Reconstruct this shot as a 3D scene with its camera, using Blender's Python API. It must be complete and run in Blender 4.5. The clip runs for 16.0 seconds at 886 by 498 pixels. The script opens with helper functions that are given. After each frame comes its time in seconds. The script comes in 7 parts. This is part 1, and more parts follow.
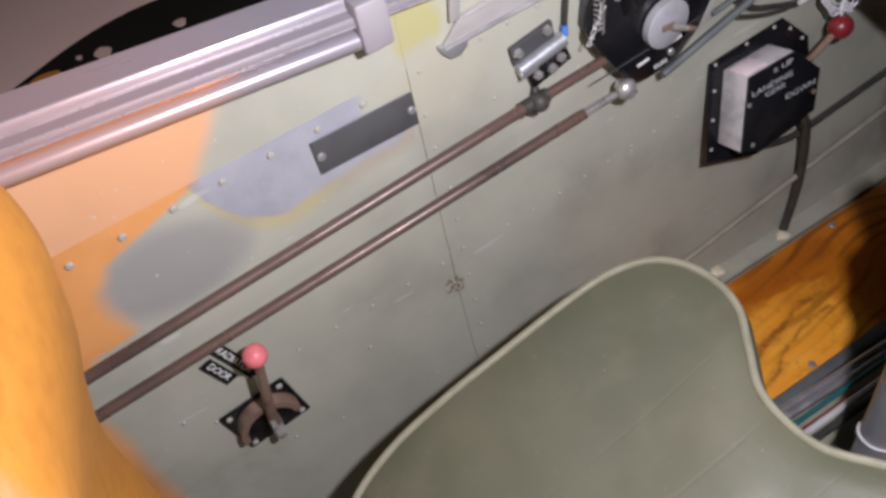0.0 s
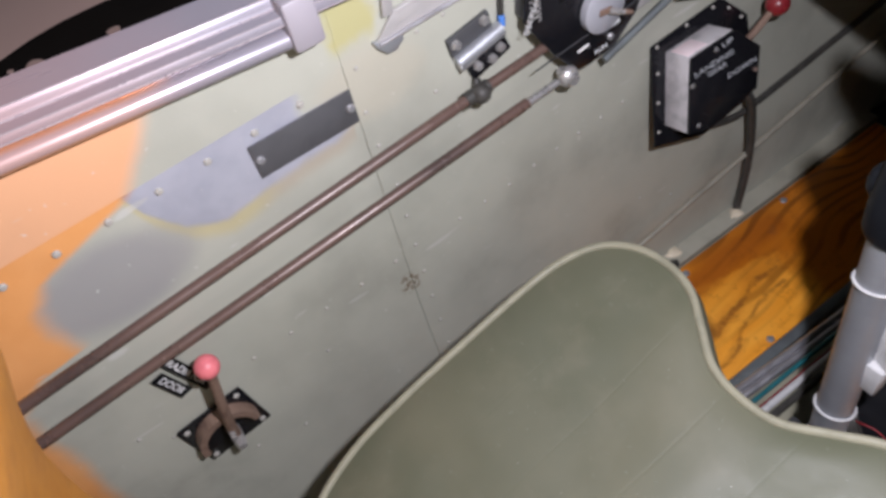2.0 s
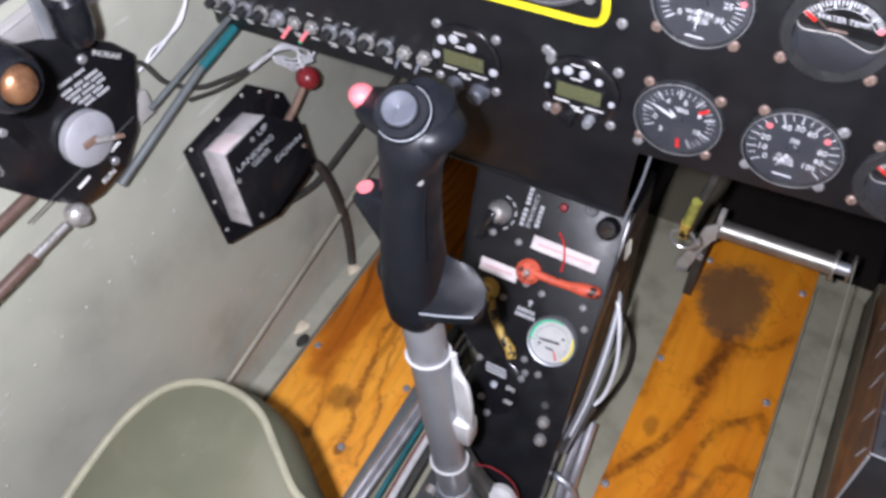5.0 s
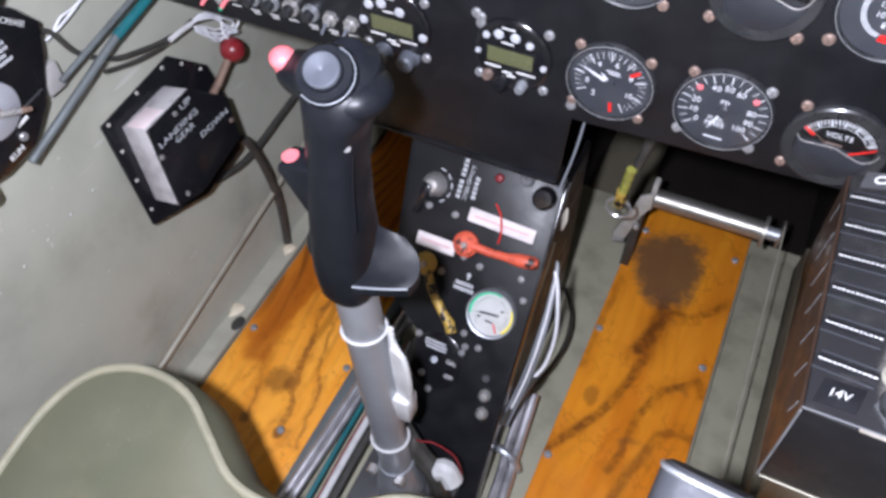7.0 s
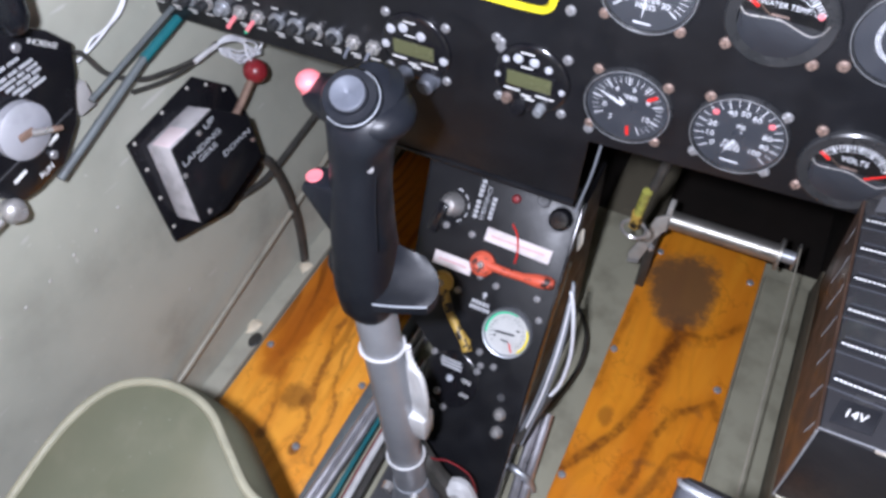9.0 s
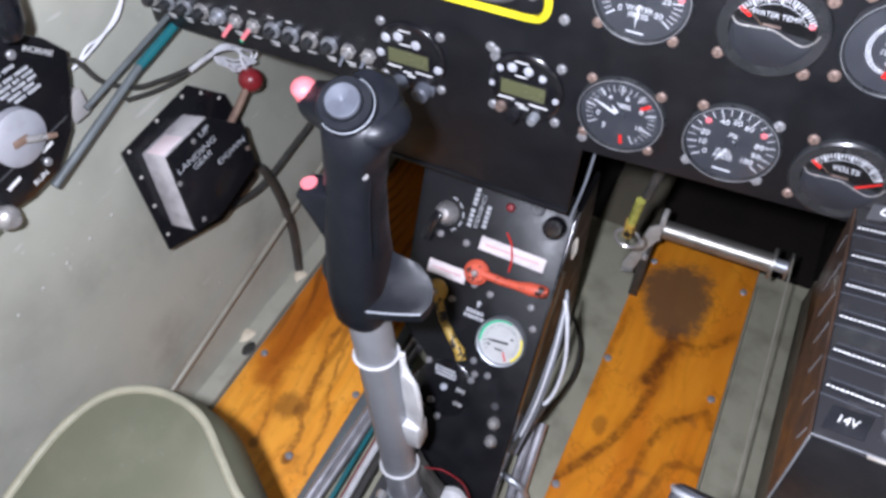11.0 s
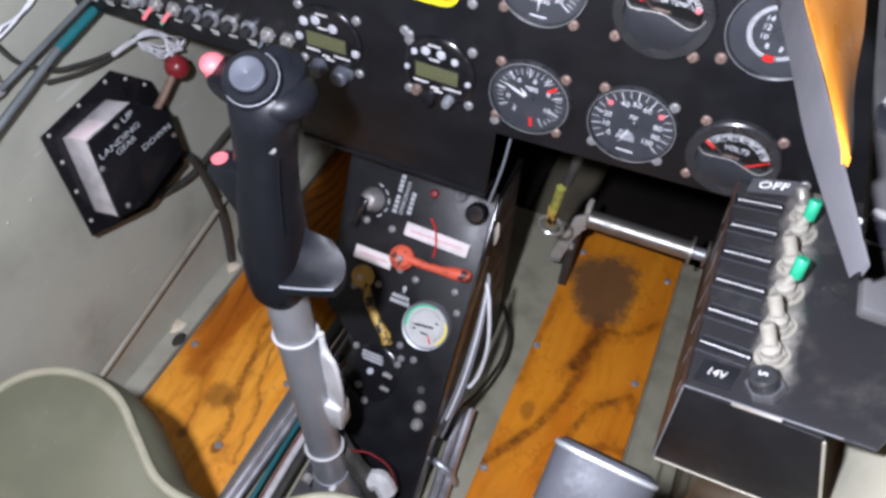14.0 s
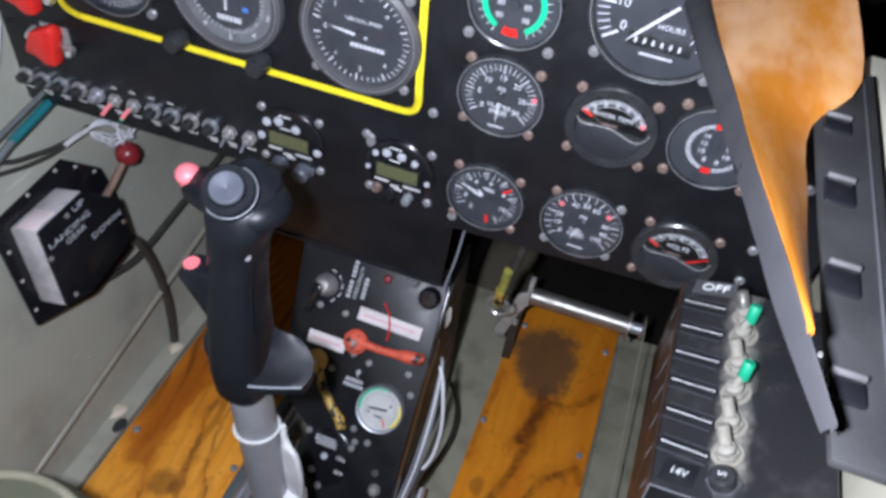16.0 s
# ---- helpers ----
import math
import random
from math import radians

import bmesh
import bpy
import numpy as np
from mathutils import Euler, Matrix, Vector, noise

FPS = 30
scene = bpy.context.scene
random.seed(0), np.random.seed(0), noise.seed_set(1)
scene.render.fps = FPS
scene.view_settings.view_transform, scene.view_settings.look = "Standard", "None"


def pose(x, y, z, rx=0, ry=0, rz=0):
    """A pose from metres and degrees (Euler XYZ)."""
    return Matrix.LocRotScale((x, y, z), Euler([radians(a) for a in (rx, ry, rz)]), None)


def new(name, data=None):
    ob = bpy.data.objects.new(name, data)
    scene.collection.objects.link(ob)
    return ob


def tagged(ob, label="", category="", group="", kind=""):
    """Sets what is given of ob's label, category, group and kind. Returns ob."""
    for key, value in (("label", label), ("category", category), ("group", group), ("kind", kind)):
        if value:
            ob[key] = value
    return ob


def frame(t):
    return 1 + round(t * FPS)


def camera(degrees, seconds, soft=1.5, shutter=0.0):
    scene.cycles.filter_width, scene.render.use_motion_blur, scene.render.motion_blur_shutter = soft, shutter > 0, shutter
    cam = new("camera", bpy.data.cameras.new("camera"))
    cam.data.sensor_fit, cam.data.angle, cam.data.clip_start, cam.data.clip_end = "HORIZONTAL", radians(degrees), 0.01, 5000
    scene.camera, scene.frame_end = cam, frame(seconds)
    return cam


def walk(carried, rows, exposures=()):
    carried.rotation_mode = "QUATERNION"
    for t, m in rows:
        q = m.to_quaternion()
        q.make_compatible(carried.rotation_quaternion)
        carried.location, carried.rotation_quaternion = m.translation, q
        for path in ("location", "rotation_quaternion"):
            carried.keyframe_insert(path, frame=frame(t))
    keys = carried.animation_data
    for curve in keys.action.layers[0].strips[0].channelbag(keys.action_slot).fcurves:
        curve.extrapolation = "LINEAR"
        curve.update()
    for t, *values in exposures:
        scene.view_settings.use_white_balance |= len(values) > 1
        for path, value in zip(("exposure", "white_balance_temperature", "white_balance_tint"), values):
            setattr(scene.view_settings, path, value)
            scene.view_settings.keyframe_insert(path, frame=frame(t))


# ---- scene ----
# Camera: seconds, place, yaw, pitch, roll.
cam = camera(60.96, 16.0, soft=3.2, shutter=0.4)
ROWS = [
    (0.0, -0.0110, -0.5795, 0.8336, 69.32, -48.90, -13.88),
    (0.5, -0.0084, -0.5780, 0.8344, 69.30, -48.93, -14.21),
    (1.0, -0.0090, -0.5780, 0.8322, 68.98, -49.16, -14.52),
    (1.5, -0.0118, -0.5744, 0.8289, 67.85, -49.40, -14.64),
    (2.0, -0.0056, -0.5634, 0.8261, 66.14, -49.74, -14.82),
    (2.5, 0.0071, -0.5475, 0.8236, 63.18, -50.29, -14.42),
    (3.0, 0.0057, -0.5376, 0.8247, 59.78, -50.81, -13.95),
    (3.5, 0.0062, -0.5203, 0.8298, 54.68, -51.49, -12.26),
    (4.0, 0.0236, -0.4655, 0.8633, 46.50, -50.62, -9.58),
    (4.5, 0.0380, -0.4192, 0.8386, 38.36, -50.55, -6.61),
    (5.0, 0.0412, -0.4031, 0.8259, 33.58, -51.49, -5.36),
    (5.2, 0.0432, -0.4056, 0.8230, 31.94, -51.83, -4.64),
    (7.3, 0.0457, -0.3977, 0.8099, 26.62, -53.15, -1.37),
    (7.5, 0.0460, -0.3984, 0.8108, 26.78, -52.99, -1.37),
    (8.0, 0.0454, -0.4004, 0.8131, 27.09, -52.49, -1.34),
    (8.5, 0.0445, -0.4009, 0.8135, 27.63, -52.04, -1.63),
    (9.0, 0.0437, -0.4047, 0.8170, 28.11, -51.64, -1.96),
    (11.3, 0.0456, -0.4077, 0.8164, 27.16, -50.78, -1.11),
    (11.5, 0.0503, -0.4089, 0.8199, 26.67, -50.76, -1.04),
    (12.0, 0.0574, -0.4120, 0.8301, 25.60, -50.45, -0.74),
    (12.5, 0.0749, -0.4111, 0.8269, 24.48, -50.22, -0.20),
    (13.0, 0.0785, -0.4141, 0.8244, 23.39, -50.19, 0.68),
    (13.5, 0.0799, -0.4148, 0.8176, 22.53, -50.34, 1.71),
    (14.0, 0.0794, -0.4155, 0.8146, 21.82, -50.41, 2.91),
    (14.5, 0.0799, -0.4160, 0.8130, 21.17, -50.06, 4.11),
    (15.0, 0.0719, -0.4301, 0.8230, 19.81, -49.20, 5.38),
    (15.5, 0.0616, -0.4319, 0.8492, 17.36, -47.79, 7.05),
    (16.0, 0.0520, -0.4205, 0.8483, 14.15, -45.62, 7.94),
]
# seconds, stops, kelvin, tint
EXPOSED = [(0.0, -0.55, 6750, 12), (2.5, -0.42, 6500, 11), (3.6, -0.28, 6450, 11), (5.0, 0.05, 6350, 10), (9.0, 0.08, 6050, 9), (11.5, 0.06, 6100, 9), (12.5, -0.06, 6200, 9), (15.0, -0.18, 6200, 8), (16.0, -0.45, 6000, 6)]
walk(cam, [(t, pose(x, y, z, 90 + pitch, 0, yaw) @ pose(0, 0, 0, 0, 0, roll)) for t, x, y, z, yaw, pitch, roll in ROWS], EXPOSED)

# ---- light: the camera's white torch, fixed over the seat, a dim hangar all round ----
world = bpy.data.worlds.new("hangar_air")
world.use_nodes = True
world.node_tree.nodes["Background"].inputs[0].default_value = (0.55, 0.52, 0.5, 1)
world.node_tree.nodes["Background"].inputs[1].default_value = 0.02
scene.world = world
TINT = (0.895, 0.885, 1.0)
# torch carried beside the lens, set here as one unmoving point lamp
lamp_data = bpy.data.lights.new("camera_torch", "POINT")
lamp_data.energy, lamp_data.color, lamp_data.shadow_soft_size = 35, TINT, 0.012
camera_torch = tagged(new("camera_torch", lamp_data), "cool white torch of the camera, kept still above the seat", "lamp")
camera_torch.location = (0.0, -0.428, 0.848)

# ---- materials ----
def node_mat(name, rough=0.5, metal=0.0, spec=0.5):
    m = bpy.data.materials.new(name)
    m.use_nodes = True
    nt = m.node_tree
    b = nt.nodes["Principled BSDF"]
    b.inputs["Roughness"].default_value = rough
    b.inputs["Metallic"].default_value = metal
    b.inputs["Specular IOR Level"].default_value = spec
    return m, nt, b


class Net:
    """Short hand for shader nodes."""

    def __init__(self, nt):
        self.nt, self.coord = nt, nt.nodes.new("ShaderNodeTexCoord")

    def link(self, a, b):
        self.nt.links.new(a, b)

    def put(self, socket, value):
        if isinstance(value, bpy.types.NodeSocket):
            self.link(value, socket)
        elif isinstance(value, tuple) and len(value) == 3 and socket.type == "RGBA":
            socket.default_value = (*value, 1)
        else:
            socket.default_value = value

    def noise(self, scale, detail=4.0, rough=0.55, stretch=(1, 1, 1), warp=0.0):
        mp = self.nt.nodes.new("ShaderNodeMapping")
        mp.inputs["Scale"].default_value = stretch
        self.link(self.coord.outputs["Object"], mp.inputs["Vector"])
        n = self.nt.nodes.new("ShaderNodeTexNoise")
        n.inputs["Scale"].default_value, n.inputs["Detail"].default_value = scale, detail
        n.inputs["Roughness"].default_value, n.inputs["Distortion"].default_value = rough, warp
        self.link(mp.outputs[0], n.inputs["Vector"])
        return n.outputs["Fac"]

    def math(self, op, a, b=0.0, c=0.0, clamp=False):
        n = self.nt.nodes.new("ShaderNodeMath")
        n.operation, n.use_clamp = op, clamp
        for s, v in zip(n.inputs, (a, b, c)):
            self.put(s, v)
        return n.outputs[0]

    def span(self, v, lo, hi, a=0.0, b=1.0):
        n = self.nt.nodes.new("ShaderNodeMapRange")
        n.interpolation_type = "SMOOTHSTEP"
        for s, x in zip(n.inputs, (v, lo, hi, a, b)):
            self.put(s, x)
        return n.outputs[0]

    def mix(self, f, a, b):
        n = self.nt.nodes.new("ShaderNodeMix")
        n.data_type = "RGBA"
        self.put(n.inputs[0], f)
        self.put(n.inputs[6], a)
        self.put(n.inputs[7], b)
        return n.outputs[2]

    def axes(self):
        n = self.nt.nodes.new("ShaderNodeSeparateXYZ")
        self.link(self.coord.outputs["Object"], n.inputs[0])
        return n.outputs[0], n.outputs[1], n.outputs[2]

    def ramp(self, v, stops):
        """Piecewise-linear v -> value, from pairs."""
        lo, hi = stops[0][0], stops[-1][0]
        vals = [s[1] for s in stops]
        a, b = min(vals), max(vals)
        n = self.nt.nodes.new("ShaderNodeValToRGB")
        e = n.color_ramp.elements
        while len(e) < len(stops):
            e.new(0.5)
        for el, (x, y) in zip(e, stops):
            el.position = (x - lo) / (hi - lo)
            g = (y - a) / (b - a)
            el.color = (g, g, g, 1)
        self.link(self.math("DIVIDE", self.math("SUBTRACT", v, lo), hi - lo), n.inputs[0])
        sep = self.nt.nodes.new("ShaderNodeSeparateColor")
        self.link(n.outputs[0], sep.inputs[0])
        return self.math("ADD", self.math("MULTIPLY", sep.outputs[0], b - a), a)

    def vec(self, op, a, b=None, scale=None):
        n = self.nt.nodes.new("ShaderNodeVectorMath")
        n.operation = op
        self.put(n.inputs[0], a)
        if b is not None:
            self.put(n.inputs[1], b)
        if scale is not None:
            self.put(n.inputs["Scale"], scale)
        return n.outputs["Value"] if op in ("DOT_PRODUCT", "LENGTH") else n.outputs["Vector"]

    def flat(self, x, y):
        n = self.nt.nodes.new("ShaderNodeCombineXYZ")
        self.put(n.inputs[0], x)
        self.put(n.inputs[1], y)
        return n.outputs[0]

    def line(self, p, pts):
        """How far p lies from the open line through the points."""
        best = None
        for (x0, y0), (x1, y1) in zip(pts, pts[1:]):
            d = (x1 - x0, y1 - y0, 0.0)
            pa = self.vec("SUBTRACT", p, (x0, y0, 0.0))
            h = self.math("MULTIPLY", self.vec("DOT_PRODUCT", pa, d), 1 / (d[0] ** 2 + d[1] ** 2), clamp=True)
            base = self.vec("SCALE", d, scale=h)
            off = self.vec("LENGTH", self.vec("SUBTRACT", pa, base))
            best = off if best is None else self.math("MINIMUM", best, off)
        return best

    def bump(self, bsdf, height, strength=0.2, dist=0.001):
        n = self.nt.nodes.new("ShaderNodeBump")
        n.inputs["Strength"].default_value, n.inputs["Distance"].default_value = strength, dist
        self.link(height, n.inputs["Height"])
        self.link(n.outputs[0], bsdf.inputs["Normal"])


def worn(name, base, dark, rough=0.5, metal=0.0, scale=30.0, fine=400.0, bump=0.12, edge=0.2, light=None, spec=0.5):
    """Paint, plastic or metal with broad blotches, fine grain and roughness that varies."""
    m, nt, b = node_mat(name, rough, metal, spec)
    n = Net(nt)
    blot = n.span(n.noise(scale, 5), 0.42, 0.7)
    col = n.mix(n.math("MULTIPLY", blot, 0.75), base, dark)
    if light:
        col = n.mix(n.math("MULTIPLY", n.span(n.noise(scale * 2.7, 6, 0.7), 0.6, 0.78), edge), col, light)
    n.put(b.inputs["Base Color"], col)
    grain = n.noise(fine, 3)
    n.put(b.inputs["Roughness"], n.span(n.math("ADD", n.noise(scale * 1.6, 5), n.math("MULTIPLY", grain, 0.3)), 0.35, 0.95, max(rough - 0.12, 0.05), min(rough + 0.15, 1)))
    n.bump(b, grain, bump, 0.0006)
    return m


def side_paint():
    """Grey-green cockpit paint with orange overspray aft, a rubbed bare patch and chromate-yellow rims."""
    m, nt, b = node_mat("side_paint", 0.42)
    n = Net(nt)
    x, y, z = n.axes()
    wob = n.math("MULTIPLY", n.math("SUBTRACT", n.noise(28, 4), 0.5), 0.03)
    green = n.mix(n.span(n.noise(9, 5), 0.35, 0.72), (0.41, 0.415, 0.35), (0.35, 0.355, 0.30))
    green = n.mix(n.math("MULTIPLY", n.span(n.noise(60, 6, 0.7), 0.56, 0.74), 0.35), green, (0.39, 0.38, 0.315))
    # the lap of the upper sheet climbs a little forward
    lap = n.math("SUBTRACT", z, n.math("MULTIPLY", n.math("ADD", y, 0.403), 0.032))
    below = n.span(lap, 0.5005, 0.5018, 1, 0)
    # rubbed bare metal below the lap, its rim yellow aft and tan forward
    rim = n.ramp(y, [(-0.61, 0.52), (-0.590, 0.496), (-0.580, 0.4666), (-0.5615, 0.437), (-0.533, 0.4235), (-0.506, 0.428), (-0.484, 0.4325), (-0.4627, 0.4355), (-0.431, 0.4365), (-0.4134, 0.444), (-0.408, 0.56)])
    over = n.math("SUBTRACT", n.math("ADD", z, n.math("MULTIPLY", wob, 0.35)), rim)
    corner = n.math("SUBTRACT", 1.0, n.math("MULTIPLY", n.span(z, 0.474, 0.482), n.span(n.math("ADD", y, wob), -0.458, -0.446)))
    bare = n.math("MULTIPLY", n.math("MULTIPLY", n.span(over, -0.002, 0.008), below), corner)
    chrom = n.math("MULTIPLY", n.math("MULTIPLY", n.span(over, -0.016, -0.002), n.span(over, 0.000, 0.008, 1, 0)), below)
    chrom = n.math("MULTIPLY", chrom, n.math("MULTIPLY", n.span(y, -0.61, -0.575), n.span(y, -0.415, -0.408, 1, 0)))
    aft = n.span(y, -0.515, -0.475, 1, 0)
    grey = n.mix(n.span(n.noise(25, 4), 0.3, 0.7), (0.35, 0.36, 0.42), (0.44, 0.45, 0.51))
    col = n.mix(bare, green, grey)
    col = n.mix(n.math("MULTIPLY", chrom, n.math("ADD", 0.42, n.math("MULTIPLY", aft, 0.2))), col, n.mix(aft, (0.36, 0.27, 0.19), (0.46, 0.39, 0.18)))
    # beige rub round the joint, and a yellow patch by the end of the rail
    rub_sheen = n.math("ADD", n.math("POWER", n.math("DIVIDE", n.math("ADD", y, 0.388), 0.05), 2.0), n.math("POWER", n.math("DIVIDE", n.math("SUBTRACT", z, 0.475), 0.035), 2.0))
    col = n.mix(n.math("MULTIPLY", n.span(n.math("ADD", rub_sheen, n.math("MULTIPLY", wob, 30)), 0.4, 1.3, 1, 0), n.math("MULTIPLY", n.math("SUBTRACT", 1.0, bare), 0.45)), col, (0.44, 0.40, 0.31))
    yel = n.math("MULTIPLY", n.span(n.math("ABSOLUTE", n.math("ADD", n.math("ADD", y, wob), 0.394)), 0.013, 0.023, 1, 0), n.math("MULTIPLY", n.span(n.math("ADD", z, wob), 0.504, 0.520), n.span(n.math("ADD", z, wob), 0.545, 0.552, 1, 0)))
    col = n.mix(n.math("MULTIPLY", yel, 0.75), col, (0.42, 0.385, 0.15))
    # darker grey primer blotch
    d2 = n.math("ADD", n.math("POWER", n.math("DIVIDE", n.math("ADD", y, 0.628), 0.064), 2.0), n.math("POWER", n.math("DIVIDE", n.math("SUBTRACT", z, 0.431), 0.040), 2.0))
    col = n.mix(n.math("MULTIPLY", n.span(n.math("ADD", d2, n.math("MULTIPLY", wob, 12)), 0.4, 1.5, 1, 0), 0.75), col, (0.25, 0.245, 0.25))
    # orange overspray
    lim = n.ramp(z, [(0.36, -0.74), (0.385, -0.71), (0.391, -0.674), (0.419, -0.681), (0.444, -0.677), (0.462, -0.663), (0.472, -0.637), (0.4885, -0.5905), (0.4945, -0.580), (0.5224, -0.5585), (0.5433, -0.5446), (0.62, -0.51)])
    off = n.math("SUBTRACT", lim, n.math("ADD", y, n.math("MULTIPLY", wob, 0.5)))
    sprayed = n.span(off, -0.010, 0.012)
    orange = n.mix(n.span(n.noise(14, 4), 0.3, 0.7), (0.70, 0.33, 0.12), (0.64, 0.28, 0.09))
    orange = n.mix(below, n.mix(n.noise(9, 3), (0.70, 0.385, 0.22), (0.65, 0.345, 0.185)), orange)
    col = n.mix(sprayed, col, orange)
    # scratches and chips to bright metal
    chip = n.span(n.noise(170, 2, 0.5), 0.73, 0.76)
    col = n.mix(n.math("MULTIPLY", chip, 0.55), col, (0.6, 0.6, 0.57))
    scr = n.math("MULTIPLY", n.span(n.noise(46, 1, 0.4, (1, 0.35, 1.6)), 0.735, 0.765), 0.6)
    col = n.mix(scr, col, (0.52, 0.52, 0.49))
    grime = n.span(n.noise(4.5, 5, 0.65), 0.5, 0.75)
    col = n.mix(n.math("MULTIPLY", grime, n.span(z, 0.16, 0.34, 0.42, 0.12)), col, (0.15, 0.145, 0.12))
    # rust flecks by the seam
    fleck = n.math("MULTIPLY", n.span(n.math("ABSOLUTE", n.math("ADD", y, 0.41)), 0.004, 0.014, 1, 0), n.math("MULTIPLY", n.span(n.math("ABSOLUTE", n.math("SUBTRACT", z, 0.235)), 0.005, 0.018, 1, 0), n.span(n.noise(220, 3), 0.49, 0.54)))
    col = n.mix(n.math("MULTIPLY", fleck, 1.0), col, (0.12, 0.07, 0.03))
    n.put(b.inputs["Base Color"], col)
    n.put(b.inputs["Metallic"], n.math("MULTIPLY", bare, 0.25))
    n.put(b.inputs["Roughness"], n.span(n.noise(16, 5), 0.3, 0.75, 0.30, 0.48))
    n.bump(b, n.math("ADD", n.noise(500, 2), n.math("MULTIPLY", n.noise(7, 3), 2.5)), 0.12, 0.001)
    return m


def plank_wood():
    """Varnished plywood, orange, with brown flow marks along it, and heel wear on the right board."""
    m, nt, b = node_mat("plank_wood", 0.33, 0.0, 0.28)
    n = Net(nt)
    x, y, z = n.axes()
    left = n.span(x, -0.2, -0.1, 1, 0)
    flow = n.noise(26, 3, 0.5, (1.0, 0.12, 1), 0.8)
    col = n.mix(n.span(flow, 0.3, 0.72), n.mix(left, (0.78, 0.295, 0.020), (0.92, 0.40, 0.048)), n.mix(left, (0.66, 0.205, 0.012), (0.84, 0.315, 0.026)))
    col = n.mix(n.math("MULTIPLY", n.span(n.noise(7, 3, 0.5, (1, 0.5, 1)), 0.5, 0.72), 0.5), col, (0.50, 0.16, 0.016))
    # flowing grain, strongest on the left board
    warp = n.noise(5.5, 2, 0.45, (1, 0.5, 1))
    rings = n.math("SINE", n.math("ADD", n.math("MULTIPLY", x, 380), n.math("MULTIPLY", warp, 62)))
    thin = n.math("MULTIPLY", n.span(rings, 0.1, 0.95), n.span(n.noise(12, 3, 0.5, (1, 0.4, 1)), 0.40, 0.60))
    wave = n.math("SUBTRACT", n.noise(22, 4, 0.6), 0.5)
    edge = n.math("ADD", n.span(x, -0.37, -0.335, -0.085, 0.035), n.math("MULTIPLY", wave, 0.09))
    stained = n.math("MULTIPLY", left, n.span(n.math("SUBTRACT", y, edge), -0.012, 0.022))
    col = n.mix(n.math("MULTIPLY", stained, 0.8), col, (0.47, 0.125, 0.006))
    # ragged brown streaks along both boards
    ragged = n.math("MULTIPLY", n.math("SUBTRACT", n.noise(34, 3, 0.55), 0.5), 0.016)
    here = n.flat(n.math("ADD", x, ragged), n.math("ADD", y, n.math("MULTIPLY", ragged, 1.3)))
    broken = n.math("MULTIPLY", n.span(n.noise(30, 4, 0.6), 0.34, 0.60, 0.35, 1.0), n.span(n.noise(120, 4, 0.7), 0.30, 0.62, 0.7, 1.0))
    STREAKS = (
        ([(-0.3208, 0.0234), (-0.3238, -0.007), (-0.3159, -0.040), (-0.3125, -0.0655), (-0.3051, -0.096), (-0.298, -0.120), (-0.289, -0.134), (-0.2873, -0.160), (-0.2855, -0.175)], 0.0055, 0.62),
        ([(-0.302, 0.0131), (-0.302, -0.015), (-0.2946, -0.048), (-0.2804, -0.084), (-0.2678, -0.111), (-0.2645, -0.1415), (-0.2548, -0.175)], 0.0045, 0.5),
        ([(-0.3564, -0.095), (-0.3398, -0.130), (-0.3353, -0.148), (-0.3307, -0.170)], 0.0045, 0.5),
        ([(-0.302, -0.069), (-0.3125, -0.085), (-0.306, -0.114)], 0.005, 0.4),
        ([(0.0727, 0.170), (0.0691, 0.1285), (0.0634, 0.100), (0.0571, 0.063), (0.047, 0.030), (0.0398, 0.011), (0.0188, -0.026), (-0.0028, -0.059)], 0.0085, 0.72),
        ([(0.066, 0.190), (0.0650, 0.155), (0.0600, 0.122), (0.0545, 0.108)], 0.013, 0.8),
        ([(0.142, 0.080), (0.131, 0.095), (0.1138, 0.0786), (0.097, 0.0664), (0.0882, 0.050), (0.0778, 0.018), (0.0761, 0.002), (0.0756, -0.028), (0.0676, -0.053)], 0.0075, 0.66),
        ([(0.1423, 0.020), (0.120, 0.0196), (0.1066, 0.0094), (0.1008, -0.0154), (0.0897, -0.042), (0.080, -0.09)], 0.009, 0.5),
        ([(0.1353, 0.215), (0.119, 0.193), (0.101, 0.180), (0.0768, 0.1774)], 0.008, 0.55),
        ([(0.006, 0.20), (0.0, 0.13), (-0.002, 0.06)], 0.007, 0.35),
    )
    for path, wide, much in STREAKS:
        far = n.line(here, path)
        near = n.span(far, wide * 0.2, wide, 1, 0)
        halo = n.math("MULTIPLY", n.span(far, wide * 0.6, wide * 2.8, 1, 0), n.span(n.noise(22, 3), 0.35, 0.6, 0.2, 1.0))
        col = n.mix(n.math("MULTIPLY", halo, 0.5 * much), col, (0.40, 0.115, 0.008))
        col = n.mix(n.math("MULTIPLY", n.math("MULTIPLY", near, broken), min(1.0, much * 1.2)), col, n.mix(left, (0.13, 0.040, 0.008), (0.20, 0.065, 0.014)))
    # broad red-brown stain on the left board
    near = n.span(n.line(here, [(-0.372, 0.08), (-0.372, 0.02), (-0.372, -0.03), (-0.366, -0.07), (-0.364, -0.092)]), 0.008, 0.026, 1, 0)
    col = n.mix(n.math("MULTIPLY", near, 0.75), col, (0.40, 0.105, 0.008))
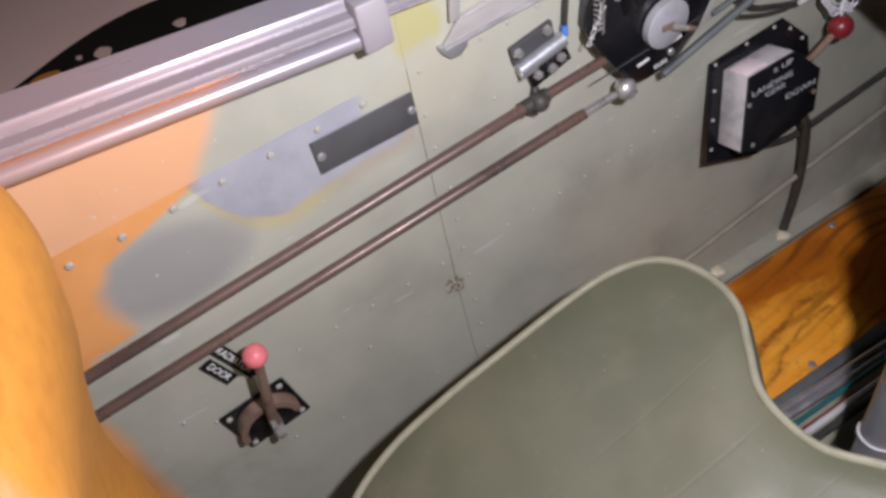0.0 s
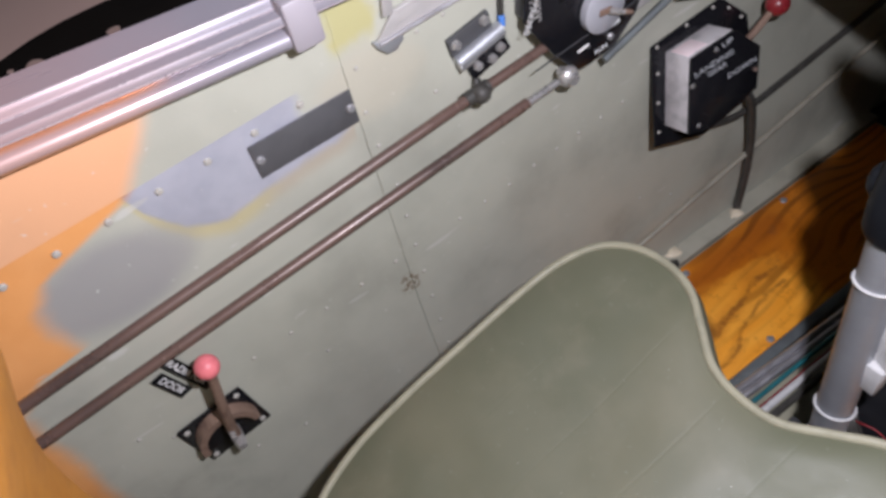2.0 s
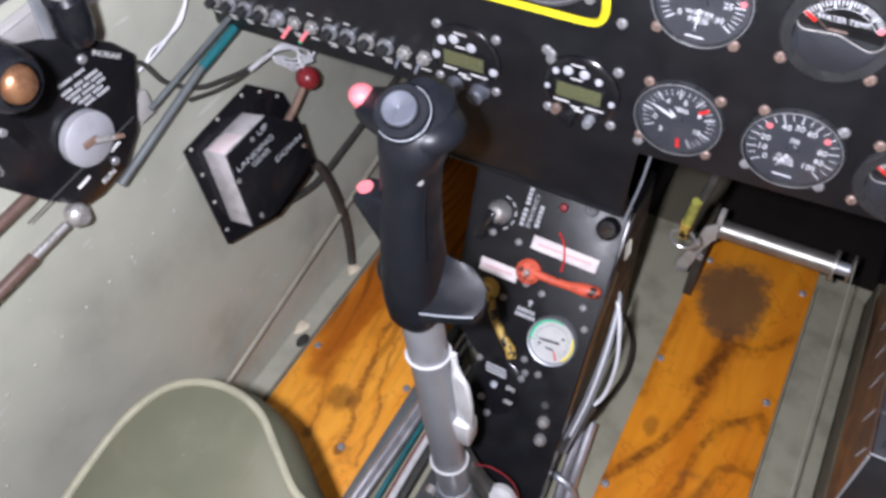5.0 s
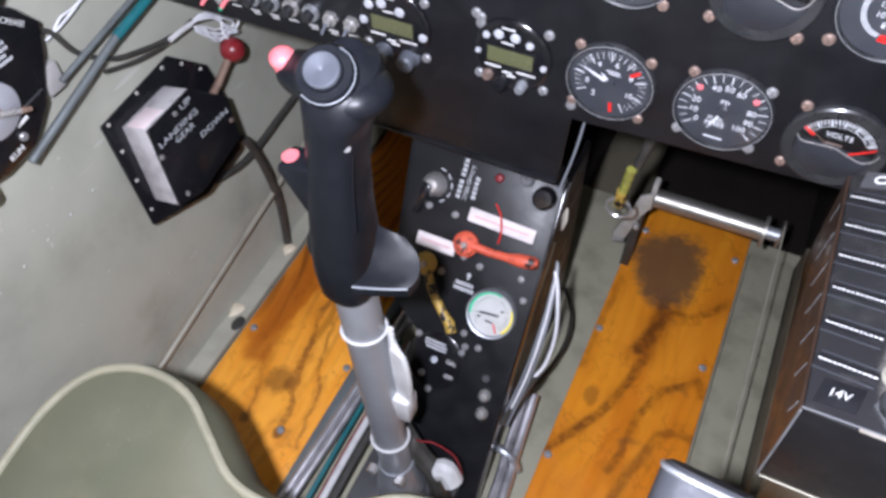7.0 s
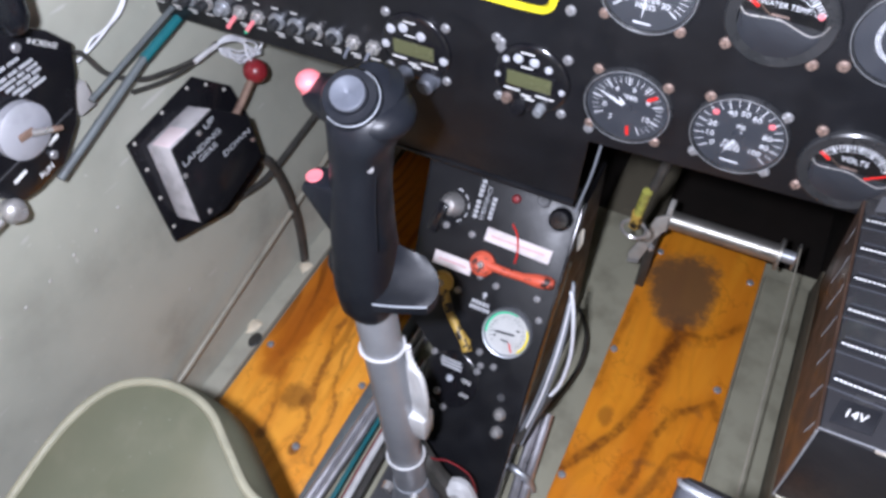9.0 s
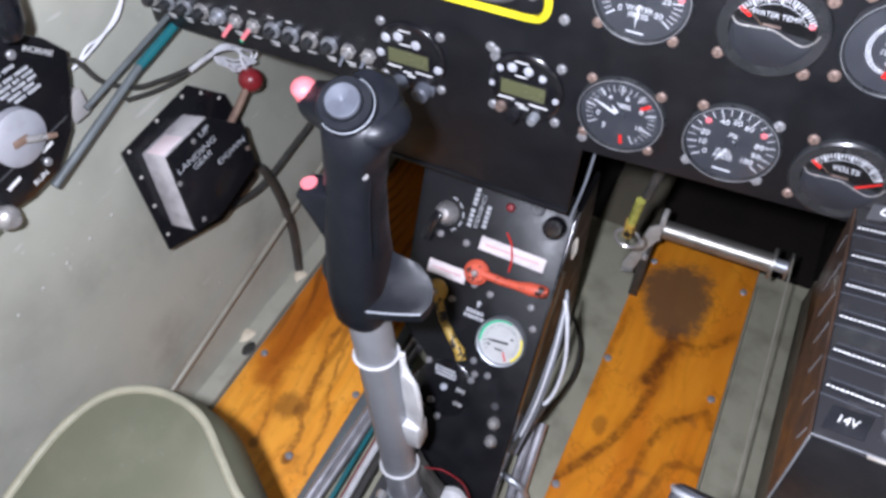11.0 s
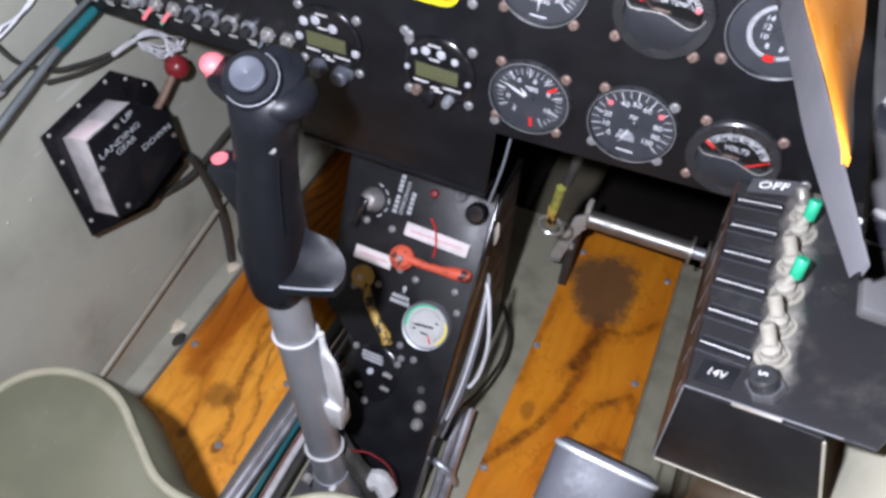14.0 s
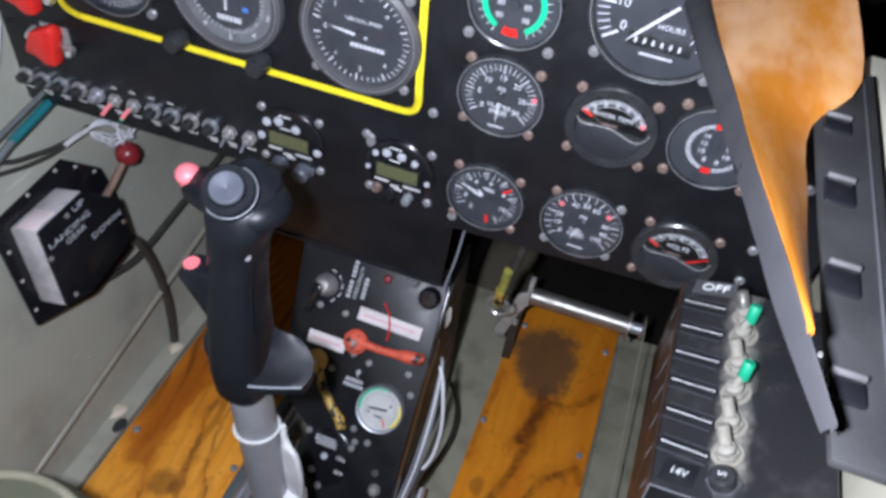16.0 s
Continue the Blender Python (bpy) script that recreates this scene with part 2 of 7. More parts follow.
    for cx, cy, rx, ry, much in ((-0.322, -0.114, 0.018, 0.022, 0.62), (-0.306, -0.112, 0.008, 0.011, 0.6), (-0.2845, -0.170, 0.008, 0.009, 0.75), (-0.331, -0.170, 0.007, 0.009, 0.6), (0.0223, 0.026, 0.010, 0.016, 0.5)):
        ux = n.math("DIVIDE", n.math("SUBTRACT", x, cx), rx)
        uy = n.math("DIVIDE", n.math("SUBTRACT", y, cy), ry)
        rr = n.math("ADD", n.math("ADD", n.math("MULTIPLY", ux, ux), n.math("MULTIPLY", uy, uy)), n.math("MULTIPLY", n.math("SUBTRACT", n.noise(60, 5, 0.7), 0.5), 2.0))
        col = n.mix(n.math("MULTIPLY", n.span(rr, 0.15, 1.3, 1, 0), much), col, (0.17, 0.062, 0.014))
    col = n.mix(n.math("MULTIPLY", thin, n.math("ADD", 0.10, n.math("MULTIPLY", n.math("MULTIPLY", left, n.span(y, -0.10, 0.04, 0.10, 1.0)), 0.55))), col, (0.15, 0.042, 0.006))
    fine = n.math("ABSOLUTE", n.math("SUBTRACT", n.noise(17, 6, 0.66, (1, 0.6, 1), 0.4), 0.5))
    col = n.mix(n.math("MULTIPLY", n.math("MULTIPLY", n.span(fine, 0.0, 0.022, 1, 0), n.span(n.noise(13, 2), 0.45, 0.6)), 0.3), col, (0.20, 0.055, 0.008))
    spot = n.span(n.noise(19, 5, 0.6), 0.60, 0.72)
    col = n.mix(n.math("MULTIPLY", spot, 0.5), col, (0.19, 0.075, 0.025))
    # heel scuff, grey-brown and soft-sided
    wob = n.math("ADD", n.math("MULTIPLY", n.math("SUBTRACT", n.noise(34, 6, 0.7), 0.5), 2.2), n.math("MULTIPLY", n.math("SUBTRACT", n.noise(180, 3, 0.7), 0.5), 1.0))
    u = n.math("DIVIDE", n.math("ADD", n.math("SUBTRACT", x, 0.055), n.math("MULTIPLY", n.math("SUBTRACT", y, 0.238), 0.31)), 0.046)
    v = n.math("DIVIDE", n.math("SUBTRACT", n.math("SUBTRACT", y, 0.238), n.math("MULTIPLY", n.math("SUBTRACT", x, 0.055), 0.45)), 0.064)
    u = n.math("MULTIPLY", u, n.math("SUBTRACT", 1.0, n.math("MULTIPLY", v, 0.28)))
    d4 = n.math("ADD", n.math("ADD", n.math("POWER", n.math("ABSOLUTE", u), 2.6), n.math("POWER", n.math("ABSOLUTE", v), 2.6)), wob)
    col = n.mix(n.math("MULTIPLY", n.span(d4, 0.35, 1.6, 1, 0), 0.84), col, (0.100, 0.066, 0.042))
    n.put(b.inputs["Base Color"], col)
    n.put(b.inputs["Roughness"], n.span(n.noise(30, 4), 0.3, 0.75, 0.30, 0.52))
    n.bump(b, n.noise(120, 3, 0.6, (1, 0.15, 1)), 0.1, 0.0008)
    return m


def seat_cloth():
    m, nt, b = node_mat("seat_vinyl", 0.5, 0.0, 0.5)
    n = Net(nt)
    x, y, z = n.axes()
    col = n.mix(n.span(n.noise(7, 4), 0.35, 0.7), (0.092, 0.097, 0.062), (0.122, 0.120, 0.078))
    dust = n.span(n.noise(16, 6, 0.65), 0.5, 0.75)
    col = n.mix(n.math("MULTIPLY", dust, 0.4), col, (0.15, 0.142, 0.098))
    speck = n.span(n.noise(420, 1), 0.77, 0.79)
    col = n.mix(n.math("MULTIPLY", speck, 0.5), col, (0.4, 0.4, 0.36))
    n.put(b.inputs["Base Color"], col)
    n.put(b.inputs["Roughness"], n.span(n.noise(20, 4), 0.3, 0.7, 0.42, 0.60))
    crease = n.math("ABSOLUTE", n.math("SUBTRACT", n.math("FRACT", n.math("ADD", n.math("MULTIPLY", x, 17.0), n.math("MULTIPLY", n.noise(6, 2), 0.25))), 0.5))
    n.bump(b, n.math("ADD", n.math("MULTIPLY", n.span(crease, 0.0, 0.035), 0.16), n.math("ADD", n.math("MULTIPLY", n.noise(900, 2), 0.25), n.math("MULTIPLY", n.noise(12, 3), 1.4))), 0.35, 0.0012)
    return m


def back_vinyl():
    """Seat back: grey-green cloth, its side sprayed orange."""
    m, nt, b = node_mat("back_vinyl", 0.55)
    n = Net(nt)
    x, y, z = n.axes()
    wob = n.math("MULTIPLY", n.math("SUBTRACT", n.noise(20, 4), 0.5), 0.05)
    orange = n.mix(n.span(n.noise(90, 5), 0.35, 0.7), (0.49, 0.20, 0.026), (0.43, 0.168, 0.021))
    green = n.mix(n.noise(12, 4), (0.19, 0.21, 0.15), (0.27, 0.28, 0.2))
    lim = n.math("ADD", -0.235, n.math("MULTIPLY", n.math("SUBTRACT", z, 0.45), 0.35))
    side = n.span(n.math("ADD", x, wob), n.math("SUBTRACT", lim, 0.015), n.math("ADD", lim, 0.02), 1, 0)
    n.put(b.inputs["Base Color"], n.mix(side, green, orange))
    n.bump(b, n.math("ADD", n.noise(700, 2), n.math("MULTIPLY", n.noise(150, 3), 0.8)), 0.25, 0.0008)
    return m


def glass_mat():
    m = bpy.data.materials.new("gauge_glass")
    m.use_nodes = True
    nt = m.node_tree
    nt.nodes.remove(nt.nodes["Principled BSDF"])
    out = nt.nodes["Material Output"]
    mix, clear, gloss, fre = (nt.nodes.new("ShaderNode" + k) for k in ("MixShader", "BsdfTransparent", "BsdfGlossy", "Fresnel"))
    gloss.inputs["Roughness"].default_value = 0.08
    fre.inputs["IOR"].default_value = 1.45
    nt.links.new(fre.outputs[0], mix.inputs[0])
    nt.links.new(clear.outputs[0], mix.inputs[1])
    nt.links.new(gloss.outputs[0], mix.inputs[2])
    nt.links.new(mix.outputs[0], out.inputs[0])
    return m


SIDE = side_paint()
WOOD = plank_wood()
SEAT = seat_cloth()
BACKREST = back_vinyl()
GLASS = glass_mat()
GREEN = worn("interior_green", (0.30, 0.29, 0.215), (0.19, 0.18, 0.13), 0.5, scale=24, light=(0.38, 0.36, 0.28), edge=0.5)
STRIPGREEN = worn("strip_green", (0.40, 0.39, 0.315), (0.31, 0.30, 0.24), 0.5, scale=24, light=(0.45, 0.43, 0.35), edge=0.5)
DARKGREEN = worn("bucket_green", (0.07, 0.085, 0.06), (0.045, 0.055, 0.04), 0.5, scale=18)
PIPING = worn("piping_cloth", (0.25, 0.24, 0.17), (0.19, 0.185, 0.13), 0.6, scale=60, bump=0.3)
BLACK = worn("panel_black", (0.0075, 0.0078, 0.0095), (0.011, 0.0115, 0.014), 0.42, scale=22, light=(0.035, 0.035, 0.037), edge=0.2, bump=0.2, spec=0.35)
GLOSSBLACK = worn("gloss_black", (0.008, 0.008, 0.010), (0.013, 0.013, 0.015), 0.16, scale=18, light=(0.09, 0.09, 0.1), edge=0.18)
DIAL = worn("dial_black", (0.030, 0.033, 0.041), (0.038, 0.041, 0.049), 0.55, bump=0.05)
BEZEL = worn("bezel_black", (0.02, 0.021, 0.023), (0.035, 0.035, 0.038), 0.3, scale=50, light=(0.2, 0.2, 0.21), edge=0.25)
RUBBER = worn("grip_rubber", (0.0065, 0.0075, 0.0105), (0.009, 0.0105, 0.014), 0.42, scale=35, fine=900, bump=0.1, spec=0.24)
WHITE = worn("marking_white", (0.78, 0.78, 0.77), (0.6, 0.6, 0.6), 0.5, scale=90)
GAUGEMARK = worn("gauge_marking", (0.60, 0.615, 0.64), (0.46, 0.47, 0.49), 0.5, scale=120)
CREAM = worn("cream_paint", (0.62, 0.60, 0.52), (0.48, 0.46, 0.4), 0.45, scale=20)
SEALANT = worn("cream_sealant", (0.74, 0.66, 0.50), (0.62, 0.54, 0.40), 0.6, scale=90)
CARD = worn("white_card", (0.68, 0.62, 0.62), (0.46, 0.42, 0.42), 0.6, scale=34, light=(0.74, 0.62, 0.63), edge=0.6)
BOXSIDE = worn("scuffed_sides", (0.50, 0.48, 0.49), (0.30, 0.29, 0.295), 0.55, scale=60, fine=300, light=(0.70, 0.63, 0.64), edge=0.7)
TAPE = worn("pink_tape", (0.80, 0.68, 0.70), (0.72, 0.58, 0.60), 0.5, scale=90)
TAPEPRINT = worn("red_print", (0.62, 0.33, 0.35), (0.55, 0.40, 0.41), 0.6, scale=220)
ALU = worn("aluminium", (0.62, 0.61, 0.64), (0.50, 0.49, 0.52), 0.38, 0.85, scale=26, fine=600, bump=0.08)
STEEL = worn("steel", (0.52, 0.51, 0.50), (0.36, 0.35, 0.34), 0.32, 0.65, scale=60, light=(0.7, 0.7, 0.7))
BARMETAL = worn("dull_bar", (0.36, 0.35, 0.32), (0.24, 0.23, 0.21), 0.38, 0.8, scale=40, light=(0.45, 0.44, 0.4), edge=0.4)
SATIN = worn("satin_metal", (0.45, 0.47, 0.5), (0.34, 0.36, 0.39), 0.42, 0.7, scale=30)
GREYTUBE = worn("grey_tube", (0.20, 0.215, 0.24), (0.26, 0.275, 0.30), 0.5, 0.2, scale=24, light=(0.36, 0.37, 0.39), edge=0.35)
GREYBOX = worn("grey_box", (0.055, 0.056, 0.06), (0.04, 0.04, 0.043), 0.5, scale=26, light=(0.14, 0.14, 0.14), edge=0.3)
RUSTROD = worn("rusty_rod", (0.125, 0.080, 0.066), (0.062, 0.046, 0.042), 0.30, 0.2, scale=10, fine=60, bump=0.0, light=(0.11, 0.07, 0.06), edge=0.12)
RUST = worn("rusty_steel", (0.24, 0.16, 0.12), (0.13, 0.08, 0.06), 0.6, 0.3, scale=90, light=(0.45, 0.36, 0.3), edge=0.5)
COPPER = worn("copper_screw", (0.36, 0.265, 0.225), (0.24, 0.175, 0.15), 0.5, 0.7, scale=200)
GRIPGLOSS = worn("grip_gloss", (0.008, 0.009, 0.012), (0.014, 0.015, 0.018), 0.26, scale=40, light=(0.06, 0.06, 0.065), edge=0.3, spec=0.5)
TIPCOPPER = worn("tip_copper", (0.42, 0.215, 0.115), (0.26, 0.13, 0.07), 0.32, 0.75, scale=90)
SCREWGREY = worn("screw_grey", (0.34, 0.34, 0.35), (0.20, 0.20, 0.205), 0.42, 0.55, scale=160)
BUTTON = worn("pale_button", (0.43, 0.44, 0.475), (0.33, 0.34, 0.365), 0.5, scale=120)
RED = worn("red_plastic", (0.62, 0.025, 0.02), (0.5, 0.015, 0.015), 0.28, scale=40)
DARKRED = worn("red_ball", (0.20, 0.017, 0.022), (0.14, 0.012, 0.016), 0.32, scale=60)
PINK = worn("faded_red", (0.70, 0.18, 0.20), (0.58, 0.13, 0.15), 0.45, scale=120)
def sill_paint():
    """Orange paint with paler patches for its highlights and fine streaks along the sill."""
    m, nt, b = node_mat("orange_paint", 0.34)
    n = Net(nt)
    x, y, z = n.axes()
    col = n.mix(n.span(n.noise(60, 4, 0.6, (1.0, 0.12, 1.0)), 0.35, 0.7), (0.46, 0.17, 0.020), (0.40, 0.135, 0.014))
    # highlights put into the colour as paler patches, stronger forward
    rub_sheen = n.math("MULTIPLY", n.span(n.noise(26, 4, 0.55, (1.0, 0.35, 1.0)), 0.42, 0.68), n.span(y, -0.26, -0.14))
    col = n.mix(n.math("MULTIPLY", rub_sheen, 0.8), col, (0.66, 0.41, 0.22))
    line = n.span(n.math("ABSOLUTE", n.math("SUBTRACT", n.noise(30, 3, 0.5, (1.0, 0.15, 1.0)), 0.5)), 0.0, 0.045, 1, 0)
    col = n.mix(n.math("MULTIPLY", line, 0.2), col, (0.60, 0.30, 0.08))
    n.put(b.inputs["Base Color"], col)
    n.put(b.inputs["Roughness"], n.span(n.noise(40, 4, 0.6, (1.0, 0.2, 1.0)), 0.3, 0.7, 0.24, 0.45))
    n.bump(b, n.noise(90, 4, 0.6, (1.0, 0.2, 1.0)), 0.15, 0.001)
    return m


ORANGE = sill_paint()
def chipped(name, paint, dark, scale, cut, rough=0.5):
    """Old paint knocked off in hard-edged chips."""
    m, nt, b = node_mat(name, rough)
    n = Net(nt)
    bare = n.span(n.noise(scale, 5, 0.65), cut, cut + 0.03)
    tone = n.mix(n.span(n.noise(scale * 0.5, 3), 0.35, 0.7), paint, tuple(0.72 * c for c in paint))
    n.put(b.inputs["Base Color"], n.mix(bare, tone, dark))
    n.bump(b, bare, -0.4, 0.0004)
    return m


LEVER = chipped("lever_red", (0.64, 0.105, 0.055), (0.028, 0.012, 0.010), 85, 0.56)
HOSEYELLOW = worn("hose_yellow", (0.36, 0.36, 0.075), (0.17, 0.155, 0.05), 0.35, scale=120, light=(0.55, 0.53, 0.40), edge=0.7)
YELLOW = worn("yellow_paint", (0.85, 0.72, 0.02), (0.75, 0.6, 0.015), 0.5, scale=60)
BRASS = chipped("worn_yellow", (0.56, 0.37, 0.075), (0.03, 0.024, 0.018), 120, 0.64, 0.45)
CHIPPED = chipped("chipped_arm", (0.50, 0.33, 0.07), (0.018, 0.016, 0.015), 90, 0.50, 0.45)
TEAL = worn("teal_sleeve", (0.015, 0.13, 0.15), (0.012, 0.10, 0.12), 0.4, scale=60)
BLUE = worn("blue_terminal", (0.08, 0.22, 0.6), (0.05, 0.15, 0.45), 0.4)
MINT = worn("green_sleeve", (0.02, 0.30, 0.16), (0.015, 0.23, 0.125), 0.4, scale=100)
GREENARC = worn("green_arc", (0.02, 0.5, 0.25), (0.02, 0.42, 0.2), 0.5)
LCD = worn("lcd", (0.095, 0.100, 0.050), (0.070, 0.074, 0.038), 0.25, scale=40)
def dusty_top():
    """Gloss black sheet with pale dust gathered along the row of toggles."""
    m, nt, b = node_mat("dusty_black", 0.2)
    n = Net(nt)
    x, y, z = n.axes()
    d = n.math("ABSOLUTE", n.math("SUBTRACT", n.math("ADD", x, n.math("MULTIPLY", n.noise(70, 4), 0.010)), 0.041))
    dust = n.math("MULTIPLY", n.span(d, 0.002, 0.0115, 1, 0), n.math("MULTIPLY", n.span(y, -0.150, -0.135), n.span(n.noise(150, 5, 0.7), 0.3, 0.75, 0.35, 1.0)))
    film = n.math("ADD", 0.008, n.math("MULTIPLY", n.span(n.noise(45, 5, 0.65), 0.48, 0.85), 0.07))
    dust = n.math("MAXIMUM", n.math("MULTIPLY", dust, 0.6), film)
    n.put(b.inputs["Base Color"], n.mix(dust, (0.014, 0.014, 0.016), (0.37, 0.35, 0.30)))
    n.put(b.inputs["Roughness"], n.math("ADD", n.math("MULTIPLY", dust, 0.6), n.span(n.noise(30, 4), 0.3, 0.8, 0.16, 0.3)))
    n.bump(b, n.noise(300, 3), 0.1, 0.0005)
    return m


DUSTTOP = dusty_top()
DUSTY = worn("dusty_metal", (0.22, 0.208, 0.172), (0.14, 0.131, 0.107), 0.75, 0.05, scale=160, light=(0.30, 0.285, 0.245), edge=0.5)
WIRE = worn("white_wire", (0.70, 0.71, 0.74), (0.55, 0.56, 0.6), 0.4, scale=80)
CABLE = worn("black_cable", (0.035, 0.034, 0.03), (0.06, 0.055, 0.05), 0.5, scale=60)
NYLON = worn("white_nylon", (0.56, 0.56, 0.56), (0.44, 0.44, 0.44), 0.45, scale=80)
DARKFLOOR = worn("hangar_floor", (0.035, 0.022, 0.018), (0.02, 0.014, 0.012), 0.5, scale=1.5, light=(0.09, 0.05, 0.03), edge=0.4)
PALE = worn("pale_wall", (0.62, 0.44, 0.38), (0.54, 0.365, 0.31), 0.7, scale=2.0, fine=80)
RAIL = worn("rail_aluminium", (0.35, 0.325, 0.355), (0.29, 0.27, 0.295), 0.50, 0.2, scale=9, fine=600, bump=0.05)
HATGREY = worn("hat_grey", (0.115, 0.125, 0.15), (0.085, 0.092, 0.11), 0.45, 0.2, scale=60)
RODGREY = worn("rod_grey", (0.15, 0.17, 0.175), (0.11, 0.12, 0.125), 0.45, 0.3, scale=40)
LEDGE = worn("ledge_grey", (0.46, 0.445, 0.435), (0.38, 0.365, 0.355), 0.42, 0.3, scale=30, light=(0.5, 0.5, 0.49), edge=0.4)
PIPECREAM = worn("dull_pipe", (0.34, 0.32, 0.26), (0.25, 0.235, 0.19), 0.42, 0.2, scale=40)
FRICTION = worn("friction_disc", (0.38, 0.385, 0.42), (0.30, 0.305, 0.33), 0.45, 0.2, scale=60)
RIVETPAINT = worn("rivet_paint", (0.40, 0.385, 0.35), (0.30, 0.29, 0.26), 0.45, 0.1, scale=200)
MARK = worn("faint_marking", (0.46, 0.47, 0.49), (0.27, 0.28, 0.30), 0.5, scale=160)
SIDECREAM = worn("outer_cream", (0.36, 0.345, 0.27), (0.28, 0.27, 0.215), 0.55, scale=20)
# drab dimmed to hold the shade of the wall foot and forward floor
DRABSHADE = worn("drab_shade", (0.115, 0.102, 0.072), (0.075, 0.066, 0.048), 0.55, scale=18, light=(0.2, 0.19, 0.15), edge=0.3)
ARMGREY = worn("arm_grey", (0.44, 0.43, 0.40), (0.30, 0.29, 0.27), 0.45, 0.1, scale=50, light=(0.65, 0.64, 0.6), edge=0.4)
HANDLEGREY = worn("handle_grey", (0.050, 0.052, 0.060), (0.036, 0.037, 0.043), 0.55, 0.1, scale=30, light=(0.08, 0.082, 0.09), edge=0.3, spec=0.2)
# near-black that holds the shade under the panel; also the walkway's own colour
SHADE = worn("bay_shade_and_walkway", (0.010, 0.0075, 0.006), (0.006, 0.005, 0.004), 0.8, scale=12, spec=0.2)
DEEPBLACK = worn("deep_black", (0.006, 0.006, 0.007), (0.010, 0.010, 0.011), 0.42, scale=30, light=(0.05, 0.05, 0.05), edge=0.15, spec=0.25)
LACQUER = worn("black_lacquer", (0.038, 0.022, 0.015), (0.020, 0.012, 0.009), 0.36, scale=30, fine=150, bump=0.05, spec=0.35)
LUGEDGE = worn("lug_edge", (0.075, 0.073, 0.072), (0.05, 0.049, 0.048), 0.6, scale=60)
BOXGREY = worn("latch_grey", (0.017, 0.0165, 0.017), (0.013, 0.0125, 0.013), 0.65, scale=30, fine=700)
SHAFT = worn("shaft_grey", (0.33, 0.342, 0.365), (0.27, 0.28, 0.30), 0.42, 0.45, scale=18, light=(0.48, 0.48, 0.5), edge=0.3)
RUBBEREDGE = worn("rubber_edging", (0.036, 0.0355, 0.038), (0.028, 0.0275, 0.030), 0.75, scale=40, fine=700, light=(0.045, 0.045, 0.048), edge=0.3, spec=0.12)
RINGGREY = worn("ring_grey", (0.13, 0.135, 0.145), (0.09, 0.093, 0.10), 0.4, scale=60, light=(0.2, 0.2, 0.21), edge=0.4)
SLATE = worn("slate_plate", (0.075, 0.075, 0.08), (0.06, 0.06, 0.064), 0.45, scale=40)
COVER = worn("satin_cover", (0.034, 0.037, 0.045), (0.026, 0.028, 0.034), 0.4, 0.3, scale=20, light=(0.05, 0.052, 0.06), edge=0.3)
NUTGREY = worn("dusty_nut", (0.25, 0.237, 0.20), (0.13, 0.123, 0.103), 0.62, 0.15, scale=180, light=(0.32, 0.305, 0.265), edge=0.6)


def sprayed_rail(name, tube):
    """Dull aluminium rail tinted pink and orange aft, most strongly low down and in the groove."""
    m, nt, b = node_mat(name, 0.34, 0.35)
    n = Net(nt)
    x, y, z = n.axes()
    wob = n.math("MULTIPLY", n.math("SUBTRACT", n.noise(20, 4), 0.5), 0.08)
    up = n.math("SUBTRACT", z, n.math("SUBTRACT", 0.5501, n.math("MULTIPLY", n.math("ADD", y, 0.4405), 0.08796)))
    metal = n.mix(n.noise(12, 4), (0.33, 0.31, 0.35), (0.27, 0.255, 0.29))
    pinkness = n.math("MULTIPLY", n.span(n.math("ADD", y, wob), -0.64, -0.46, 1, 0), 0.75)
    col = n.mix(pinkness, metal, (0.44, 0.29, 0.285))
    if tube:
        thick = n.math("MAXIMUM", n.span(up, -0.0050, -0.0010, 1, 0), n.span(up, 0.0058, 0.0078))
        aft = n.span(n.math("ADD", y, n.math("MULTIPLY", wob, 0.5)), -0.555, -0.515, 1, 0)
        col = n.mix(n.math("MULTIPLY", thick, n.math("MULTIPLY", aft, 0.95)), col, (0.66, 0.27, 0.065))
        col = n.mix(n.math("MULTIPLY", aft, 0.35), col, (0.64, 0.38, 0.30))
    n.put(b.inputs["Base Color"], col)
    n.put(b.inputs["Roughness"], n.span(n.noise(30, 4, 0.6, (1, 0.1, 1)), 0.3, 0.7, 0.26, 0.42))
    n.bump(b, n.noise(300, 2, 0.5, (1, 0.05, 1)), 0.06, 0.0005)
    return m


RAILORANGE = sprayed_rail("sprayed_rail", True)
RAILPINK = sprayed_rail("pinkish_rail", False)
# paler tone for the highlights along the rail's edges
RAILGLINT = worn("rail_glint", (0.56, 0.49, 0.51), (0.46, 0.40, 0.42), 0.3, 0.5, scale=60)
DIALWHITE = worn("dial_white", (0.50, 0.50, 0.49), (0.42, 0.42, 0.41), 0.5, scale=60)
CHIP = worn("paint_chip", (0.50, 0.44, 0.34), (0.38, 0.33, 0.26), 0.6, scale=140)

# ---- mesh tools ----
def bm_mesh(name, bm, mat, smooth=True):
    bmesh.ops.recalc_face_normals(bm, faces=bm.faces)
    me = bpy.data.meshes.new(name)
    bm.to_mesh(me)
    bm.free()
    me.materials.append(mat)
    if smooth:
        me.polygons.foreach_set("use_smooth", [True] * len(me.polygons))
        me.set_sharp_from_angle(angle=radians(35))
    return me


def part(name, bm, mat, parent=None, label="", m=None, smooth=True):
    ob = new(name, bm_mesh(name, bm, mat, smooth))
    if parent is not None:
        ob.parent = parent
    if m is not None:
        ob.matrix_basis = m
    if name == "glass":
        ob.visible_shadow = False
    return tagged(ob, label)


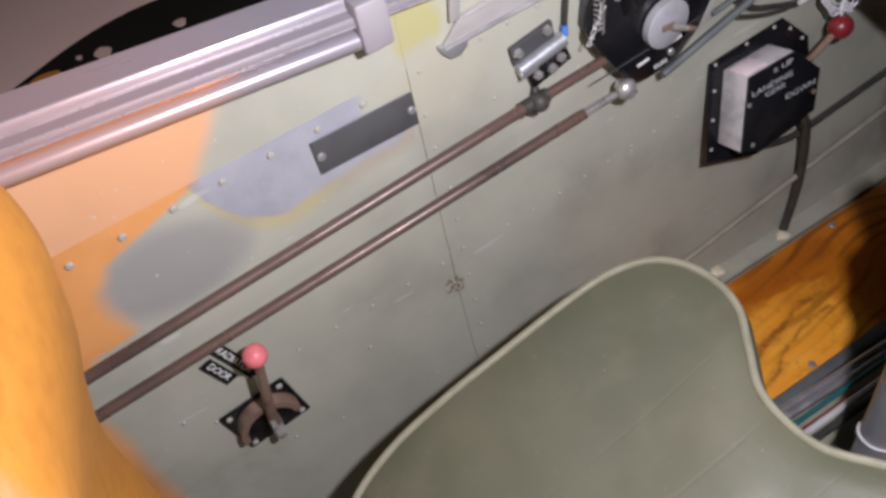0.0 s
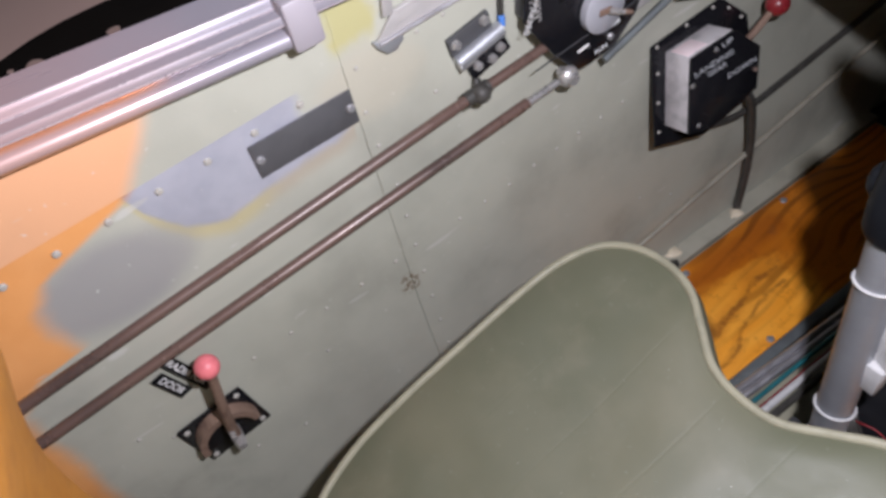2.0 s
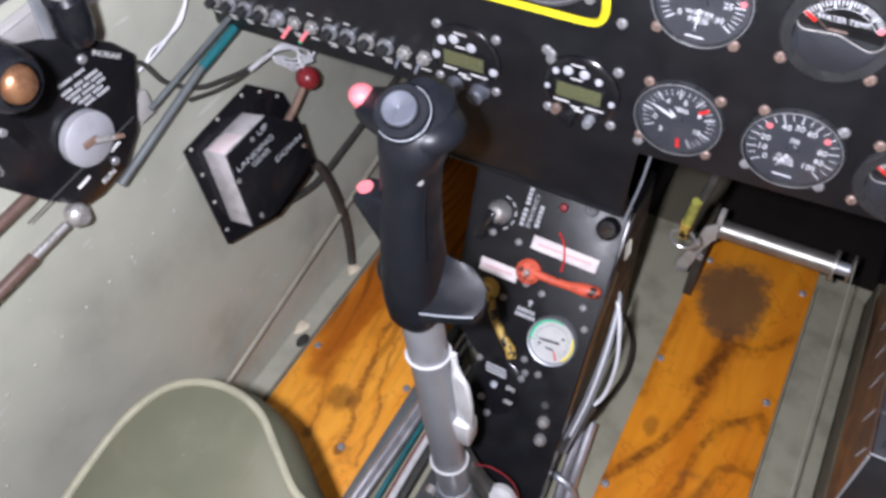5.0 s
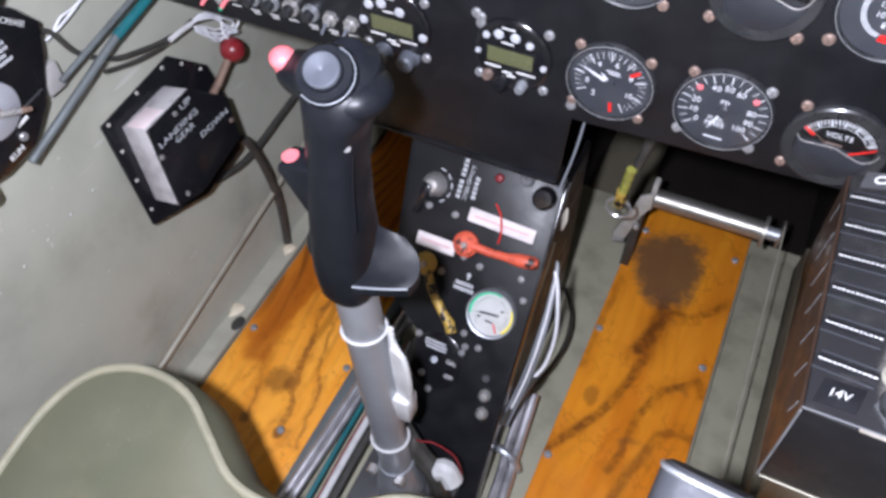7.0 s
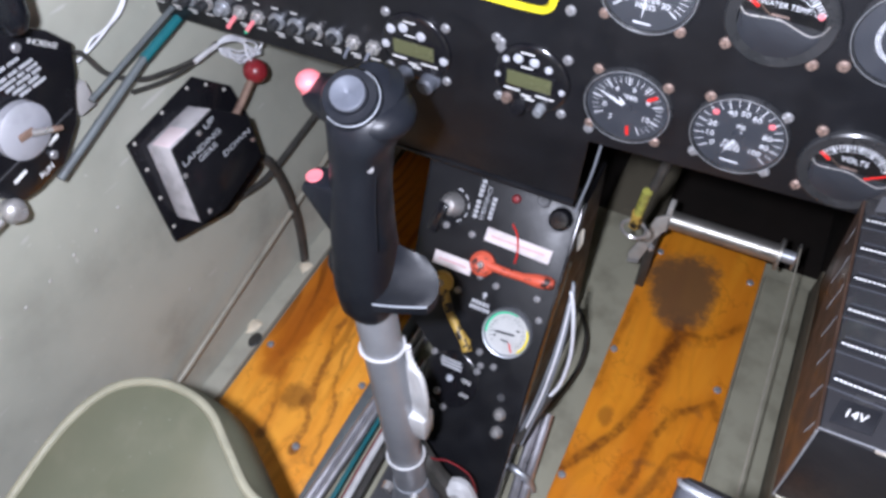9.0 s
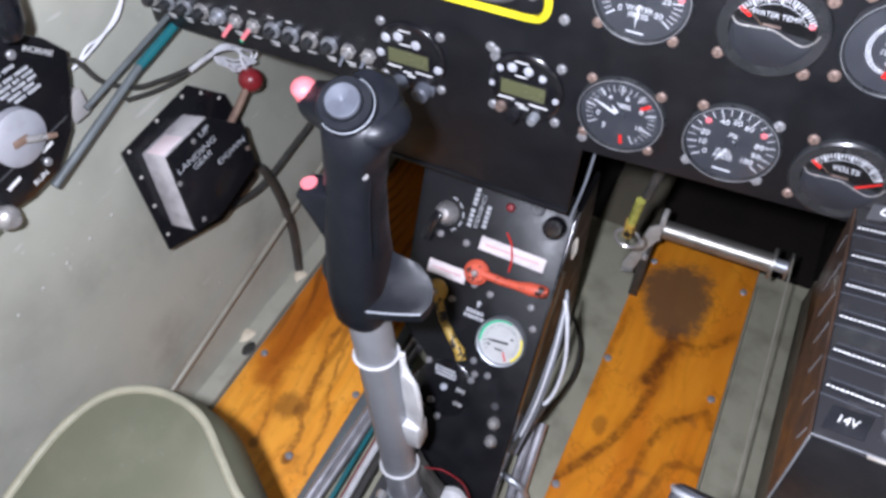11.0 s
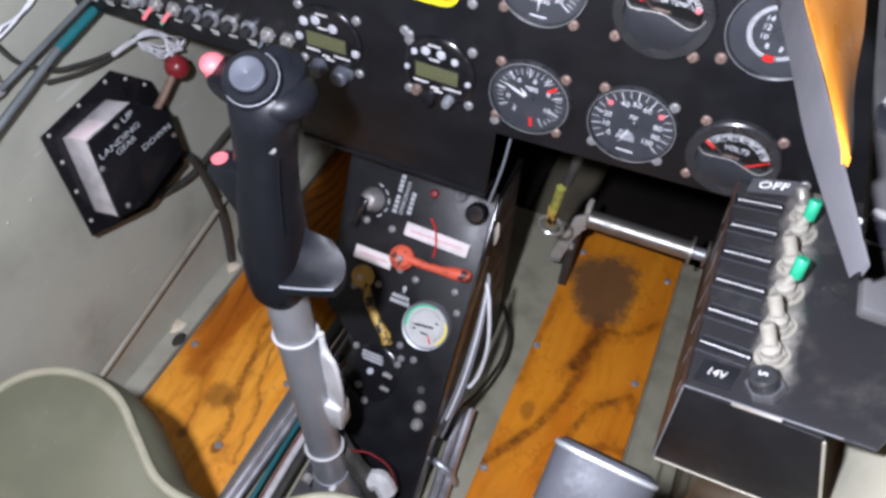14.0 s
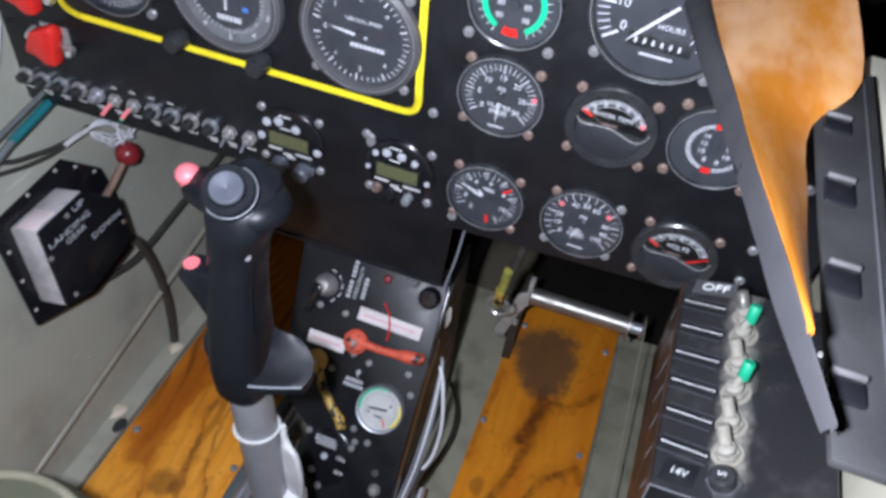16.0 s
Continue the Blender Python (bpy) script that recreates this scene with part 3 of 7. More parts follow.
def same_part(name, mesh, parent, m):
    ob = new(name, mesh)
    ob.parent = parent
    ob.matrix_basis = m
    return ob


def thing(name, m, label, category, group="", kind=""):
    ob = new(name)
    ob.empty_display_size = 0.02
    ob.matrix_basis = m
    return tagged(ob, label, category, group, kind)


def axes_pose(o, x, y):
    """The pose at o with the given x and y directions, z out of them."""
    x, y = Vector(x).normalized(), Vector(y)
    z = x.cross(y).normalized()
    y = z.cross(x)
    m = Matrix((x, y, z)).transposed().to_4x4()
    m.translation = o
    return m


def box(bm, lo, hi, bevel=0.0, seg=2):
    m = Matrix.Translation([(a + b) / 2 for a, b in zip(lo, hi)]) @ Matrix.Diagonal([b - a for a, b in zip(lo, hi)] + [1])
    vs = bmesh.ops.create_cube(bm, size=1, matrix=m)["verts"]
    if bevel:
        es = list({e for v in vs for e in v.link_edges})
        bmesh.ops.bevel(bm, geom=es, offset=bevel, segments=seg, affect="EDGES", profile=0.5)
    return bm


def boxed(lo, hi, bevel=0.0, seg=2):
    return box(bmesh.new(), lo, hi, bevel, seg)


def frame_for(d):
    d = Vector(d).normalized()
    return d.to_track_quat("Z", "Y").to_matrix().to_4x4()


def rod(bm, a, b, r, r2=None, seg=14):
    a, b = Vector(a), Vector(b)
    m = Matrix.Translation((a + b) / 2) @ frame_for(b - a)
    bmesh.ops.create_cone(bm, cap_ends=True, segments=seg, radius1=r, radius2=r if r2 is None else r2, depth=(b - a).length, matrix=m)
    return bm


def ball(bm, c, r, seg=16, squash=(1, 1, 1)):
    bmesh.ops.create_uvsphere(bm, u_segments=seg, v_segments=max(8, seg // 2), radius=r, matrix=Matrix.Translation(c) @ Matrix.Diagonal((*squash, 1)))
    return bm


def lathe(bm, profile, seg=40, m=None):
    """profile: (radius, height) pairs, turned round z."""
    rings = []
    for r, h in profile:
        if r < 1e-6:
            rings.append([bm.verts.new((0, 0, h))])
        else:
            rings.append([bm.verts.new((r * math.cos(2 * math.pi * k / seg), r * math.sin(2 * math.pi * k / seg), h)) for k in range(seg)])
    for a, b in zip(rings, rings[1:]):
        for k in range(seg):
            p, q = k, (k + 1) % seg
            if len(a) == 1 and len(b) == 1:
                continue
            if len(a) == 1:
                bm.faces.new((a[0], b[p], b[q]))
            elif len(b) == 1:
                bm.faces.new((a[p], a[q], b[0]))
            else:
                bm.faces.new((a[p], a[q], b[q], b[p]))
    if m is not None:
        bmesh.ops.transform(bm, matrix=m, verts=[v for ring in rings for v in ring])
    return bm


def turned(profile, seg=40, m=None):
    return lathe(bmesh.new(), profile, seg, m)


def prism(bm, outline, lo, hi, bevel=0.0, seg=2):
    """A flat outline in x, y, thick from lo to hi in z."""
    base = [bm.verts.new((x, y, lo)) for x, y in outline]
    f = bm.faces.new(base)
    ext = bmesh.ops.extrude_face_region(bm, geom=[f])["geom"]
    top = [v for v in ext if isinstance(v, bmesh.types.BMVert)]
    bmesh.ops.translate(bm, verts=top, vec=(0, 0, hi - lo))
    if bevel:
        vs = set(base) | set(top)
        es = [e for e in bm.edges if e.verts[0] in vs and e.verts[1] in vs]
        bmesh.ops.bevel(bm, geom=es, offset=bevel, segments=seg, affect="EDGES", profile=0.5)
    return bm


def plate(outline, lo, hi, bevel=0.0):
    return prism(bmesh.new(), outline, lo, hi, bevel)


def smooth_path(pts, steps=8, closed=False):
    """A Catmull-Rom line through the points."""
    p = [Vector(q) for q in pts]
    n, out = len(p), []
    for i in range(n if closed else n - 1):
        a, b, c, d = (p[(i + k) % n] if closed else p[min(max(i + k, 0), n - 1)] for k in (-1, 0, 1, 2))
        for s in range(steps):
            t = s / steps
            out.append(0.5 * ((2 * b) + (c - a) * t + (2 * a - 5 * b + 4 * c - d) * t * t + (3 * b - a - 3 * c + d) * t**3))
    if not closed:
        out.append(p[-1])
    return out


def tube(bm, path, r, seg=10, closed=False):
    path = [Vector(p) for p in path]
    n, rings, up = len(path), [], None
    for i, p in enumerate(path):
        d = (path[(i + 1) % n] - path[i - 1]) if closed else (path[min(i + 1, n - 1)] - path[max(i - 1, 0)])
        d.normalize()
        if up is None:
            up = d.orthogonal().normalized()
        up = (up - d * up.dot(d)).normalized()
        side = d.cross(up)
        rr = r(i / max(n - 1, 1)) if callable(r) else r
        rings.append([bm.verts.new(p + (up * math.cos(2 * math.pi * k / seg) + side * math.sin(2 * math.pi * k / seg)) * rr) for k in range(seg)])
    for i in range(n if closed else n - 1):
        a, b = rings[i], rings[(i + 1) % n]
        for k in range(seg):
            bm.faces.new((a[k], a[(k + 1) % seg], b[(k + 1) % seg], b[k]))
    if not closed:
        bm.faces.new(rings[0])
        bm.faces.new(rings[-1])
    return bm


def hose(pts, r, steps=8, seg=10, closed=False):
    return tube(bmesh.new(), smooth_path(pts, steps, closed), r, seg, closed)


def ribbon(a, b, t, bow=0.0):
    """A sheet ruled from line a to line b, t thick downwards and a little bowed."""
    bm = bmesh.new()
    rows = []
    for p, q in zip(smooth_path(a, 4), smooth_path(b, 4)):
        top = [p.lerp(q, k / 6) + Vector((0, 0, bow * (1 - (k / 3 - 1) ** 2))) for k in range(7)]
        low = [v - Vector((0, 0, t)) for v in reversed(top)]
        rows.append([bm.verts.new(v) for v in top + low])
    n = len(rows[0])
    for u_, v_ in zip(rows, rows[1:]):
        for k in range(n):
            bm.faces.new((u_[k], u_[(k + 1) % n], v_[(k + 1) % n], v_[k]))
    bm.faces.new(rows[0])
    bm.faces.new(rows[-1])
    return bm


def writing(body, size, mat, parent, m, name="lettering", label="", depth=0.0002, wide=1.0):
    """Words as a thin mesh, centred, reading along the pose's x."""
    cu = bpy.data.curves.new("words", "FONT")
    cu.body, cu.size, cu.extrude, cu.align_x, cu.align_y, cu.resolution_u = body, size, depth, "CENTER", "CENTER", 3
    tmp = bpy.data.objects.new("words", cu)
    scene.collection.objects.link(tmp)
    me = bpy.data.meshes.new_from_object(tmp.evaluated_get(bpy.context.evaluated_depsgraph_get()))
    bpy.data.objects.remove(tmp)
    bpy.data.curves.remove(cu)
    me.materials.clear()
    me.materials.append(mat)
    me.transform(Matrix.Diagonal((wide, 1, 1, 1)))
    ob = new(name, me)
    ob.parent = parent
    ob.matrix_basis = m
    return tagged(ob, label)


def bars(rows, parent, m, mat, name="lettering", label="illegible white lettering"):
    """Bars in place of words that cannot be read: (x, y, width, height)."""
    for x, y, w, h in rows:
        part(name, boxed((x - w / 2, y - h / 2, 0), (x + w / 2, y + h / 2, 0.0004)), mat, parent, label, m, smooth=False)


def screw_mesh(name, r, mat, slot=True):
    bm = turned([(0, 0), (r, 0), (r, 0.3 * r), (0.75 * r, 0.62 * r), (0, 0.72 * r)], 12)
    if slot:
        box(bm, (-0.75 * r, -0.12 * r, 0.6 * r), (0.75 * r, 0.12 * r, 0.76 * r))
        box(bm, (-0.12 * r, -0.75 * r, 0.6 * r), (0.12 * r, 0.75 * r, 0.76 * r))
    return bm_mesh(name, bm, mat)


SCREW_COPPER = screw_mesh("screw", 0.0037, COPPER)
SCREW_STEEL = screw_mesh("screw", 0.0037, SCREWGREY)
SCREW_SMALL = screw_mesh("screw", 0.0026, STEEL)
SCREW_FLOOR = screw_mesh("screw", 0.0048, SATIN)
RIVET = screw_mesh("rivet", 0.0031, RIVETPAINT, slot=False)
RIVET_SMALL = screw_mesh("rivet", 0.0020, RIVETPAINT, slot=False)

# ---- setting ----
def side_x(z):
    """The left side skin, upright above and drawn in towards the floor."""
    return -0.452 + (0.024 * ((0.28 - z) / 0.28) ** 2 if z < 0.28 else 0.0)


def skin(y0, y1, z0, z1, proud=0.0, thick=0.004, n=14):
    bm = bmesh.new()
    zs = [z0 + (z1 - z0) * k / n for k in range(n + 1)]
    grid = [[[bm.verts.new((side_x(z) + proud - d, y, z)) for z in zs] for y in (y0, y1)] for d in (0, thick)]
    front, back = grid
    for k in range(n):
        bm.faces.new((front[0][k], front[1][k], front[1][k + 1], front[0][k + 1]))
        bm.faces.new((back[0][k], back[0][k + 1], back[1][k + 1], back[1][k]))
        for i in (0, 1):
            bm.faces.new((front[i][k], front[i][k + 1], back[i][k + 1], back[i][k]))
    for k in (0, n):
        bm.faces.new((front[0][k], front[1][k], back[1][k], back[0][k]))
    return bm


ORIGIN = Matrix.Identity(4)
wall_left = thing("wall_left", ORIGIN, "riveted grey-green cockpit side with orange overspray", "wall", kind="structure")
part("skin_panel", skin(-1.25, -0.4076, -0.03, 0.503), SIDE, wall_left)
part("skin_panel", skin(-0.4074, -0.3533, -0.03, 0.557, 0.0012), SIDE, wall_left)
part("skin_panel", skin(-0.3533, 0.6, -0.03, 0.62, 0.0012), SIDE, wall_left)
# the upper after sheet laps over, its lower edge climbing forward
bm = skin(-1.25, -0.4076, 0.5013, 0.556, 0.0013, 0.003, 4)
for v in bm.verts:
    if v.co.z < 0.51:
        v.co.z = 0.5013 + 0.032 * (v.co.y + 0.403)
part("skin_panel", bm, SIDE, wall_left)


def rivet_at(y, z, mesh=RIVET, proud=0.003):
    same_part("rivet", mesh, wall_left, axes_pose((side_x(z) + proud, y, z), (0, 1, 0), (0, 0, 1)))


for k in range(-5, 7):
    rivet_at(-0.6813 + 0.0390 * k, 0.4785 + 0.0017 * k, RIVET, 0.0004)
for k in range(9):
    rivet_at(-0.615 + 0.0395 * k if k < 6 else -0.3404 + 0.0315 * (k - 6), 0.2695 + 0.0012 * k, RIVET_SMALL, 0.001)
for k in range(5):
    rivet_at(-0.246 + 0.03 * k, 0.284 + 0.002 * k, RIVET_SMALL, 0.0015)
for k in range(9):
    rivet_at(-0.3935, 0.075 + 0.0415 * k, RIVET_SMALL, 0.0026)
for y, z in ((-0.3976, 0.4931), (-0.3416, 0.4954), (-0.3162, 0.4976), (-0.288, 0.499), (-0.3365, 0.4338), (-0.4007, 0.4521), (-0.3987, 0.415), (-0.672, 0.240), (-0.694, 0.263), (-0.514, 0.219), (-0.57, 0.14), (-0.62, 0.155), (-0.1, 0.13), (-0.05, 0.10)):
    rivet_at(y, z, RIVET_SMALL, 0.0014)

# unseen near-black side, added to keep stray light out of the bay
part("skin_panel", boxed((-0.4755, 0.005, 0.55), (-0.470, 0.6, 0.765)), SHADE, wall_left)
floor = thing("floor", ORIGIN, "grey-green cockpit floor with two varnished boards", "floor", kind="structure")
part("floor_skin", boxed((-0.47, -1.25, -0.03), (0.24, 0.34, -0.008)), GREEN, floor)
# floor ahead of the boards, near-black for the shade under the panel
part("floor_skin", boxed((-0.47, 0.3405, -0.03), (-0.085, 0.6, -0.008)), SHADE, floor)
# middle piece in dim drab, for light falling off ahead
part("floor_skin", boxed((-0.0848, 0.3405, -0.03), (-0.006, 0.6, -0.008)), DRABSHADE, floor)
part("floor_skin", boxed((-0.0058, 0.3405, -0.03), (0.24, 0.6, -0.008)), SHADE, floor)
for x0, x1, y0, y1 in ((-0.400, -0.249, -0.55, 0.33), (-0.004, 0.143, -0.55, 0.335)):
    part("plank", boxed((x0, y0, -0.0075), (x1, y1, 0.0), 0.0012), WOOD, floor, "varnished orange-brown plywood foot board with dark grain")
for x, y in ((0.002, -0.064), (0.131, 0.115), (0.002, 0.116), (0.131, -0.064), (0.131, 0.29), (0.01, 0.29), (-0.389, -0.066), (-0.255, -0.066), (-0.284, -0.167), (-0.389, 0.12), (-0.26, 0.12)):
    same_part("screw", SCREW_FLOOR, floor, pose(x, y, -0.0006))
# raised edge strips beside the boards
part("floor_strip", boxed((0.146, -0.55, -0.0078), (0.2028, 0.31, 0.0015), 0.001), GREEN, floor)
part("floor_strip", boxed((-0.452, -0.55, -0.0078), (-0.404, 0.34, 0.004), 0.002), STRIPGREEN, floor)
# this strip is dull grey to carry the shadow beside the pipes
part("floor_strip", boxed((-0.246, -0.55, -0.0078), (-0.233, 0.3, 0.010), 0.002), RODGREY, floor)

wall_right = thing("wall_right", ORIGIN, "grey-green cockpit side behind the switch box", "wall", kind="structure")
part("skin_panel", boxed((0.212, -1.25, -0.03), (0.220, 0.01, 0.62)), GREEN, wall_right)
# raised ahead of the panel against stray light, near-black for the shade
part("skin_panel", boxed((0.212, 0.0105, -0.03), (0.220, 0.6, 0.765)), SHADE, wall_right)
# the shade on this wall foot is put into its drab colour
part("wall_foot", boxed((0.2034, -0.55, -0.0075), (0.2115, 0.31, 0.045), 0.001), DRABSHADE, wall_right, "lower side, drab with shade in its colour")
part("cream_panel", boxed((0.1985, -0.75, 0.05), (0.2115, -0.06, 0.60), 0.001), SIDECREAM, wall_right, "dull cream side panel")
# bulkhead coloured with the shade of the bay
firewall = tagged(part("firewall", boxed((-0.47, 0.56, -0.03), (0.22, 0.575, 0.75)), SHADE), "bulkhead ahead of the pedals, near-black for the shade there", "bulkhead", kind="structure")
bulkhead = tagged(part("bulkhead", boxed((-0.47, -1.27, -0.03), (0.22, -1.252, 0.75)), GREEN), "grey-green bulkhead behind the seat", "bulkhead", kind="structure")
cowl = tagged(part("cowl_deck", boxed((-0.49, 0.03, 0.752), (0.23, 0.6, 0.762)), BLACK), "black deck ahead of the instrument panel", "deck", kind="structure")
hull = thing("fuselage", ORIGIN, "plain grey aircraft hull that holds the cockpit", "fuselage", kind="structure")
outer = [(-0.500, 0.52), (-0.505, -0.10), (-0.430, -0.60), (-0.280, -0.98), (-0.12, -1.10), (0.04, -0.98), (0.19, -0.60), (0.265, -0.10), (0.260, 0.52), (0.246, 0.52), (0.246, -0.04), (-0.486, -0.04), (-0.486, 0.52)]
part("hull_skin", plate(outer, -1.70, 2.60), LEDGE, hull, m=axes_pose((0, 0, 0), (1, 0, 0), (0, 0, 1)))
part("after_deck", boxed((-0.485, -2.60, -0.039), (0.245, -1.275, 0.518)), LEDGE, hull)
part("fore_deck", boxed((-0.485, 0.605, -0.039), (0.245, 1.70, 0.74)), LEDGE, hull)
# low wing beside the cockpit, with a dark walkway along the root
wing = thing("wing", ORIGIN, "pale painted low wing with a dark walkway at its root", "wing")
part("wing_skin", boxed((-2.9, -1.35, 0.34), (-0.5045, 0.75, 0.42), 0.02), PALE, wing)
mat_edge = smooth_path([(-0.606, -1.09, 0), (-0.726, -0.842, 0), (-0.804, -0.712, 0), (-0.826, -0.673, 0), (-0.851, -0.623, 0), (-0.866, -0.574, 0), (-0.869, -0.512, 0), (-0.854, -0.31, 0), (-0.783, -0.027, 0), (-0.677, 0.328, 0)], 6)
part("walkway", plate([(p.x, p.y) for p in mat_edge] + [(-0.510, 0.328), (-0.510, -1.09)], 0.4205, 0.4235), SHADE, wing, "dark brown non-slip walkway")
for x, y, r, mt, what in ((-0.799, -0.513, 0.0092, PALE, "pale paint splash"), (-0.806, -0.598, 0.0121, PALE, "pale paint splash"), (-0.818, -0.622, 0.0043, PALE, "pale paint splash"), (-0.799, -0.661, 0.0213, ORANGE, "orange paint splash")):
    part("paint_splash", plate([(x + r * (1 + 0.16 * math.sin(2 * 2 * math.pi * k / 14 + 40 * y)) * math.cos(2 * math.pi * k / 14), y + r * (0.75 + 0.14 * math.cos(3 * 2 * math.pi * k / 14)) * math.sin(2 * math.pi * k / 14)) for k in range(14)], 0.4235, 0.4242), mt, wing, what, smooth=False)
ground = tagged(part("ground", boxed((-30, -30, -1.15), (30, 30, -1.10)), DARKFLOOR), "dark hangar floor", "floor", kind="structure")
hangar = tagged(part("backdrop", boxed((-4.0, -9, -1.1), (-3.7, 9, 4)), PALE), "pale hangar wall beyond the cockpit", "wall", kind="structure")

# ---- instrument panel ----
PANEL = axes_pose((0, 0, 0), (1, 0, 0), (0, 0, 1))  # x right, y up, z towards the seat
panel = thing("instrument_panel", PANEL, "black instrument panel with a yellow outline", "instrument panel")
outline = [(-0.462, 0.425), (-0.226, 0.431), (-0.226, 0.362), (-0.052, 0.366), (-0.049, 0.4315), (0.205, 0.4445), (0.205, 0.60), (0.125, 0.69), (0.125, 0.76), (-0.42, 0.76), (-0.468, 0.60), (-0.472, 0.452)]
part("panel_sheet", plate(outline, -0.003, 0.0, 0.0008), BLACK, panel)
part("panel_lip", boxed((-0.2255, 0.3585, -0.02), (-0.0525, 0.3622, 0.001), 0.0006), BLACK, panel)
yl = smooth_path([(-0.383, 0.66), (-0.3835, 0.60), (-0.384, 0.545), (-0.380, 0.532), (-0.368, 0.528)], 6) + [Vector((-0.25, 0.5285)), Vector((-0.13, 0.529))] + smooth_path([(-0.105, 0.529), (-0.092, 0.5305), (-0.0865, 0.539), (-0.087, 0.56), (-0.0885, 0.66)], 6)
bm = bmesh.new()
for a, c in zip(yl, yl[1:]):
    a, c = Vector((a[0], a[1], 0)), Vector((c[0], c[1], 0))
    d = (c - a).normalized() * 0.0005
    s = Vector((-d.y, d.x, 0)).normalized() * 0.0026
    top = [bm.verts.new(v + Vector((0, 0, 0.0006))) for v in (a - d + s, a - d - s, c + d - s, c + d + s)]
    low = [bm.verts.new(v + Vector((0, 0, -0.0003))) for v in (a - d + s, a - d - s, c + d - s, c + d + s)]
    bm.faces.new(top)
    for i in range(4):
        bm.faces.new((low[i], low[(i + 1) % 4], top[(i + 1) % 4], top[i]))
part("yellow_line", bm, YELLOW, panel, "yellow painted outline", smooth=False)
for x, y in ((-0.0745, 0.535), (-0.1245, 0.4995), (-0.121, 0.4925), (-0.0505, 0.4445), (0.175, 0.56), (0.163, 0.50), (0.137, 0.455), (0.165, 0.47), (-0.30, 0.548)):
    same_part("screw", SCREW_STEEL, panel, pose(x, y, 0))


def ticks(bm, r0, r1, a0, a1, n, w, z=0.0003):
    """n marks from a0 to a1 degrees, clockwise from the top."""
    for k in range(n):
        a = radians(90 - (a0 + (a1 - a0) * k / max(n - 1, 1)))
        d, s = Vector((math.cos(a), math.sin(a), 0)), Vector((-math.sin(a), math.cos(a), 0)) * w / 2
        vs = [bm.verts.new(p + Vector((0, 0, z))) for p in (d * r0 + s, d * r0 - s, d * r1 - s, d * r1 + s)]
        bm.faces.new(vs)
    return bm


def at_angle(a, r, z=0.0):
    a = radians(90 - a)
    return Matrix.Translation((r * math.cos(a), r * math.sin(a), z))


def arc(bm, r0, r1, a0, a1, z=0.00035, n=24):
    prev = None
    for k in range(n + 1):
        a = radians(90 - (a0 + (a1 - a0) * k / n))
        cur = [bm.verts.new((r * math.cos(a), r * math.sin(a), z)) for r in (r0, r1)]
        if prev:
            bm.faces.new((prev[0], prev[1], cur[1], cur[0]))
        prev = cur
    return bm


def needle(length, tail, w, angle, z, mat, parent, label="", name="pointer"):
    bm = bmesh.new()
    prism(bm, [(-w, -tail), (w, -tail), (w, length * 0.6), (0, length), (-w, length * 0.6)], 0, 0.0006)
    return part(name, bm, mat, parent, label, Matrix.Translation((0, 0, z)) @ pose(0, 0, 0, 0, 0, -angle), smooth=False)


def gauge(name, label, x, y, r, rim=0.0026, deep=0.003, mat=None, group="", screws=0.0236, screw=None, square=None, skip=()):
    """A round instrument: bezel, dial, glass and its four screws. Returns it and the height of the dial."""
    g = thing(name, PANEL @ Matrix.Translation((x, y, 0)), label, "gauge", group)
    part("bezel", turned([(r - rim, 0.0006), (r - rim * 0.9, deep), (r - rim * 0.5, deep + 0.0006), (r, deep * 0.8), (r + 0.0006, 0)], 48), mat or BEZEL, g)
    part("rim_line", tube(bmesh.new(), [((r - rim * 0.45) * math.cos(radians(9 * k)), (r - rim * 0.45) * math.sin(radians(9 * k)), deep + 0.0004) for k in range(40)], 0.00035, 5, True), SATIN, g, "thin bright rim")
    part("dial_face", turned([(0, 0.0012), (r - rim * 0.95, 0.0012), (r - rim * 0.95, 0.0002)], 48), DIAL, g)
    part("glass", turned([(0, deep * 0.85), (r - rim * 0.92, deep * 0.85)], 32), GLASS, g)
    for i, (sx, sy) in enumerate(((-1, 1), (1, 1), (-1, -1), (1, -1))):
        if screws and i not in skip:
            same_part("screw", screw or SCREW_COPPER, g, pose(sx * screws, sy * screws, 0, 0, 0, 23 * i))
    part("hub", turned([(0, 0.0034), (0.0034, 0.0032), (0.0038, 0.0013)], 16), DIAL, g)
    return g


FACE = 0.0013
SMALL = "engine gauges on the panel"

# oil-type gauge with red limit marks
g = gauge("pressure_gauge", "small round gauge with white figures and red limit marks", -0.0268, 0.4738, 0.0305, group=SMALL)
bm = ticks(bmesh.new(), 0.0195, 0.0245, -120, 150, 28, 0.0004, FACE + 0.0001)
ticks(bm, 0.0175, 0.0248, -120, 150, 8, 0.0008, FACE + 0.0002)
part("scale_marks", bm, GAUGEMARK, g, smooth=False)
for txt, a in (("0", -100), ("2", -140), ("4", -35), ("6", 10), ("8", 60), ("10", 115)):
    writing(txt, 0.0060, GAUGEMARK, g, at_angle(a, 0.0155, FACE))
bars([(0.001, 0.0095, 0.009, 0.0007), (0.002, 0.0075, 0.008, 0.0007)], g, pose(0, 0, FACE), GAUGEMARK)
part("limit_mark", boxed((-0.0011, 0.0160, 0), (0.0011, 0.0235, 0.0005)), RED, g, "red limit mark", pose(0, 0, FACE, 0, 0, -52), smooth=False)
part("limit_mark", boxed((-0.0011, 0.0165, 0), (0.0011, 0.0240, 0.0005)), RED, g, "red limit mark", pose(0, 0, FACE, 0, 0, -170), smooth=False)
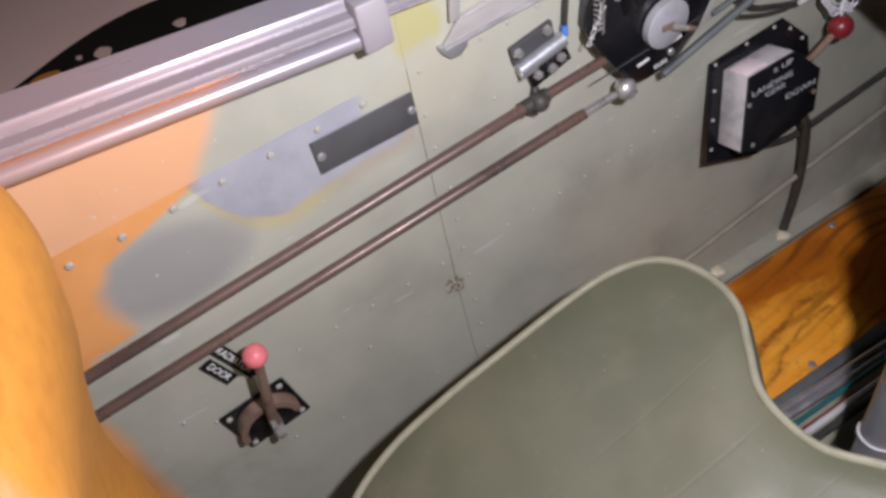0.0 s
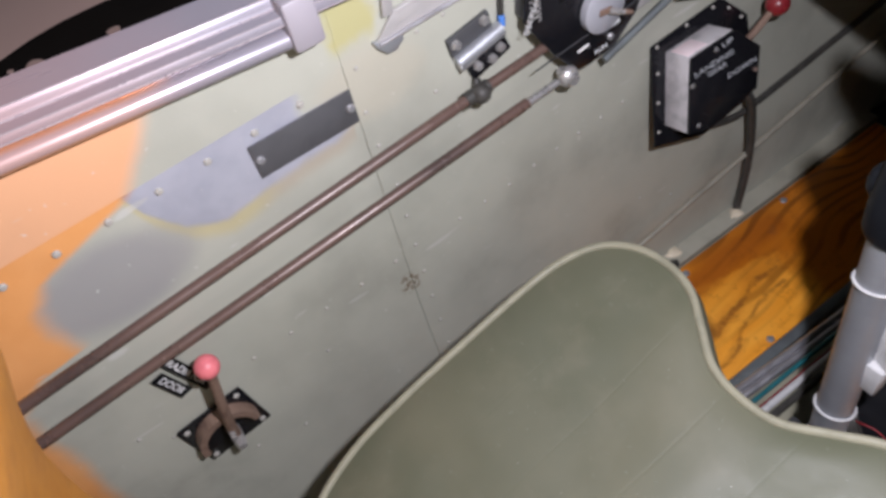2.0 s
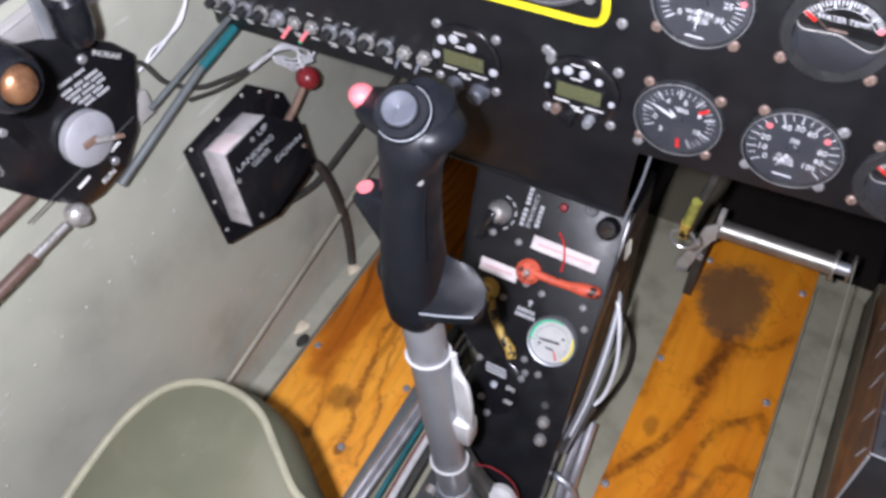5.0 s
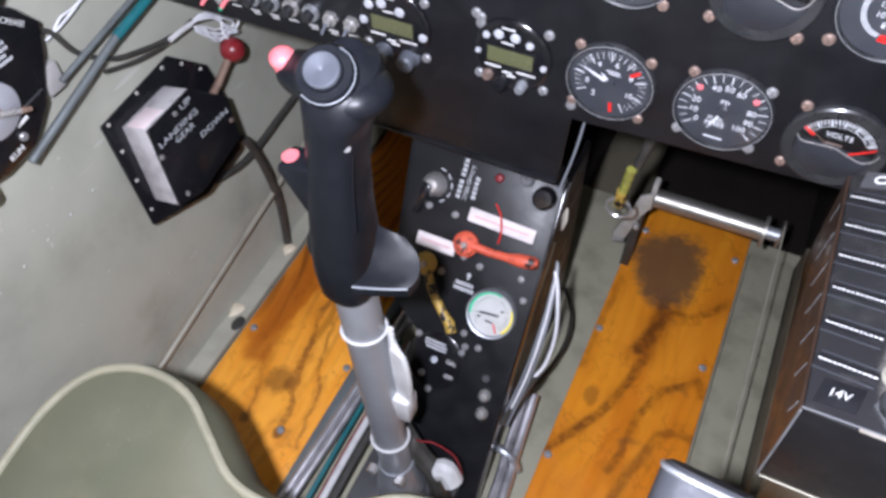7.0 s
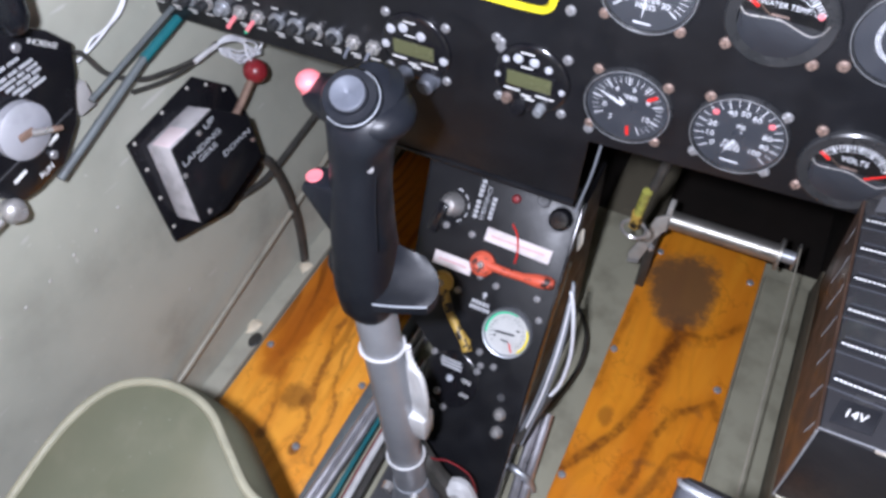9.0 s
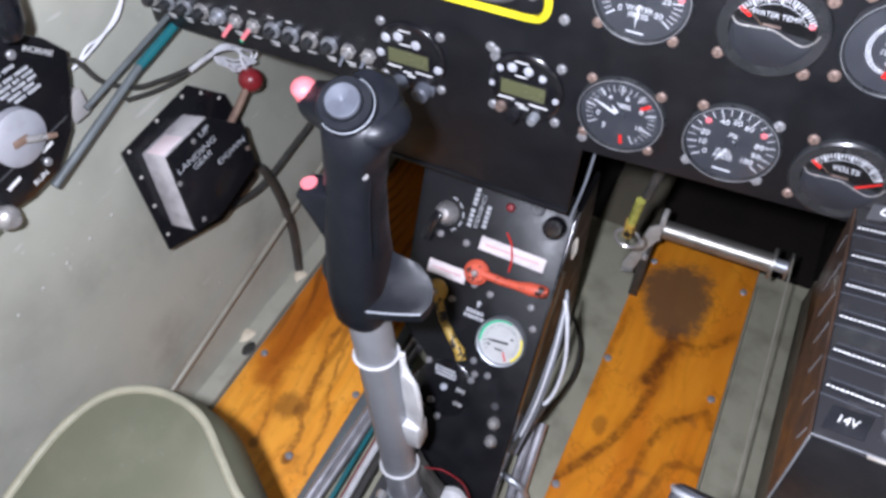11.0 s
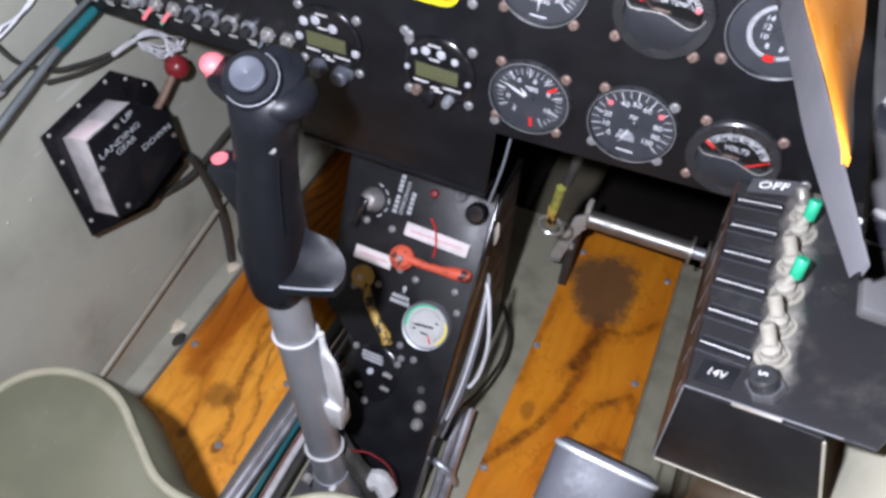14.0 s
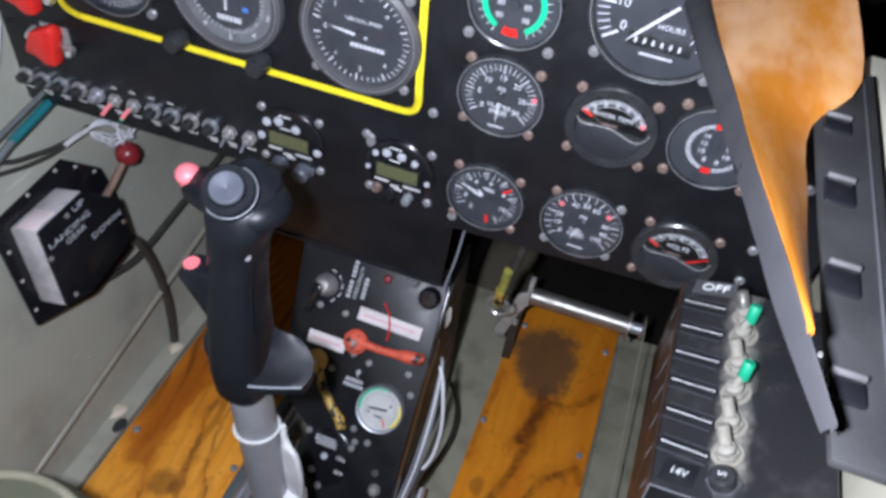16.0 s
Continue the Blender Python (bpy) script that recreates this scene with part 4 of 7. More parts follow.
needle(0.021, 0.0, 0.0009, -66, FACE + 0.0006, GAUGEMARK, g)
needle(0.010, 0.0, 0.0010, -40, FACE + 0.001, GAUGEMARK, g)

# fuel pressure
g = gauge("fuel_pressure_gauge", "round fuel pressure gauge with white figures", 0.0470, 0.4768, 0.0312, group=SMALL, skip=(1, 2, 3))
for sx, sy in ((1, 1), (-1, -1), (1, -1)):
    same_part("screw", SCREW_STEEL, g, pose(sx * 0.0236, sy * 0.0236, 0))
bm = ticks(bmesh.new(), 0.0225, 0.0275, -128, 128, 21, 0.0005, FACE + 0.0001)
ticks(bm, 0.0212, 0.0275, -128, 128, 11, 0.0008, FACE + 0.0002)
part("scale_marks", bm, GAUGEMARK, g, smooth=False)
for k in range(11):
    if k not in (3, 7):
        writing(str(10 * k), 0.0060, GAUGEMARK, g, at_angle(-128 + 25.6 * k, 0.0178 if k < 10 else 0.0165, FACE))
writing("PSI", 0.0048, GAUGEMARK, g, pose(0, 0.007, FACE))
writing("FUEL", 0.0050, GAUGEMARK, g, pose(-0.002, -0.0075, FACE))
writing("PRESS", 0.0050, GAUGEMARK, g, pose(-0.002, -0.0117, FACE))
bars([(0, -0.0225, 0.012, 0.0011)], g, pose(0, 0, FACE), GAUGEMARK)
for a in (-51, 51):
    part("limit_dot", turned([(0, 0.0006), (0.0021, 0.0005), (0.0021, 0)], 14, at_angle(a, 0.0225, FACE)), PINK, g, "pink limit dot")
needle(0.017, 0.004, 0.0006, -160, FACE + 0.0006, GAUGEMARK, g)

# water pressure
g = gauge("water_pressure_gauge", "round water pressure gauge with white figures", -0.0290, 0.5632, 0.0305, group=SMALL)
bm = ticks(bmesh.new(), 0.0195, 0.0248, -128, 128, 31, 0.0005, FACE + 0.0001)
ticks(bm, 0.0185, 0.0248, -128, 128, 7, 0.0009, FACE + 0.0002)
part("scale_marks", bm, GAUGEMARK, g, smooth=False)
for k, txt in enumerate(("0", "5", "10", "15", "20", "25", "30")):
    writing(txt, 0.0056, GAUGEMARK, g, at_angle(-128 + 42.6 * k, 0.015, FACE))
writing("PSI", 0.0046, GAUGEMARK, g, pose(0, 0.006, FACE))
writing("WATER", 0.005, GAUGEMARK, g, pose(0, -0.0075, FACE))
writing("PRESS", 0.005, GAUGEMARK, g, pose(0, -0.0122, FACE))
bars([(0, -0.0235, 0.011, 0.001)], g, pose(0, 0, FACE), GAUGEMARK)
part("limit_dot", turned([(0, 0.0006), (0.0019, 0.0005), (0.0019, 0)], 14, at_angle(78, 0.0235, FACE)), PINK, g, "pink limit dot")
needle(0.020, 0.004, 0.0006, -178, FACE + 0.0006, GAUGEMARK, g)


def window_gauge(name, label, x, y, word, red_needle):
    """A round black case with a bean-shaped window across its upper half."""
    g = thing(name, PANEL @ Matrix.Translation((x, y, 0)), label, "gauge", SMALL)
    r = 0.0305
    part("case", turned([(0, 0.0006), (r - 0.0078, 0.0006), (r - 0.0072, 0.0036), (r - 0.0012, 0.004), (r, 0.003), (r + 0.0006, 0)], 48), BEZEL, g)
    cover = [(-0.0228, 0.0040), (-0.0190, 0.0002), (-0.0105, 0.0004), (0.0, 0.0010), (0.0088, -0.0020), (0.0175, -0.0045), (0.0226, -0.0015)]
    low = [(0.0236 * math.cos(radians(a)), 0.0236 * math.sin(radians(a))) for a in range(-14, -167, -9)]
    part("lower_cover", plate(cover[:1] + [tuple(v[:2]) for v in smooth_path([(a, c, 0) for a, c in cover], 4)[1:]] + low, 0.0006, 0.0037, 0.0005), COVER, g, "smooth dark grey cover")
    part("cover_edge", hose([(a, c, 0.0038) for a, c in cover] + [(0.0250, 0.0040, 0.0038)], 0.0005, 5, 6), STEEL, g, "bright rim of the window")
    win = [(0.0230 * math.cos(radians(a)), 0.0230 * math.sin(radians(a))) for a in range(-4, 185, 9)]
    part("dial_face", plate(win, 0.0007, 0.001), DEEPBLACK, g)
    pivot = Vector((0, -0.006, 0))
    bm = bmesh.new()
    for k in range(25):
        a = radians(150 - 120 * k / 24)
        d = Vector((math.cos(a), math.sin(a), 0))
        s = Vector((-d.y, d.x, 0)) * (0.0006 if k % 4 == 0 else 0.0004)
        r0, r1 = (0.0198, 0.0244) if k % 4 == 0 else (0.0210, 0.0244)
        bm.faces.new([bm.verts.new(pivot * 0.6 + p + Vector((0, 0, 0.0013))) for p in (d * r0 + s, d * r0 - s, d * r1 - s, d * r1 + s)])
    part("scale_marks", bm, GAUGEMARK, g, smooth=False)
    part("scale_line", arc(bmesh.new(), 0.0190, 0.0194, -60, 60, 0.0013), GAUGEMARK, g, m=Matrix.Translation(pivot * 0.6), smooth=False)
    writing(word, 0.0054 if len(word) < 8 else 0.0044, GAUGEMARK, g, pose(0, 0.0082, 0.0012))
    part("pointer_pivot", boxed((-0.006, 0.0012, 0.001), (0.004, 0.0024, 0.0018), 0.0003), COPPER, g)
    for sx, sy in ((-1, 1), (1, 1), (-1, -1), (1, -1)):
        same_part("screw", SCREW_COPPER, g, pose(sx * 0.0245, sy * 0.0236, 0))
    part("glass", turned([(0, 0.0028), (0.0268, 0.0028)], 32), GLASS, g)
    red = boxed((-0.0009, 0.016, 0), (0.0009, 0.0238, 0.0005))
    part("limit_mark", red, RED, g, "red limit mark", Matrix.Translation(pivot * 0.6 + Vector((0, 0, 0.0013))) @ pose(0, 0, 0, 0, 0, 58), smooth=False)
    if red_needle:
        n = part("pointer", plate([(-0.0007, 0), (0.0007, 0), (0.0004, 0.0220), (-0.0004, 0.0220)], 0, 0.0005), RED, g, "red pointer", Matrix.Translation(pivot * 0.6 + Vector((0.004, -0.002, 0.0019))) @ pose(0, 0, 0, 0, 0, -57), smooth=False)
    else:
        part("limit_dot", turned([(0, 0.0006), (0.0018, 0.0005), (0.0018, 0)], 14, Matrix.Translation((0.0192, 0.0070, 0.0012))), PINK, g, "pink limit dot")
    part("pointer", plate([(-0.0002, 0), (0.0002, 0), (0.0001, 0.021), (-0.00015, 0.025)], 0, 0.0004), RUST, g, "", Matrix.Translation(pivot * 0.6 + Vector((0, 0, 0.0016))) @ pose(0, 0, 0, 0, 0, 52), smooth=False)
    return g


window_gauge("volt_meter", "round volt meter with a bean-shaped window and red pointer", 0.1165, 0.4745, "VOLTS", True)
window_gauge("water_temperature_gauge", "round water temperature gauge with a bean-shaped window", 0.0463, 0.5640, "WATER TEMP.", False)

# twin-scale temperature gauge, partly behind the sill
g = gauge("oil_gauge", "round gauge with white twin scale and red limits", 0.1121, 0.5701, 0.0305, group=SMALL, screws=0.0255)
bm = arc(bmesh.new(), 0.0152, 0.0178, 194, 342, FACE + 0.0001)
arc(bm, 0.0152, 0.0178, 14, 170, FACE + 0.0001)
part("scale_band", bm, GAUGEMARK, g, smooth=False)
bm = ticks(bmesh.new(), 0.0154, 0.0176, 196, 340, 34, 0.0006, FACE + 0.0004)
ticks(bm, 0.0154, 0.0176, 18, 168, 36, 0.0006, FACE + 0.0004)
part("scale_marks", bm, DIAL, g, smooth=False)
for s in (-1, 1):
    for txt, yy in (("14", 0.0078), ("12", 0.0022), ("10", -0.0038), ("8", -0.0095)):
        writing(txt, 0.0048, GAUGEMARK, g, pose(s * (0.0078 if txt != "8" else 0.004), yy, FACE))
for a0, a1 in ((-16, 12), (172, 192)):
    part("limit_mark", arc(bmesh.new(), 0.0146, 0.0188, a0, a1, FACE + 0.0006), RED, g, "red limit arc", smooth=False)

# green-arc gauge
g = gauge("fuel_gauge", "round gauge with a bright green arc and red mark", -0.0305, 0.6300, 0.0300, group=SMALL, screws=0.0262, screw=SCREW_STEEL)
part("green_band", arc(bmesh.new(), 0.0168, 0.0205, 25, 150, FACE + 0.0002), GREENARC, g, "bright green arc", smooth=False)
part("green_band", arc(bmesh.new(), 0.0168, 0.0205, 210, 335, FACE + 0.0002), GREENARC, g, "bright green arc", smooth=False)
part("limit_mark", arc(bmesh.new(), 0.0160, 0.0215, 165, 195, FACE + 0.0003), RED, g, "red limit arc", smooth=False)
for s in (-1, 1):
    for k in range(3):
        writing("50" if k else "75", 0.0048, GAUGEMARK, g, pose(s * 0.0085, 0.008 - 0.0085 * k, FACE))
bm = ticks(bmesh.new(), 0.0205, 0.0235, -150, 150, 25, 0.0005, FACE + 0.0001)
part("scale_marks", bm, GAUGEMARK, g, smooth=False)

# tachometer
g = gauge("tachometer", "large round tachometer with an hour counter", 0.0565, 0.6470, 0.0440, rim=0.004, deep=0.004, group="flight instruments on the panel", screws=0.0335, screw=SCREW_STEEL)
bm = ticks(bmesh.new(), 0.0315, 0.0385, -125, 125, 36, 0.0008, FACE + 0.0001)
ticks(bm, 0.0285, 0.0385, -125, 125, 8, 0.0016, FACE + 0.0002)
part("scale_marks", bm, GAUGEMARK, g, smooth=False)
for k in range(8):
    writing(str(10 * k) if k else "0", 0.0082, GAUGEMARK, g, at_angle(-120 + 34 * k, 0.0245, FACE))
writing("HOURS", 0.0048, GAUGEMARK, g, pose(0.006, -0.0075, FACE))
part("counter", boxed((-0.017, -0.0225, 0.0004), (0.021, -0.0135, 0.0022), 0.0005), BEZEL, g, "hour counter window")
bars([(-0.012 + 0.0052 * k, -0.018, 0.0014, 0.0034) for k in range(6)], g, pose(0, 0, 0.0022), GAUGEMARK)
bars([(0.002, -0.0265, 0.02, 0.0012)], g, pose(0, 0, FACE), GAUGEMARK)
needle(0.027, 0.010, 0.0009, -138, FACE + 0.0022, GAUGEMARK, g)

# blind-flying group
FLIGHT = "flight instruments on the panel"
g = gauge("vertical_speed_indicator", "round vertical speed indicator with white scale", -0.1310, 0.5800, 0.0440, rim=0.0075, deep=0.006, mat=SLATE, group=FLIGHT, screws=0.0335, screw=SCREW_STEEL)
bm = ticks(bmesh.new(), 0.0315, 0.0352, -80, 260, 46, 0.0007, FACE + 0.0001)
ticks(bm, 0.0300, 0.0354, -80, 260, 10, 0.0012, FACE + 0.0002)
part("scale_marks", bm, GAUGEMARK, g, smooth=False)
writing("VERTICAL SPEED", 0.0036, GAUGEMARK, g, pose(0.002, 0.0105, FACE))
bars([(-0.006 + 0.0032 * k, -0.008, 0.0024, 0.0028) for k in range(8)], g, pose(0, 0, FACE), GAUGEMARK)
for txt, a in (("0", -90), ("1", -45), ("2", 0), ("4", 45), ("1", 225), ("2", 180), ("4", 135)):
    writing(txt, 0.0052, GAUGEMARK, g, at_angle(a, 0.0262, FACE))
needle(0.022, 0.005, 0.0009, -84, FACE + 0.001, GAUGEMARK, g)

g = gauge("altimeter", "round altimeter with two setting knobs below", -0.2330, 0.5830, 0.0440, rim=0.007, deep=0.006, mat=SLATE, group=FLIGHT, screws=0)
part("scale_ring", arc(bmesh.new(), 0.0275, 0.0372, 0, 360, FACE + 0.0002, 60), RINGGREY, g, "worn grey outer ring", smooth=False)
bm = ticks(bmesh.new(), 0.0262, 0.0300, 0, 352.8, 50, 0.0006, FACE + 0.0004)
part("scale_marks", bm, GAUGEMARK, g, smooth=False)
for k in range(10):
    writing(str(k), 0.0054, GAUGEMARK, g, at_angle(36 * k, 0.0335, FACE + 0.0004))
bars([(-0.0075 + 0.0033 * k, -0.0185, 0.0024, 0.0040) for k in range(6)], g, pose(0, 0, FACE + 0.0003), GAUGEMARK)
part("blue_mark", boxed((0.0125, -0.010, 0), (0.0165, -0.007, 0.0008)), BLUE, g, "blue window", pose(0, 0, FACE), smooth=False)
needle(0.0255, 0.012, 0.0008, 4, FACE + 0.001, GAUGEMARK, g)
needle(0.015, 0.004, 0.0012, -2, FACE + 0.0018, GAUGEMARK, g)
for x, y in ((-0.041, -0.0435), (0.027, -0.0435)):
    part("setting_knob", turned([(0, 0.020), (0.0062, 0.0195), (0.0075, 0.017), (0.0078, 0.004), (0.004, 0.003), (0.004, 0)], 24, pose(x, y, 0)), BEZEL, g, "ribbed black setting knob")

g = gauge("airspeed_indicator", "round airspeed indicator with white scale", -0.3320, 0.5830, 0.0430, rim=0.004, deep=0.005, group=FLIGHT, screws=0.0335, screw=SCREW_STEEL)
bm = ticks(bmesh.new(), 0.0305, 0.0365, 20, 330, 46, 0.0008, FACE + 0.0001)
part("scale_marks", bm, GAUGEMARK, g, smooth=False)
bars([(0, -0.012, 0.022, 0.002), (0, -0.016, 0.016, 0.002)], g, pose(0, 0, FACE), GAUGEMARK)
needle(0.028, 0.006, 0.0012, 20, FACE + 0.001, GAUGEMARK, g)


def radio(x, y, knobs, buttons, label):
    g = thing("radio", PANEL @ Matrix.Translation((x, y, 0)), label, "radio", "small panel radios")
    part("bezel", turned([(0, 0.004), (0.0245, 0.004), (0.0272, 0.0034), (0.0285, 0.0022), (0.0288, 0)], 48), GLOSSBLACK, g)
    part("screen_frame", boxed((-0.0195, -0.008, 0.0038), (0.0185, 0.0075, 0.0048), 0.0006), GLOSSBLACK, g)
    part("screen", boxed((-0.0172, -0.0062, 0.0046), (0.0162, 0.006, 0.0051)), LCD, g, "dull olive display", smooth=False)
    for bx, by, rr in buttons:
        part("button", turned([(0, 0.0054), (rr * 0.68, 0.0053), (rr * 0.85, 0.0044), (rr * 0.85, 0.003)], 16, pose(bx, by, 0)), BUTTON, g, "pale grey push button")
    for kx, ky, rr, h, mat in knobs:
        part("knob", turned([(0, h), (rr * 0.75, h), (rr * 0.95, h - 0.0015), (rr, 0.004), (rr * 1.15, 0.003), (rr * 1.15, 0)], 20, pose(kx, ky, 0)), mat, g, "small turning knob")
    bars([(-0.013, -0.0105, 0.012, 0.0012), (-0.002, -0.0135, 0.007, 0.0011), (0.001, -0.0160, 0.007, 0.0011), (0.012, -0.0110, 0.014, 0.0011), (-0.003, 0.0225, 0.010, 0.0009), (-0.003, 0.0108, 0.009, 0.0009)], g, pose(0, 0, 0.0041), WHITE)
    for sx, sy in ((-1, 1), (1, 1), (-1, -1), (1, -1)):
        same_part("screw", SCREW_STEEL, g, pose(sx * 0.0245, sy * 0.0236, 0))
    return g


radio(-0.1885, 0.4715, ((-0.009, -0.0245, 0.0068, 0.014, HATGREY), (0.0115, -0.0255, 0.0072, 0.014, HATGREY)), ((-0.0190, 0.0130, 0.0044), (-0.0085, 0.0165, 0.0046), (0.0060, 0.0130, 0.0044), (-0.0245, -0.0015, 0.0040), (0.0240, -0.0035, 0.0040)), "small round radio with olive display and two grey knobs")
radio(-0.0965, 0.4735, ((-0.0165, -0.0195, 0.0042, 0.008, COPPER), (-0.006, -0.0225, 0.0058, 0.012, GLOSSBLACK), (0.010, -0.0205, 0.004, 0.012, SATIN)), ((-0.0188, 0.0136, 0.0031), (-0.0098, 0.0166, 0.0043), (0.0023, 0.0166, 0.0043), (0.0130, 0.0138, 0.0034), (-0.0245, -0.0012, 0.0026), (0.0240, -0.0020, 0.0028)), "small round radio with olive display and small knobs")

# row of breakers and toggles along the lower left of the panel
for k in range(13):
    x = -0.4445 + 0.0182 * k
    y = 0.4515 + 0.0007 * k
    if k in (5, 6, 11, 12):
        s = thing("toggle_switch", PANEL @ Matrix.Translation((x, y, 0)), "small bright toggle switch in the breaker row", "switch", "breaker row on the panel")
        part("nut", turned([(0.002, 0.004), (0.0062, 0.004), (0.0062, 0.0), (0.002, 0.0)], 6), STEEL, s)
        part("bushing", turned([(0, 0.009), (0.003, 0.0085), (0.0038, 0.004)], 16), STEEL, s)
        if k in (5, 6):
            part("lever", tube(bmesh.new(), [(0, 0, 0.008), (-0.0018, -0.003, 0.0120), (-0.0034, -0.0060, 0.0150)], 0.0018, 8), PINK, s, "red sleeved lever")
            part("lever_tip", ball(bmesh.new(), (-0.0037, -0.0065, 0.0154), 0.0019, 10), MINT if k == 6 else PINK, s)
        else:
            part("lever", tube(bmesh.new(), [(0, 0, 0.008), (-0.001, -0.004, 0.013), (-0.001, -0.006, 0.0150)], 0.0013, 8), HATGREY, s)
    else:
        s = thing("circuit_breaker", PANEL @ Matrix.Translation((x, y, 0)), "small round push-pull breaker with bright collar", "breaker", "breaker row on the panel")
        part("collar", turned([(0.0035, 0.0032), (0.0068, 0.003), (0.0072, 0.0)], 20), SATIN if k % 3 else STEEL, s)
        part("button", turned([(0, 0.0105), (0.0036, 0.010), (0.0044, 0.008), (0.0044, 0.0)], 20), BEZEL if k != 4 else SATIN, s, "")
    bars([(0.0, -0.0120, 0.0085, 0.0014)] + ([(0.001, -0.0145, 0.0065, 0.0013)] if k % 3 else []) + ([(0, 0.0115, 0.006, 0.0015)] if k in (5, 6, 7, 8) else []), s, pose(0, 0, 0.0002), DIALWHITE)


def guard(x, y):
    """A flip-up cover, folded over its toggle and leaning off the panel."""
    g = thing("switch_guard", PANEL @ Matrix.Translation((x, y, 0)), "bright red hinged switch guard on the panel", "switch guard", "red switch guards")
    shape = [(-0.018, -0.0065), (-0.008, 0.013), (0.012, 0.022), (0.016, 0.013), (0.012, -0.003), (0.0105, -0.014), (0.0, -0.015), (-0.0075, -0.009)]
    part("cover", plate(shape, 0.009, 0.021, 0.0030), RED, g)
    part("cheek", plate([(-0.012, -0.002), (0.006, 0.014), (0.010, 0.010), (-0.006, -0.008)], 0.002, 0.0095, 0.0010), RED, g)
    part("hinge_pin", rod(bmesh.new(), (-0.022, 0.0005, 0.005), (0.018, -0.0035, 0.005), 0.0028), STEEL, g)
    part("base", boxed((-0.013, -0.013, 0.0), (0.013, 0.012, 0.0025), 0.0008), STEEL, g)
    part("toggle", tube(bmesh.new(), [(0.013, -0.008, 0.002), (0.017, -0.006, 0.008), (0.020, -0.002, 0.014)], lambda f: 0.0032 - 0.0008 * f, 10), STEEL, g)
    part("bush", turned([(0, 0.010), (0.003, 0.010), (0.0045, 0.006), (0.0055, 0.0)], 14, pose(-0.021, 0.000, 0)), STEEL, g)


guard(-0.3975, 0.5005)
guard(-0.4030, 0.5440)

# ---- left side ----
WALL = lambda y, z, out=0.0: axes_pose((side_x(z) + 0.0012 + out, y, z), (0, 1, 0), (0, 0, 1))  # x forward, y up, z inboard

# sliding canopy rail
rail = thing("canopy_rail", ORIGIN, "bright aluminium canopy rail along the cockpit sill", "rail")
A, B = Vector((-0.447, -1.25, 0.6213)), Vector((-0.447, -0.4405, 0.5501))
def along(section, a=A, b=B):
    """A section in x, z swept from a to b."""
    bm = bmesh.new()
    ends = [[bm.verts.new((p.x + x, p.y, p.z + z)) for x, z in section] for p in (a, b)]
    n = len(section)
    for k in range(n):
        bm.faces.new((ends[0][k], ends[0][(k + 1) % n], ends[1][(k + 1) % n], ends[1][k]))
    bm.faces.new(ends[0])
    bm.faces.new(ends[1])
    return bm
TUBE = [(0.0085 + 0.0085 * math.cos(radians(a)), 0.0072 * math.sin(radians(a))) for a in range(-90, 91, 15)]
part("lower_channel", along([(-0.004, -0.0072)] + TUBE + [(-0.004, 0.0072)]), RAILORANGE, rail, "bright half-round channel tinted orange aft")
part("rail_groove", along([(-0.004, 0.0074), (0.008, 0.0074), (0.008, 0.0106), (-0.004, 0.0106)]), RAILORANGE, rail)
END = Vector((-0.447, -0.3685, 0.5438))
part("upper_channel", along([(-0.016, 0.0108), (0.0125, 0.0108), (0.0145, 0.0125), (0.0148, 0.0165), (0.0135, 0.0188), (0.0105, 0.0200), (0.0062, 0.0212), (0.0050, 0.0235), (0.0046, 0.0262), (0.0030, 0.0284), (-0.002, 0.0298), (-0.016, 0.0345)], A, END), RAILPINK, rail)
# pale rods added to draw the highlights on the rail's edges
for x, z, r in ((0.0146, 0.0126, 0.0006), (0.0138, 0.0186, 0.0005), (0.0062, 0.0214, 0.0006), (0.0032, 0.0284, 0.0005), (0.0086, 0.0107, 0.0005), (0.0080, -0.0074, 0.0006)):
    off = Vector((x, 0, z))
    part("edge_glint", rod(bmesh.new(), A + off, (END if z > 0.011 else B) + off, r, seg=6), RAILGLINT, rail, "thin pale rod drawing an edge highlight")
part("end_cap", boxed((-0.460, -0.3685, 0.5545), (-0.434, -0.3645, 0.5700), 0.001), CABLE, rail, "black rubber end cap")
part("end_block", boxed((-0.452, -0.4425, 0.5420), (-0.4265, -0.4190, 0.5795), 0.003), RAIL, rail, "square aluminium end block")
post = tagged(part("canopy_post", plate([(-0.012, 0.0), (0.010, 0.0), (0.012, 0.20), (-0.012, 0.20)], -0.012, 0.0, 0.002), CREAM, m=axes_pose((-0.474, -0.3690, 0.550), (0, 1, 0), (0, 0.22, 1))), "cream painted post beyond the rail", "post")
tagged(part("orange_tab", boxed((-0.474, -0.3480, 0.567), (-0.468, -0.3380, 0.640), 0.002), LEVER), "worn orange-red tab beside the post", "tab")

# upright strap and dark frame ahead of the rail
strap = tagged(part("upright_strap", plate([(-0.0045, -0.008), (0.0045, -0.008), (0.005, 0.090), (-0.004, 0.090)], 0, 0.003, 0.0008), LEDGE, m=axes_pose((-0.4480, -0.3625, 0.531), (0, 1, -0.15), (0, 0.15, 1))), "grey upright strap on the cockpit side", "strap")
frame_dark = thing("windscreen_frame", ORIGIN, "dark windscreen frame plate with bright rivets", "frame")
part("frame_plate", boxed((-0.4560, -0.352, 0.549), (-0.4488, -0.02, 0.75), 0.001), SLATE, frame_dark)
